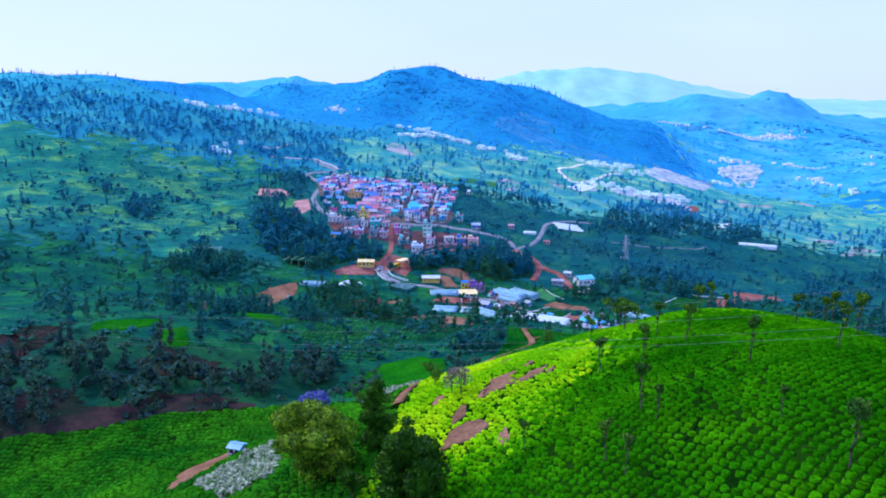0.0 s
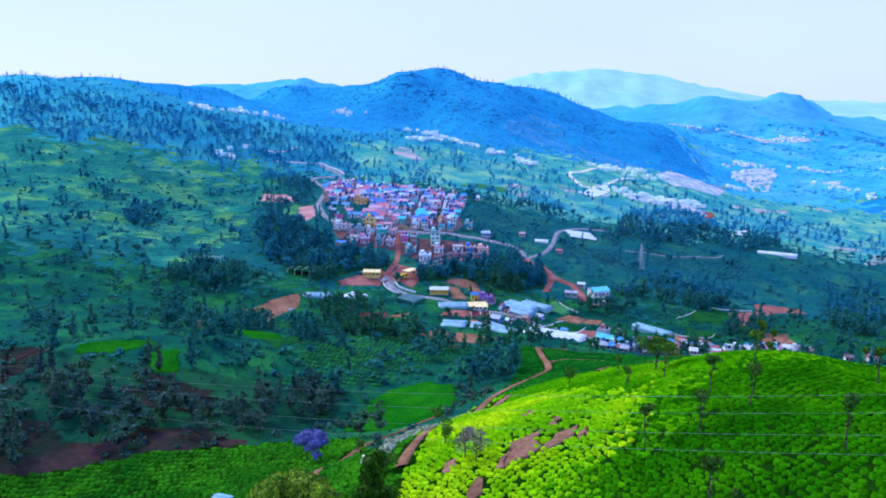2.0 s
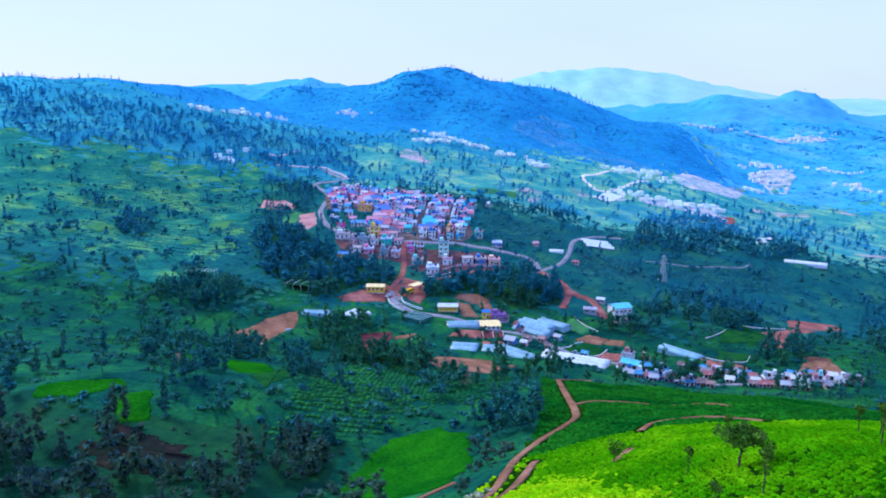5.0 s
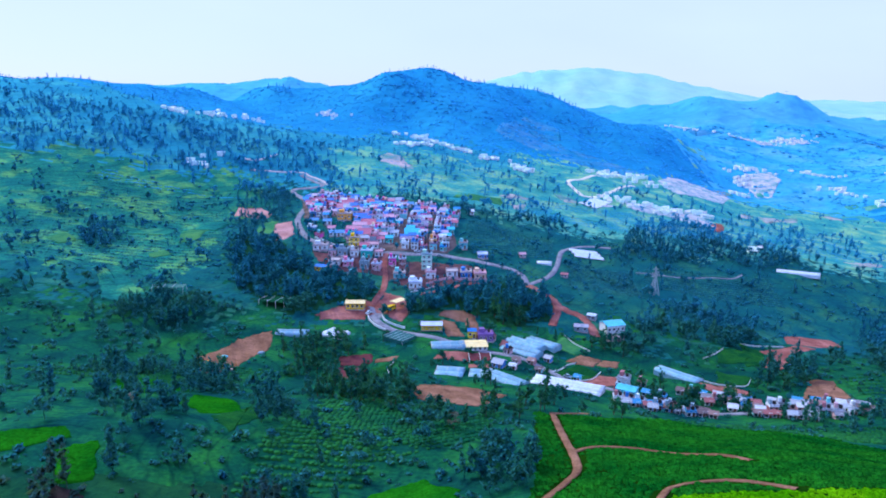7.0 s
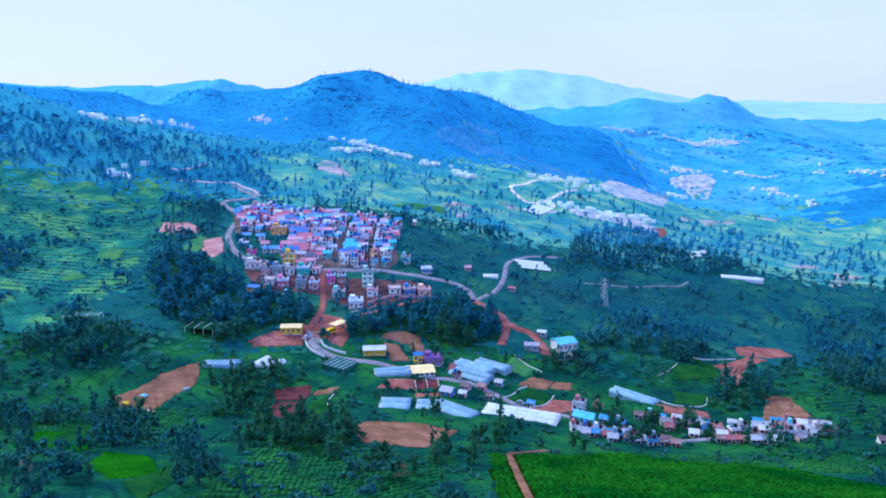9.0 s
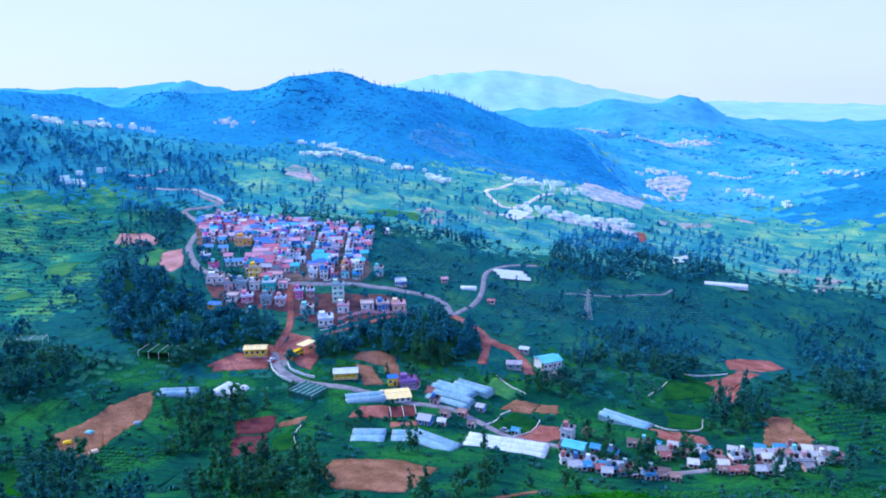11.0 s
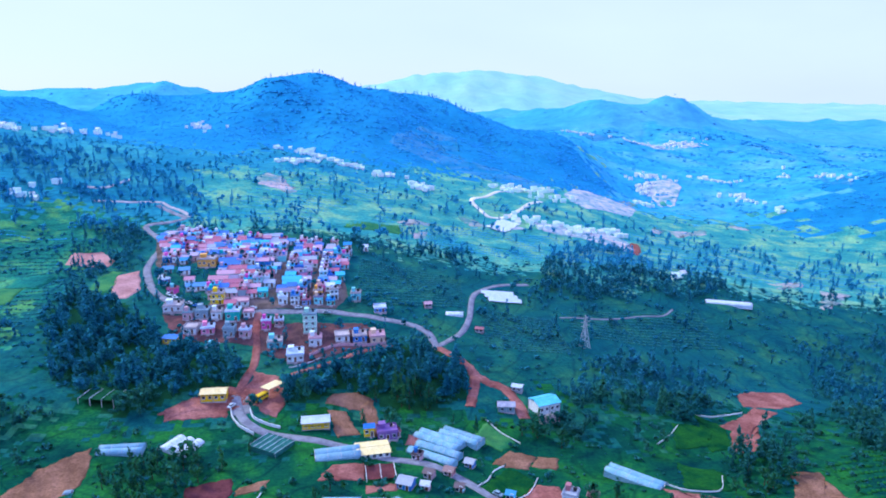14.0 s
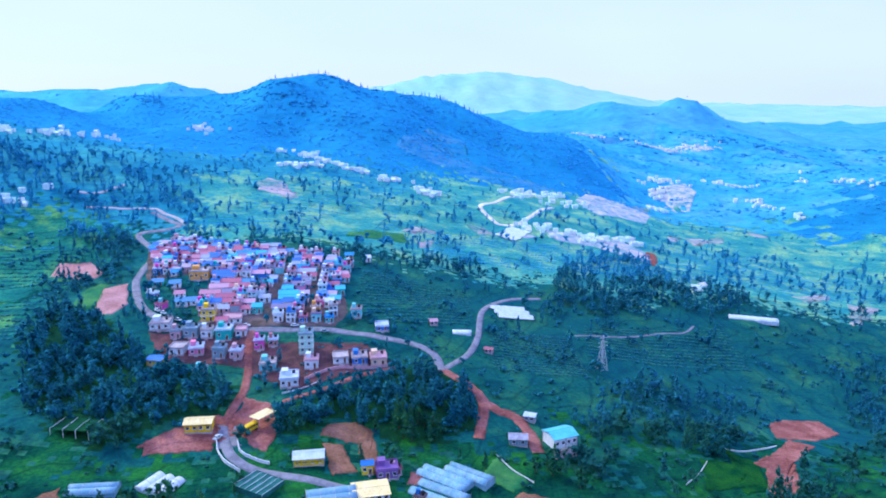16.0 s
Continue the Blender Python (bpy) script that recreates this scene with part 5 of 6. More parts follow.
def pylon(x, y, h, half):
    """A lattice mast: four tapering legs, cross bracing and three pairs of arms."""
    ob = base("pylon", x, y, hz(x, y) - 0.3, 20, "grey steel lattice power pylon", "pylon")
    legs = [[(sx * half, sy * half, 0), (sx * half * 0.35, sy * half * 0.35, h * 0.6), (sx * 0.15, sy * 0.15, h)] for sx, sy in ((-1, -1), (1, -1), (1, 1), (-1, 1))]
    for leg in legs:
        bm = bmesh.new()
        beam(bm, leg[0], leg[1], 0.12)
        beam(bm, leg[1], leg[2], 0.1)
        part("leg", bm, M["galvanised"], ob)
    bm = bmesh.new()
    n = 7
    for k in range(n):
        z0, z1 = h * k / n, h * (k + 1) / n
        r0, r1 = (half * max(0.08, 1 - 1.08 * z / h) for z in (z0, z1))
        c0 = [(sx * r0, sy * r0, z0) for sx, sy in ((-1, -1), (1, -1), (1, 1), (-1, 1))]
        c1 = [(sx * r1, sy * r1, z1) for sx, sy in ((-1, -1), (1, -1), (1, 1), (-1, 1))]
        for i in range(4):
            beam(bm, c0[i], c1[(i + 1) % 4], 0.06)
            beam(bm, c0[(i + 1) % 4], c1[i], 0.06)
    part("bracing", bm, M["galvanised"], ob)
    for z, r in ((0.68, 3.0), (0.8, 2.6), (0.92, 2.0)):
        bm = bmesh.new()
        beam(bm, (-r, 0, h * z), (r, 0, h * z), 0.09)
        beam(bm, (-r, 0, h * z), (0, 0, h * z + 0.9), 0.06)
        beam(bm, (r, 0, h * z), (0, 0, h * z + 0.9), 0.06)
        part("arm", bm, M["galvanised"], ob)


pylon(103, 467, 17, 2.0)
for ay, az in ((69.4, 87.07), (72.26, 84.39), (72.03, 82.83), (67.69, 83.74)):
    n, verts, faces = 40, [], []
    for k in range(n + 1):
        x = -220 + 330 * k / n
        c = Vector((x, ay - 0.381 * x, az + 0.183 * x + 0.0008 * x * x))
        verts += [(c.x, c.y + 0.008 * math.cos(a), c.z + 0.008 * math.sin(a)) for a in (0, 1.571, 3.142, 4.712)]
        if k:
            faces += [(4 * k - 4 + i, 4 * k - 4 + (i + 1) % 4, 4 * k + (i + 1) % 4, 4 * k + i) for i in range(4)]
    tagged(new("power_line", mesh_from("power_line", verts, faces, [M["wire"]])), "thin slack overhead power line", "cable", "power lines")


def covered_heap(x, y, rot, colour):
    """Harvest crates stacked on the field under a sagging sheet."""
    ob = base("covered_heap", x, y, hz(x, y) + 0.1, rot, "crates on the field under a " + colour + " plastic sheet", "heap", "covered heaps")
    for cx, cy in ((-0.8, -0.4), (0.1, -0.4), (1.0, -0.4), (-0.4, 0.5), (0.6, 0.5)):
        bm = bmesh.new()
        box(bm, cx, cy, 0.3, 0.8, 0.7, 0.6)
        bmesh.ops.bevel(bm, geom=list(bm.edges), offset=0.05, segments=1, affect="EDGES")
        part("crate", bm, M["dark_wood"], ob)
    bm = bmesh.new()
    n = 8
    g = [[bm.verts.new((-1.5 + 3.0 * i / n, -1.1 + 2.2 * j / n, 0.85 - 0.75 * max(abs(2 * i / n - 1), abs(2 * j / n - 1)) ** 4 + 0.06 * math.sin(2.7 * i + 1.9 * j))) for j in range(n + 1)] for i in range(n + 1)]
    for i in range(n):
        for j in range(n):
            bm.faces.new((g[i][j], g[i + 1][j], g[i + 1][j + 1], g[i][j + 1])).smooth = True
    r = bmesh.ops.extrude_face_region(bm, geom=list(bm.faces))
    bmesh.ops.translate(bm, vec=(0, 0, -0.04), verts=[q for q in r["geom"] if isinstance(q, bmesh.types.BMVert)])
    bmesh.ops.recalc_face_normals(bm, faces=bm.faces)
    part("plastic_sheet", bm, M[colour], ob)


for x, y, rot, colour in ((-113.3, 333.2, 20, "yellow"), (-110, 342.5, -10, "cyan"), (-102, 326.2, 35, "cream"), (-96.7, 351, 5, "slate"), (141.8, 371.8, 15, "blue")):
    covered_heap(x, y, rot, colour)


def water_tower(x, y):
    """A white tank on four braced legs above the hamlet."""
    ob = base("water_tower", x, y, hz(x, y), 12, "white water tank on a braced steel frame", "water tower")
    for sx in (-1, 1):
        for sy in (-1, 1):
            bm = bmesh.new()
            beam(bm, (sx * 0.9, sy * 0.9, -0.6), (sx * 0.7, sy * 0.7, 3.6), 0.1)
            part("leg", bm, M["whitewash"], ob)
    for z in (1.2, 2.5):
        bm = bmesh.new()
        for a, b in (((-1, -1), (1, -1)), ((1, -1), (1, 1)), ((1, 1), (-1, 1)), ((-1, 1), (-1, -1))):
            beam(bm, (a[0] * 0.82, a[1] * 0.82, z), (b[0] * 0.82, b[1] * 0.82, z), 0.06)
        part("brace", bm, M["whitewash"], ob)
    bm = bmesh.new()
    box(bm, 0, 0, 3.65, 2.0, 2.0, 0.12)
    part("platform", bm, M["concrete"], ob)
    bm = bmesh.new()
    bmesh.ops.create_cone(bm, cap_ends=True, segments=14, radius1=0.8, radius2=0.8, depth=1.3, matrix=Matrix.Translation((0, 0, 4.36)))
    bmesh.ops.create_cone(bm, cap_ends=True, segments=14, radius1=0.8, radius2=0.25, depth=0.3, matrix=Matrix.Translation((0, 0, 5.15)))
    part("tank", bm, M["whitewash"], ob)


water_tower(131.6, 303.5)


def car(x, y, rot, paint):
    """A small parked car: body, cabin, windows and wheels."""
    ob = base("car", x, y, hz(x, y) + 0.3, rot, paint + " small car parked beside the village road", "car", "parked cars")
    bm = bmesh.new()
    box(bm, 0, 0, 0.62, 3.7, 1.6, 0.6)
    bmesh.ops.bevel(bm, geom=list(bm.edges), offset=0.12, segments=2, affect="EDGES")
    part("body", bm, M[paint], ob)
    bm = bmesh.new()
    box(bm, -0.2, 0, 1.15, 2.0, 1.4, 0.55)
    bmesh.ops.bevel(bm, geom=list(bm.edges), offset=0.2, segments=2, affect="EDGES")
    part("cabin", bm, M["glass"], ob)
    bm = bmesh.new()
    box(bm, -0.2, 0, 1.44, 1.6, 1.2, 0.06)
    part("roof", bm, M[paint], ob)
    for wx in (-1.15, 1.15):
        for wy in (-0.75, 0.75):
            bm = bmesh.new()
            bmesh.ops.create_cone(bm, cap_ends=True, segments=12, radius1=0.3, radius2=0.3, depth=0.2, matrix=Matrix.Translation((wx, wy, 0.3)) @ Matrix.Rotation(math.pi / 2, 4, "X"))
            part("wheel", bm, M["rubber"], ob)
    take_disc(x, y, 2)


for x, y, rot, paint in ((-104, 501, -50, "white"), (-100, 497, -45, "white"), (-96, 494, -40, "slate"), (-92, 491, -30, "white"), (-88, 488.5, -20, "blue"), (-60, 484, 2, "white"), (-38, 483.5, 0, "white"), (-24, 478, -3, "slate"), (-57, 404, 60, "white"), (36, 344, -45, "slate")):
    car(x, y, rot, paint)


# ---- houses of the far settlements ----
FAR, FAR_PLACES = {}, []
FAR_SIZE = ((3.4, 2.3, 3.4), (3.8, 2.0, 3.6), (5.4, 2.8, 4.4))


def far_shell(k):
    """Walls and roof of a far house, as two bmeshes."""
    w_, h_, d_ = FAR_SIZE[k]
    walls, top = bmesh.new(), gable_mesh(w_, d_, 1.2) if k == 1 else flat_mesh(w_, d_)
    box(walls, 0, 0, h_ / 2 - 1, w_, d_, h_ + 2)
    return walls, top


def far_house(k, x, y, rot):
    if k not in FAR:
        FAR[k] = base("far_house", x, y, hz(x, y), rot, "pale painted house in a far settlement", "house", "far houses")
        walls, top = far_shell(k)
        part("wall", walls, M["far_paint"], FAR[k])
        part("roof", top, M["far_paint"], FAR[k]).location = (0, 0, FAR_SIZE[k][1])
    else:
        copy_thing(FAR[k], pose(x, y, hz(x, y), 0, 0, rot))


def far_crowd(places):
    """The farthest houses, a few dots each, in one mesh."""
    bm, shells = bmesh.new(), []
    for k in range(3):
        walls, top = far_shell(k)
        bmesh.ops.translate(top, vec=(0, 0, FAR_SIZE[k][1]), verts=top.verts)
        me = bpy.data.meshes.new("shell")
        top.to_mesh(me)
        walls.from_mesh(me)
        walls.to_mesh(me)
        shells.append(me)
    for k, x, y, rot in places:
        n = len(bm.verts)
        bm.from_mesh(shells[k])
        bm.verts.ensure_lookup_table()
        bmesh.ops.transform(bm, matrix=pose(x, y, hz(x, y), 0, 0, rot), verts=bm.verts[n:])
    me = bpy.data.meshes.new("distant_houses")
    bm.to_mesh(me)
    me.materials.append(M["far_paint"])
    tagged(new("distant_houses", me), "pale houses of the farthest hill settlements", "houses", kind="stuff")


rng = random.Random(5)
def settlement(ax, ay, bx, by, n, wide):
    """Houses scattered along a line on a far slope."""
    for _ in range(int(n * 1.9)):
        t = rng.random()
        x, y = ax + (bx - ax) * t + rng.gauss(0, wide * 1.1), ay + (by - ay) * t + rng.gauss(0, wide * 1.5)
        FAR_PLACES.append((rng.choice((0, 1, 2, 0)), x, y, rng.uniform(-20, 20)))
        take_disc(x, y, 5)


settlement(-88, 839, -59, 855, 10, 5)
settlement(-81, 974, -62, 936, 9, 5)
settlement(-104, 980, -97, 960, 3, 4)
settlement(-57, 922, -45, 895, 6, 5)
settlement(-35, 903, -29, 886, 3, 4)
settlement(-23, 863, 1, 888, 6, 4)
settlement(8, 851, 32, 859, 6, 4)
settlement(40, 806, 59, 820, 8, 6)
settlement(140, 867, 168, 907, 10, 8)
settlement(172, 896, 203, 867, 16, 12)
settlement(128, 737, 154, 727, 8, 6)
settlement(154, 727, 184, 723, 14, 6)
settlement(414, 1608, 451, 1511, 12, 10)
settlement(529, 1561, 604, 1532, 14, 12)
settlement(562, 1581, 726, 1592, 24, 10)
settlement(392, 1138, 434, 1132, 12, 9)
settlement(375, 1100, 403, 1089, 8, 6)
settlement(340, 1012, 364, 1004, 8, 5)
settlement(496, 1170, 540, 1130, 16, 9)
settlement(487, 1044, 497, 987, 8, 6)
settlement(502, 963, 515, 953, 4, 4)
settlement(607, 1132, 676, 1209, 6, 8)
settlement(649, 1130, 628, 985, 7, 6)
settlement(-337, 832, -315, 825, 8, 6)
settlement(-300, 855, -277, 935, 14, 9)
settlement(-229, 1056, -174, 1019, 8, 10)
settlement(-246, 670, -230, 670, 4, 6)
settlement(195, 734, 219, 731, 6, 4)
settlement(210, 605, 225, 615, 4, 3)


FAR_PLACES.sort(key=lambda p: p[2])
for place in FAR_PLACES[:280]:
    far_house(*place)
far_crowd(FAR_PLACES[280:])


# ---- plants ----
def leaf_cloud(rs, lobes, n, size, core=0.8, flat=0.75, coarse=False, loose=False):
    """Triangles of a crown: a dark core of rough lumps and n small leaf sprays over the lobes. lobes: (x, y, z, radius)."""
    vs, fs = [], []
    tot = sum(l[3] ** 2 for l in lobes)
    for lx, ly, lz, lr in lobes:
        if core:
            t = (1 + 5 ** 0.5) / 2
            if coarse:
                ico = np.array([(1, 0, 0), (-1, 0, 0), (0, 1, 0), (0, -1, 0), (0, 0, 1), (0, 0, -1)])
                tri = [(a, b, c) for a in (0, 1) for b in (2, 3) for c in (4, 5)]
            else:
                ico = np.array([(-1, t, 0), (1, t, 0), (-1, -t, 0), (1, -t, 0), (0, -1, t), (0, 1, t), (0, -1, -t), (0, 1, -t), (t, 0, -1), (t, 0, 1), (-t, 0, -1), (-t, 0, 1)]) / 1.902
                tri = [(0, 11, 5), (0, 5, 1), (0, 1, 7), (0, 7, 10), (0, 10, 11), (1, 5, 9), (5, 11, 4), (11, 10, 2), (10, 7, 6), (7, 1, 8), (3, 9, 4), (3, 4, 2), (3, 2, 6), (3, 6, 8), (3, 8, 9), (4, 9, 5), (2, 4, 11), (6, 2, 10), (8, 6, 7), (9, 8, 1)]
            o = len(vs)
            for p in ico:
                q = p * lr * core * rs.uniform(0.6, 1.15)
                vs.append((lx + q[0], ly + q[1], lz + q[2] * flat))
            fs += [(a + o, b + o, c + o) for a, b, c in tri]
        for _ in range(int(n * lr ** 2 / tot)):
            d = rs.normal(size=3)
            d /= np.linalg.norm(d)
            if d[2] < -0.3 and rs.random() < 0.6:
                d[2] *= -1
            c = np.array((lx, ly, lz)) + d * lr * rs.uniform(0.75, 1.12) * np.array((1, 1, flat))
            u = np.cross(d + rs.normal(size=3) * (0.3 if loose else 0.7), rs.normal(size=3))
            u /= np.linalg.norm(u) + 1e-6
            v = np.cross(u, d + rs.normal(size=3) * (0.25 if loose else 0.5))
            v /= np.linalg.norm(v) + 1e-6
            s = size * rs.uniform(0.6, 1.35)
            o = len(vs)
            for k in range(3):
                a = 2.094 * k + rs.uniform(-0.5, 0.5)
                vs.append(tuple(c + s * (u * math.cos(a) + v * math.sin(a))))
            fs.append((o, o + 1, o + 2))
    return np.array(vs), np.array(fs)


def stem(rs, h, r, limbs, spread, top=0.25):
    """Triangles of a tapering trunk with limbs."""
    bm = bmesh.new()
    p = Vector((0, 0, -0.8))
    rad = r
    k = 4
    for i in range(k):
        q = Vector((rs.uniform(-0.04, 0.04) * h, rs.uniform(-0.04, 0.04) * h, h * (i + 1) / k))
        r2 = r * (1 - (1 - top) * (i + 1) / k)
        beam(bm, p, q, rad, 7, r2)
        p, rad = q, r2
    for i in range(limbs):
        z = h * rs.uniform(0.45, 0.95)
        a = rs.uniform(0, 6.28)
        beam(bm, (0, 0, z), (math.cos(a) * spread, math.sin(a) * spread, z + spread * rs.uniform(0.3, 0.9)), r * 0.4, 5, r * 0.12)
    bmesh.ops.triangulate(bm, faces=bm.faces)
    bm.verts.index_update()
    v = np.array([q.co[:] for q in bm.verts])
    f = np.array([[q.index for q in fc.verts] for fc in bm.faces])
    bm.free()
    return v, f


def tree(name, x, y, trunk, crown, leafm, label, category="tree", group="", scale=1.0, rot=0.0):
    ob = base(name, x, y, hz(x, y) - 0.1, rot, label, category, group)
    ob.scale = (scale, scale, scale)
    t = new("trunk", mesh_from("trunk", *trunk, [M["bark"]]))
    c = new("crown", mesh_from("crown", *crown, [leafm], None, name == "valley_tree"))
    t.parent = c.parent = ob
    return ob


def joined(name, protos, places, materials, label, category, smooth=False):
    """Many plants as one mesh. protos: (verts, faces); places: (proto, x, y, z, scale, turn, stretch)."""
    V, F, o = [], [], 0
    for k, x, y, z, s, a, tall in places:
        v, f = protos[k]
        c, sn = math.cos(a) * s, math.sin(a) * s
        V.append(np.stack([v[:, 0] * c - v[:, 1] * sn + x, v[:, 0] * sn + v[:, 1] * c + y, v[:, 2] * s * tall + z], -1))
        F.append(f + o)
        o += len(v)
    return tagged(new(name, mesh_from(name, np.concatenate(V), np.concatenate(F), materials, None, smooth)), label, category, kind="stuff")


rs = np.random.RandomState(4)
# large trees beside the tea ridge
crown = [(rs.normal(0, 2.6), rs.normal(0, 2.6), rs.uniform(2.6, 9.4), rs.uniform(1.8, 2.6)) for _ in range(30)]
tree("broadleaf_tree", -22.2, 88, stem(rs, 7, 0.5, 7, 3.0), leaf_cloud(rs, crown, 15000, 0.22, 0.7), M["near_leaf"], "large round broadleaf tree with glossy leaves", group="ridge trees")
crown = [(rs.normal(0, 0.9), rs.normal(0, 0.9), 1.4 + 0.55 * k, 1.75 - 0.06 * k) for k in range(17)]
tree("broadleaf_tree", -13.5, 90, stem(rs, 8, 0.3, 5, 1.4), leaf_cloud(rs, crown, 4500, 0.24), M["dark_leaf"], "tall narrow dark green tree", group="ridge trees")
crown = [(rs.normal(0, 1.5), rs.normal(0, 1.5), rs.uniform(1.4, 8.0), rs.uniform(1.4, 2.0)) for _ in range(26)] + [(rs.normal(0, 0.7), rs.normal(0, 0.7), 8.0 + 0.6 * k, 1.6 - 0.16 * k) for k in range(6)]
tree("broadleaf_tree", -7.0, 71, stem(rs, 8, 0.4, 6, 2.0), leaf_cloud(rs, crown, 11000, 0.22), M["dark_leaf"], "dense dark green oval tree", group="ridge trees")
crown = [(rs.normal(0, 0.8), rs.normal(0, 0.8), rs.uniform(2.0, 4.4), rs.uniform(0.6, 1.1)) for _ in range(10)]
tree("broadleaf_tree", -15, 79, stem(rs, 3.5, 0.16, 5, 1.2), leaf_cloud(rs, crown, 2000, 0.2, 0.5), M["dark_leaf"], "small open dark green tree", group="ridge trees")
crown = [(rs.normal(0, 1.6), rs.normal(0, 1.6), rs.uniform(3.0, 6.0), rs.uniform(1.0, 1.7)) for _ in range(14)]
tree("jacaranda_tree", -37.9, 151, stem(rs, 4, 0.25, 6, 1.8), leaf_cloud(rs, crown, 3000, 0.28), M["blue_bloom"], "tree covered in violet-blue blossom", group="ridge trees")
crown = [(rs.normal(0, 1.7), rs.normal(0, 1.2), rs.uniform(3.2, 5.8), rs.uniform(0.8, 1.3)) for _ in range(14)]
tree("broadleaf_tree", 28, 127, stem(rs, 4.4, 0.2, 9, 2.2), leaf_cloud(rs, crown, 1900, 0.24, 0.35), M["oak_leaf"], "airy olive green tree on the ridge", group="ridge trees")
for x, y, key, hh in ((-3, 100, "rust_leaf", 4.6), (-98, 241, "rust_leaf", 5.0), (-10, 248, "rust_leaf", 5.0), (-45.5, 297, "rust_leaf", 4.0), (-1.5, 97, "rust_leaf", 4.2), (17, 150, "oak_leaf", 3.4), (-14, 104, "oak_leaf", 3.0), (-6, 108, "oak_leaf", 3.0), (-22, 128, "oak_leaf", 3.6), (-8, 128, "oak_leaf", 3.4)):
    crown = [(rs.normal(0, 0.6), rs.normal(0, 0.6), hh * rs.uniform(0.45, 1.0), rs.uniform(0.5, 0.9)) for _ in range(9)]
    tree("broadleaf_tree", x, y, stem(rs, hh * 0.7, 0.11, 6, 0.9), leaf_cloud(rs, crown, 520, 0.16, 0), M[key], "sparse reddish young tree" if key == "rust_leaf" else "small open green tree", group="ridge trees")
# slim lopped shade trees in the tea
OAKS = []
for v in range(3):
    hh = 5.0
    crown = [(rs.normal(0, 0.3), rs.normal(0, 0.3), hh * rs.uniform(0.86, 1.05), rs.uniform(0.35, 0.6)) for _ in range(6)] + [(rs.normal(0, 0.15), rs.normal(0, 0.15), hh * u, 0.25) for u in (0.55, 0.7)]
    OAKS.append((stem(rs, hh, 0.1, 5, 0.5, 0.5), leaf_cloud(rs, crown, 620, 0.17, 0.45)))
first = {}
for k, (x, y, s) in enumerate(((17, 88, 0.95), (22, 86, 0.95), (27, 98, 0.95), (29, 90.5, 0.95), (31, 74.5, 0.98), (41, 75.5, 1.0), (18, 70, 1.0), (19, 67, 0.7), (13, 62.5, 0.85), (14.5, 59.5, 0.75), (28, 59.5, 0.6), (29.5, 50.5, 1.05),
                              (6, 73.5, 0.7), (26, 115, 1.0), (46, 97, 0.9), (52, 92, 1.1), (58, 110, 1.0), (36, 108, 0.9), (44, 126, 1.0), (52, 140, 0.9), (64, 124, 1.1), (33, 146, 0.8), (72, 146, 1.0), (60, 160, 0.9), (22, 128, 0.7), (78, 108, 1.1), (20, 112, 0.8))):
    v = k % 3
    if v in first:
        o = copy_thing(first[v], pose(x, y, hz(x, y) - 0.1, 0, 0, 53 * k))
        o.scale = (s, s, s)
    else:
        first[v] = tree("silver_oak", x, y, *OAKS[v], M["oak_leaf"], "slim lopped shade tree standing in tea", group="shade trees", scale=s)

# tea bushes: low plucked domes
def dome(rs, rings, seg, r=0.54, h=0.23, steep=0.38):
    vs = [(0, 0, h * rs.uniform(0.92, 1.02))]
    for i in range(1, rings + 1):
        t = i / rings
        for k in range(seg):
            a = 6.283 * (k + 0.5 * (i % 2)) / seg
            q = r * (t ** steep) * rs.uniform(0.9, 1.1)
            z = h * (1 - t ** 6.0) + rs.uniform(-0.05, 0.07) - (0.25 if i == rings else 0)
            vs.append((q * math.cos(a), q * math.sin(a), z))
    fs = [(0, 1 + k, 1 + (k + 1) % seg) for k in range(seg)]
    for i in range(rings - 1):
        for k in range(seg):
            a, b = 1 + i * seg + k, 1 + i * seg + (k + 1) % seg
            fs += [(a, a + seg, b), (b, a + seg, b + seg)]
    return np.array(vs), np.array(fs)


NEAR_BUSH = [dome(rs, 3, 7) for _ in range(8)]
HEDGE_BUSH = [dome(rs, 2, 6, 0.84, 0.3) for _ in range(5)]
FAR_BUSH = [dome(rs, 3, 6, 0.84, 0.3) for _ in range(5)]


def bushes(poly, step, y_lo, y_hi, thin, lean=0.0):
    """Places of bushes in slightly wavering rows; lean: how far the rows turn from the x axis."""
    out = []
    xs, ys = [p[0] for p in poly], [p[1] for p in poly]
    mx_, my_, c, s_ = (min(xs) + max(xs)) / 2, (max(min(ys), y_lo) + min(max(ys), y_hi)) / 2, math.cos(lean), math.sin(lean)
    n = int(math.hypot(max(xs) - min(xs), max(ys) - min(ys)) / step / 1.6) + 2
    for j in range(-n, n):
        shift = rs.uniform(0, step)
        for i in range(-n, n):
            u, v = i * step * 0.88 + shift + rs.uniform(-0.14, 0.14) * step, j * step * 1.06 + rs.uniform(-0.09, 0.09) * step
            v += 0.9 * math.sin(u * 0.16) + 0.4 * math.sin(u * 0.47 + 1.0)
            px, py = mx_ + u * c - v * s_, my_ + u * s_ + v * c
            if y_lo <= py < y_hi and within(poly, px, py) and free(px, py) and rs.random() > thin:
                out.append((px, py))
    return out


# tea rises in rows along the slope
P = [p for p in bushes(TEA_HILL, 1.02, 40, 178, 0.03, 0.55) if p[0] < 80]


# sun and shade put into the tea colour: lit along the edge and the far side of the ridge, shaded on its back
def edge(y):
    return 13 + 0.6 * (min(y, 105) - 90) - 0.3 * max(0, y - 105)


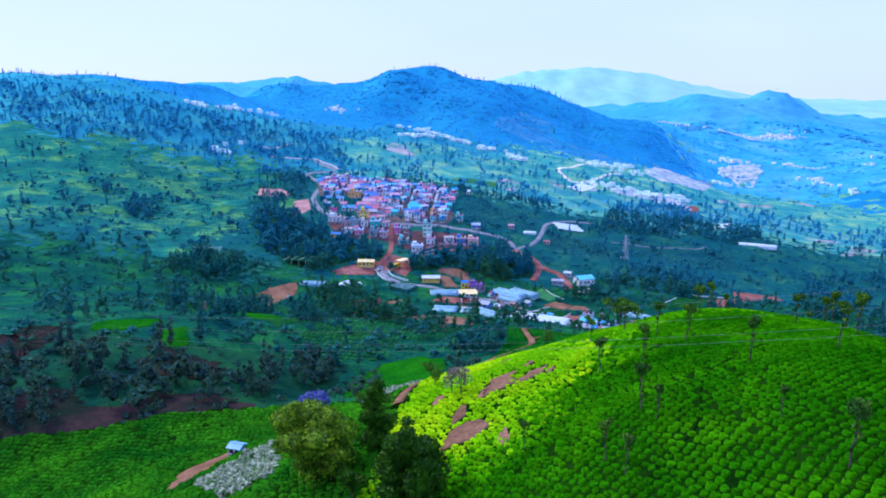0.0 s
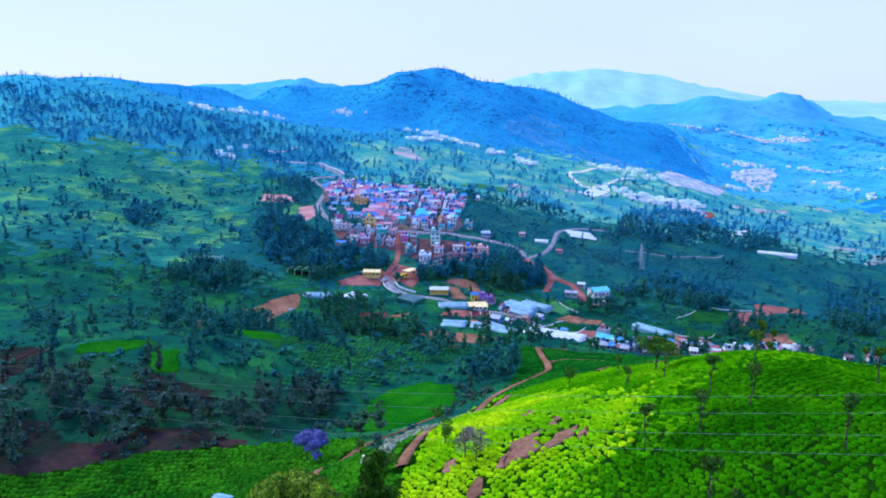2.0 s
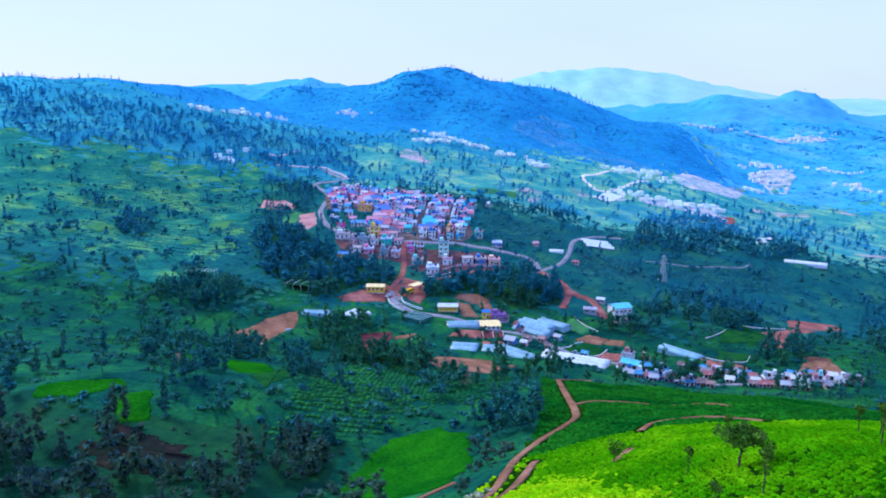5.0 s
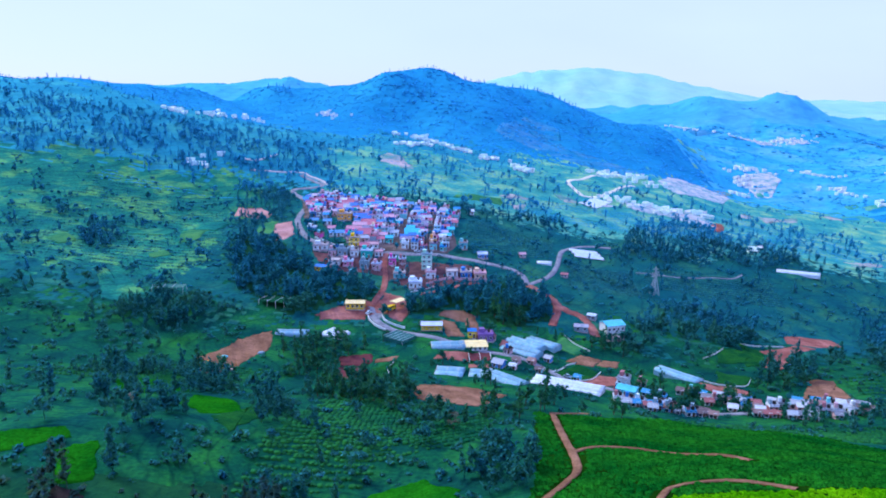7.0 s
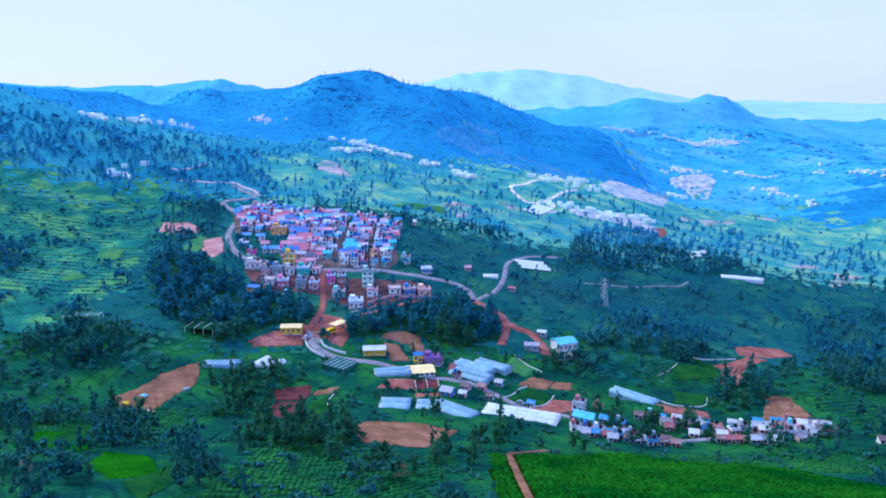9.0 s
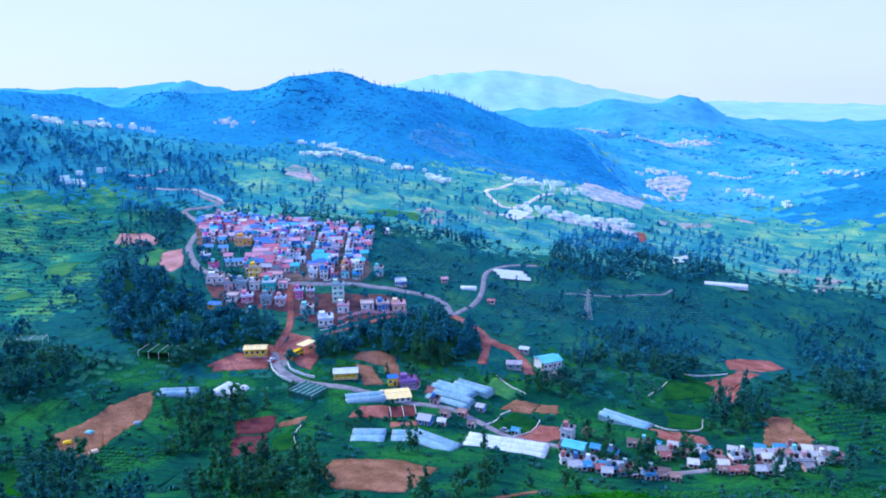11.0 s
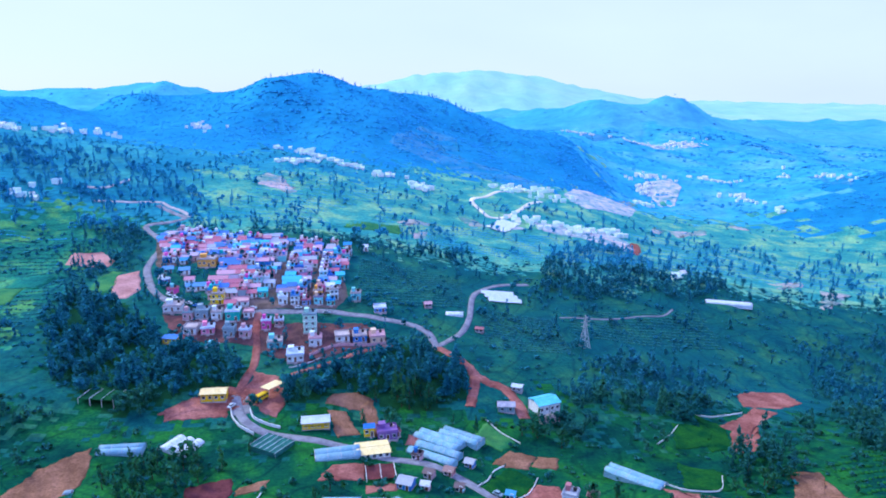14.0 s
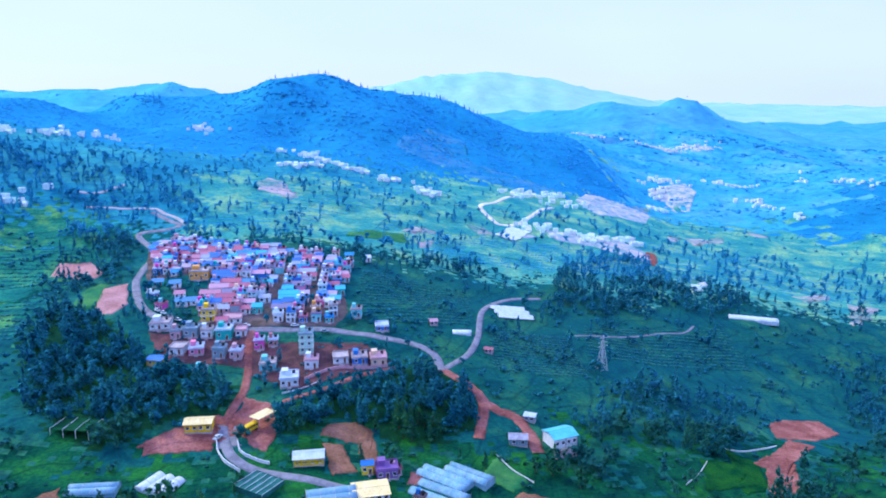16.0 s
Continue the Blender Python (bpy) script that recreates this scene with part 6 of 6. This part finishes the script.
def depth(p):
    """How far inside the sunlit part of the tea a place lies, in metres."""
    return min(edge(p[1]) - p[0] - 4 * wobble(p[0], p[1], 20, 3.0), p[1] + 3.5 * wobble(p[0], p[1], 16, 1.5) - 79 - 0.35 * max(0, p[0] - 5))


# young takes the bushes coloured as sunlit
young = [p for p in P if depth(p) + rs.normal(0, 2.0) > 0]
half_lit_tea = [p for p in sorted(set(P) - set(young)) if depth(p) + rs.normal(0, 2.5) > -4 or p[1] + 5 * wobble(p[0], p[1], 26, 2.0) + rs.normal(0, 4) > 108 + 0.25 * max(0, p[0] - 25)]
shaded_tea = sorted(set(P) - set(young) - set(half_lit_tea))
for some, key, text in ((young, "tea", "yellow-green tea bushes, sunlight put into their colour"), (half_lit_tea, "tea_half_lit", "green tea bushes on the far side of the ridge, coloured as half lit"), (shaded_tea, "tea_shaded", "deep green tea bushes on the ridge, shade put into their colour")):
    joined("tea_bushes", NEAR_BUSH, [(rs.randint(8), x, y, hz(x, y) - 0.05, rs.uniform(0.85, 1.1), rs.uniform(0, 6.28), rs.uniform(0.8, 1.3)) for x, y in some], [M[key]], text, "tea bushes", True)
P = bushes(TEA_HILL, 1.5, 178, 290, 0.02)
joined("tea_bushes", FAR_BUSH, [(rs.randint(5), x, y, hz(x, y) - 0.05, rs.uniform(0.85, 1.15), rs.uniform(0, 6.28), rs.uniform(0.8, 1.2)) for x, y in P], [M["tea_lower"]], "dense green tea bushes on the lower slope", "tea bushes", True)
P = bushes(TEA_LOW, 1.5, 60, 170, 0.04)
joined("tea_bushes", FAR_BUSH, [(rs.randint(5), x, y, hz(x, y) - 0.05, rs.uniform(0.85, 1.15), rs.uniform(0, 6.28), rs.uniform(0.8, 1.2)) for x, y in P], [M["tea_mid"]], "green tea bushes below the ridge", "tea bushes", True)
# tea and hedge rows on other slopes
rows = []


def hedges(gap, turn, poly):
    xs, ys = [p[0] for p in poly], [p[1] for p in poly]
    yy = min(ys)
    while yy < max(ys):
        xx = min(xs)
        while xx < max(xs):
            px, py = xx + rs.uniform(-0.3, 0.3), yy + (xx - min(xs)) * turn * 0.3 + 2.5 * math.sin(xx / 23.0) + rs.uniform(-0.25, 0.25)
            if within(poly, px, py) and free(px, py) and rs.random() > 0.12:
                rows.append((px, py))
            xx += 1.5 if gap < 4 else 2.0
        yy += gap


hedges(5.5, 0.25, [(-300, 430), (-165, 440), (-150, 540), (-180, 600), (-300, 620)])
hedges(2.4, 1.2, [(-60, 225), (-5, 220), (5, 270), (-50, 280)])
hedges(3.0, 0.3, [(-170, 290), (-100, 285), (-70, 330), (-120, 330)])
hedges(3.6, 0.2, [(100, 480), (190, 490), (200, 540), (110, 520)])
hedges(3.6, 0.3, [(-10, 490), (45, 490), (52, 545), (-8, 560)])
hedges(6, 0.15, [(30, 620), (200, 620), (180, 690), (40, 700)])
hedges(2.6, 0.5, [(50, 455), (95, 450), (95, 500), (55, 500)])
hedges(2.0, 0.2, [(60, 285), (150, 285), (160, 250), (110, 262)])
hedges(11, 0.3, [(-110, 640), (20, 640), (20, 790), (-80, 800)])
hedges(12, 0.3, [(120, 600), (420, 640), (430, 780), (240, 760)])
hedges(3.2, 0.5, [(-60, 200), (-30, 215), (-20, 285), (-50, 300)])
hedges(4.0, 0.3, [(150, 300), (230, 330), (220, 380), (150, 350)])
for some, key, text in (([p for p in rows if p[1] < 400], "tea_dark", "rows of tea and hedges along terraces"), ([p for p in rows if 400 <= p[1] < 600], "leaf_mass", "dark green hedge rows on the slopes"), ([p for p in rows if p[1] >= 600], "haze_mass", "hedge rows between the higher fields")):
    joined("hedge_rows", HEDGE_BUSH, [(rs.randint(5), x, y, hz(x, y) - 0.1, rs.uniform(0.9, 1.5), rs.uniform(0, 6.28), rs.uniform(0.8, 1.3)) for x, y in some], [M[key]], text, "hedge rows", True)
# white flowering shrubs
SHRUB = [leaf_cloud(rs, [(rs.normal(0, 0.4), rs.normal(0, 0.4), 0.5, 0.5) for _ in range(3)], 60, 0.16, 0.8) for _ in range(4)]
P = [(x, y) for x, y in zip(rs.uniform(-50, -26, 700), rs.uniform(88, 120, 700)) if within([(-49, 110), (-37, 118), (-29, 95), (-38, 94)], x, y)]
P += [(-16.5 + 11 * t + rs.normal(0, 0.7), 112 + 46 * t + rs.normal(0, 0.8)) for t in rs.uniform(0, 1, 170)]
joined("flowering_shrubs", SHRUB, [(rs.randint(4), x, y, hz(x, y), rs.uniform(0.6, 1.3), rs.uniform(0, 6.28), 1.0) for x, y in P], [M["white_bloom"]], "low shrubs thick with white blossom", "shrubs")

# valley trees: round, tall and bushy patterns
ROUND, TALL, UPPER, FAR_TREE = [], [], [], []
for v in range(6):
    wide = (1.0, 1.3, 0.8, 1.1, 1.5, 0.9)[v]
    crown = [(rs.normal(0, 0.95) * wide, rs.normal(0, 0.95) * wide, rs.uniform(2.2, 6.2), rs.uniform(0.9, 1.5)) for _ in range(9)]
    ROUND.append((stem(rs, 4, 0.2, 2, 1.5), leaf_cloud(rs, crown, 185, 0.36, 0.85, 0.85, True, True)))
for v in range(4):
    crown = [(rs.normal(0, 0.45), rs.normal(0, 0.45), 2.4 + 0.95 * k, 1.25 - 0.09 * k + rs.uniform(-0.2, 0.2)) for k in range(8)]
    TALL.append((stem(rs, 9, 0.17, 1, 0.8), leaf_cloud(rs, crown, 160, 0.34, 0.85, 1.1, True, True)))
for v in range(5):
    crown = [(rs.normal(0, 0.4), rs.normal(0, 0.4), 1.2, 2.6), (rs.normal(0, 0.9), rs.normal(0, 0.9), 2.4 + 0.4 * v, 1.6)]
    UPPER.append(leaf_cloud(rs, crown, 12, 0.7, 0.9, 0.6, True, True))
    FAR_TREE.append(dome(rs, 2, 6, 3.4, 1.7, 0.8))
# simpler ones for the slopes beyond the village
SLOPE = []
for v in range(5):
    wide = (1.0, 1.3, 0.8, 1.1, 1.4)[v]
    crown = [(rs.normal(0, 0.9) * wide, rs.normal(0, 0.9) * wide, rs.uniform(1.8, 5.2), rs.uniform(1.0, 1.5)) for _ in range(6)]
    SLOPE.append((stem(rs, 3, 0.2, 0, 1.0), leaf_cloud(rs, crown, 80, 0.45, 0.85, 0.9, True, True)))
for v in range(3):
    crown = [(rs.normal(0, 0.3), rs.normal(0, 0.3), 2.0 + 1.5 * k, 1.35 - 0.16 * k) for k in range(5)]
    SLOPE.append((stem(rs, 6, 0.16, 0, 0.8), leaf_cloud(rs, crown, 70, 0.42, 0.85, 1.25, True, True)))


def whole(t):
    (v, f), (v2, f2) = t
    keep = f[: len(f) // 3]
    return np.concatenate([v, v2]), np.concatenate([keep, f2 + len(v)])


WOODS = []


def wood(thickness, poly):
    WOODS.append((poly, thickness))


wood(0.95, THICK[0])
wood(0.95, THICK[1])
wood(0.5, [(70, 412), (125, 470), (172, 449), (126, 388), (104, 405), (79, 406)])
wood(0.9, [(115, 353), (131, 367), (152, 372), (144, 354), (128, 336), (110, 331)])
wood(0.8, [(101, 543), (115, 606), (168, 680), (216, 700), (225, 636), (245, 588), (202, 558), (169, 570), (126, 534)])
wood(0.8, [(-40, 590), (-10, 604), (24, 604), (69, 618), (64, 590), (14, 584), (-10, 588)])
wood(0.55, [(-132, 201), (-101, 186), (-86, 173), (-65, 184), (-54, 204), (-44, 212), (-39, 191), (-50, 173), (-67, 160), (-91, 159), (-109, 167)])
wood(0.45, [(-170, 120), (-90, 118), (-60, 140), (-80, 165), (-160, 190)])
wood(0.6, [(-175, 391), (-149, 405), (-132, 395), (-133, 372), (-158, 358), (-171, 362)])
wood(0.6, [(-123, 314), (-115, 327), (-104, 320), (-88, 304), (-84, 269), (-95, 276)])
wood(0.6, [(-76, 273), (-62, 277), (-53, 243), (-64, 242)])
wood(0.65, [(-74, 309), (-48, 311), (-33, 318), (-23, 294), (-29, 276), (-58, 276)])
wood(0.55, [(-92, 358), (-68, 376), (-52, 364), (-60, 331), (-77, 326)])
wood(0.5, [(-29, 282), (-12, 276), (-13, 243), (-20, 242), (-26, 253)])
wood(0.5, [(-2, 280), (10, 279), (11, 257), (-1, 257)])
wood(0.55, [(-186, 412), (-167, 430), (-153, 398), (-173, 392)])
wood(0.4, [(238, 495), (308, 517), (189, 348), (170, 364)])
wood(0.5, [(54, 391), (84, 405), (89, 386), (61, 378)])
wood(0.6, [(-143, 308), (-139, 321), (-117, 285), (-118, 272)])
wood(0.35, [(-142, 299), (-121, 325), (-82, 240), (-90, 222), (-104, 232)])
wood(0.5, [(-10, 228), (4, 237), (10, 219), (0, 196), (-6, 200)])
wood(0.5, [(-160, 520), (-132, 545), (-150, 620), (-200, 640)])
wood(0.7, [(-250, 470), (-225, 470), (-225, 520), (-260, 520)])
wood(0.12, [(-132, 594), (-82, 590), (-28, 580), (-19, 502), (-60, 480), (-124, 486)])
wood(0.3, [(60, 334), (140, 308), (140, 286), (90, 296), (60, 306)])
wood(0.3, [(150, 265), (240, 280), (250, 340), (180, 320)])


def density(x, y):
    d = 0.025
    for poly, v in WOODS:
        if within(poly, x, y):
            d = max(d, v)
    n = wobble(x, y, 45, 2.0) + 0.5 * wobble(x, y, 17, 4.0)
    z = zone(np.array([x]), np.array([y]))[0]
    if z >= 2:
        d += 0.4 + 0.35 * n
    elif z == 1:
        d = max(d * 0.8, 0.10 + 0.25 * max(0, n - 0.3))
    else:
        d += 0.42 * max(0, n - 0.4)
    return d


def in_tea(x, y):
    return within(TEA_HILL, x, y) or within(TEA_LOW, x, y)


spots = []
for _ in range(34000):
    y = 80 + 700 * rs.random() ** 0.85
    x = -y * 0.72 - 40 + (y * 1.46 + 80) * rs.random() + (y * 0.05)
    if rs.random() < density(x, y) * min(1.0, 0.35 + y / 700) and free(x, y) and not in_tea(x, y):
        spots.append((x, y))
# the nearest to the middle of the valley stand as trees of their own
def rank(p):
    return abs(p[0] - 10) * 0.6 + abs(p[1] - 330)
spots.sort(key=rank)
own, rest = spots[:230], spots[230:]
first = {}
for k, (x, y) in enumerate(own):
    v = int(rs.randint(10))
    s = rs.uniform(0.5, 1.2)
    if v in first:
        o = copy_thing(first[v], pose(x, y, hz(x, y) - 0.1, 0, 0, 97 * k))
        o.scale = (s, s, s * rs.uniform(0.85, 1.15))
    else:
        t = ROUND[v] if v < 6 else TALL[v - 6]
        first[v] = tree("valley_tree", x, y, *t, M["leaf"], "bushy green tree on the valley slope" if v < 6 else "slender tall green tree in the valley", group="valley trees", scale=s)
def thick(p):
    return any(within(q, *p) for q in THICK)


near, far = [whole(t) for t in ROUND + TALL], [whole(t) for t in SLOPE]
for some, protos, key, text in (([p for p in rest if p[1] < 200], near, "shade_mass", "dark trees in the shaded gully"), ([p for p in rest if 200 <= p[1] < 410], near, "leaf_mass", "scattered and wooded dark green valley trees"), ([p for p in rest if 410 <= p[1] < 610 and not thick(p)], far, "slope_mass", "trees and woods of the slopes, blued with haze in their colour"),
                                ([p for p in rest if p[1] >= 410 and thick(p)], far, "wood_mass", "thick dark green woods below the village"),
                                ([p for p in rest if p[1] >= 610], far, "haze_mass", "trees of the higher slopes, haze put into their colour")):
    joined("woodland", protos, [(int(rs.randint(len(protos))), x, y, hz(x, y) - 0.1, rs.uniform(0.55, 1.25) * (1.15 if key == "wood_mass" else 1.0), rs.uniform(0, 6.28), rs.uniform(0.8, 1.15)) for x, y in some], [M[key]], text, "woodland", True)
# undergrowth
UNDER = [leaf_cloud(rs, [(rs.normal(0, 0.7), rs.normal(0, 0.7), 0.6, 0.9) for _ in range(2)], 14, 0.5, 1.0, 0.75, True, True) for _ in range(4)]
P, Q = [], []
for _ in range(34000):
    y = 70 + 550 * rs.random()
    x = -y * 0.6 - 40 + (y * 1.3 + 80) * rs.random()
    if rs.random() < 0.22 + 0.5 * wobble(x, y, 30, 7.0) and free(x, y) and not in_tea(x, y):
        (P if y < 410 else Q).append((x, y))
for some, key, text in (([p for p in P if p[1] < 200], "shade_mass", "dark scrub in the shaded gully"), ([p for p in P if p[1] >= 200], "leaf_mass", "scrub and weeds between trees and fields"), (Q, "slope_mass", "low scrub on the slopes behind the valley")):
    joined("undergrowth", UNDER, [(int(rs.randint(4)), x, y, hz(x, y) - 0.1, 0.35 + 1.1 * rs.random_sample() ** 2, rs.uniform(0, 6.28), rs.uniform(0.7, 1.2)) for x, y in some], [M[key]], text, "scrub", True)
# woods on the hills, blue with haze put into their colour
HILL_TREES = {}
xs, ys = rs.uniform(-1.2, 0.9, 36000), 760 + 940 * rs.random_sample(36000) ** 0.9
xs = xs * ys
zs = zone(xs, ys)
n1, n2 = wobble(xs, ys, 110, 5.0), wobble(xs, ys, 35, 3.0)
cover = np.select([zs == 1, zs == 2, zs == 3, zs == 4], [0.16 + 0.15 * n1, 0.5 + 0.4 * n1 + 0.25 * n2, 0.9 + 0.25 * n1, 0.5 + 0.45 * n1 + 0.25 * n2], 0)
keep = rs.random_sample(36000) < cover
for x, y, z in zip(xs[keep], ys[keep], zs[keep]):
    if free(x, y):
        HILL_TREES.setdefault({1: 2, 2: 2, 3: 3, 4: 4}[int(z)], []).append((x, y))
for z, key, text in ((2, "haze_mass", "trees on the upper slopes, haze put into their colour"), (3, "blue_haze_mass", "dense forest covering the hills, haze blue put into its colour"), (4, "pale_haze_mass", "woods on hills beyond, pale haze put into their colour")):
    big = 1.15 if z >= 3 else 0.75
    joined("gum_woods", FAR_TREE if z >= 3 else UPPER, [(int(rs.randint(5)), x, y, hz(x, y) - 0.6, big * rs.uniform(0.7, 1.25) * (0.7 + y / 4000), rs.uniform(0, 6.28), rs.uniform(0.3, 0.55) if z >= 3 else rs.uniform(0.75, 1.15)) for x, y in HILL_TREES[z]], [M[key]], text, "forest", True)
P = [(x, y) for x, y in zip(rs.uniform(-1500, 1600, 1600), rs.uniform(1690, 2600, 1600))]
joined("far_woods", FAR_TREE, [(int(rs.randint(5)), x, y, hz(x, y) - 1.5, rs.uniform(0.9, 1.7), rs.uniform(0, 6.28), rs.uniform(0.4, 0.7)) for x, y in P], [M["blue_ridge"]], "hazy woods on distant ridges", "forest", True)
# slim trees standing up along the crest of the main hill, haze blue in colour
P = []
for x in np.concatenate([rs.uniform(-150, 190, 60), rs.uniform(-620, -300, 40)]):
    ys = np.linspace(880, 1500, 125)
    P.append((x, ys[np.argmax(land(x, ys) - 0.04 * ys)] + rs.normal(0, 8)))
joined("crest_trees", [whole(t) for t in SLOPE[5:]], [(int(rs.randint(3)), x, y, hz(x, y) - 0.5, rs.uniform(0.4, 0.85), rs.uniform(0, 6.28), 1.0) for x, y in P], [M["blue_haze_mass"]], "slim trees along the hill crest, haze blue put into their colour", "forest", True)
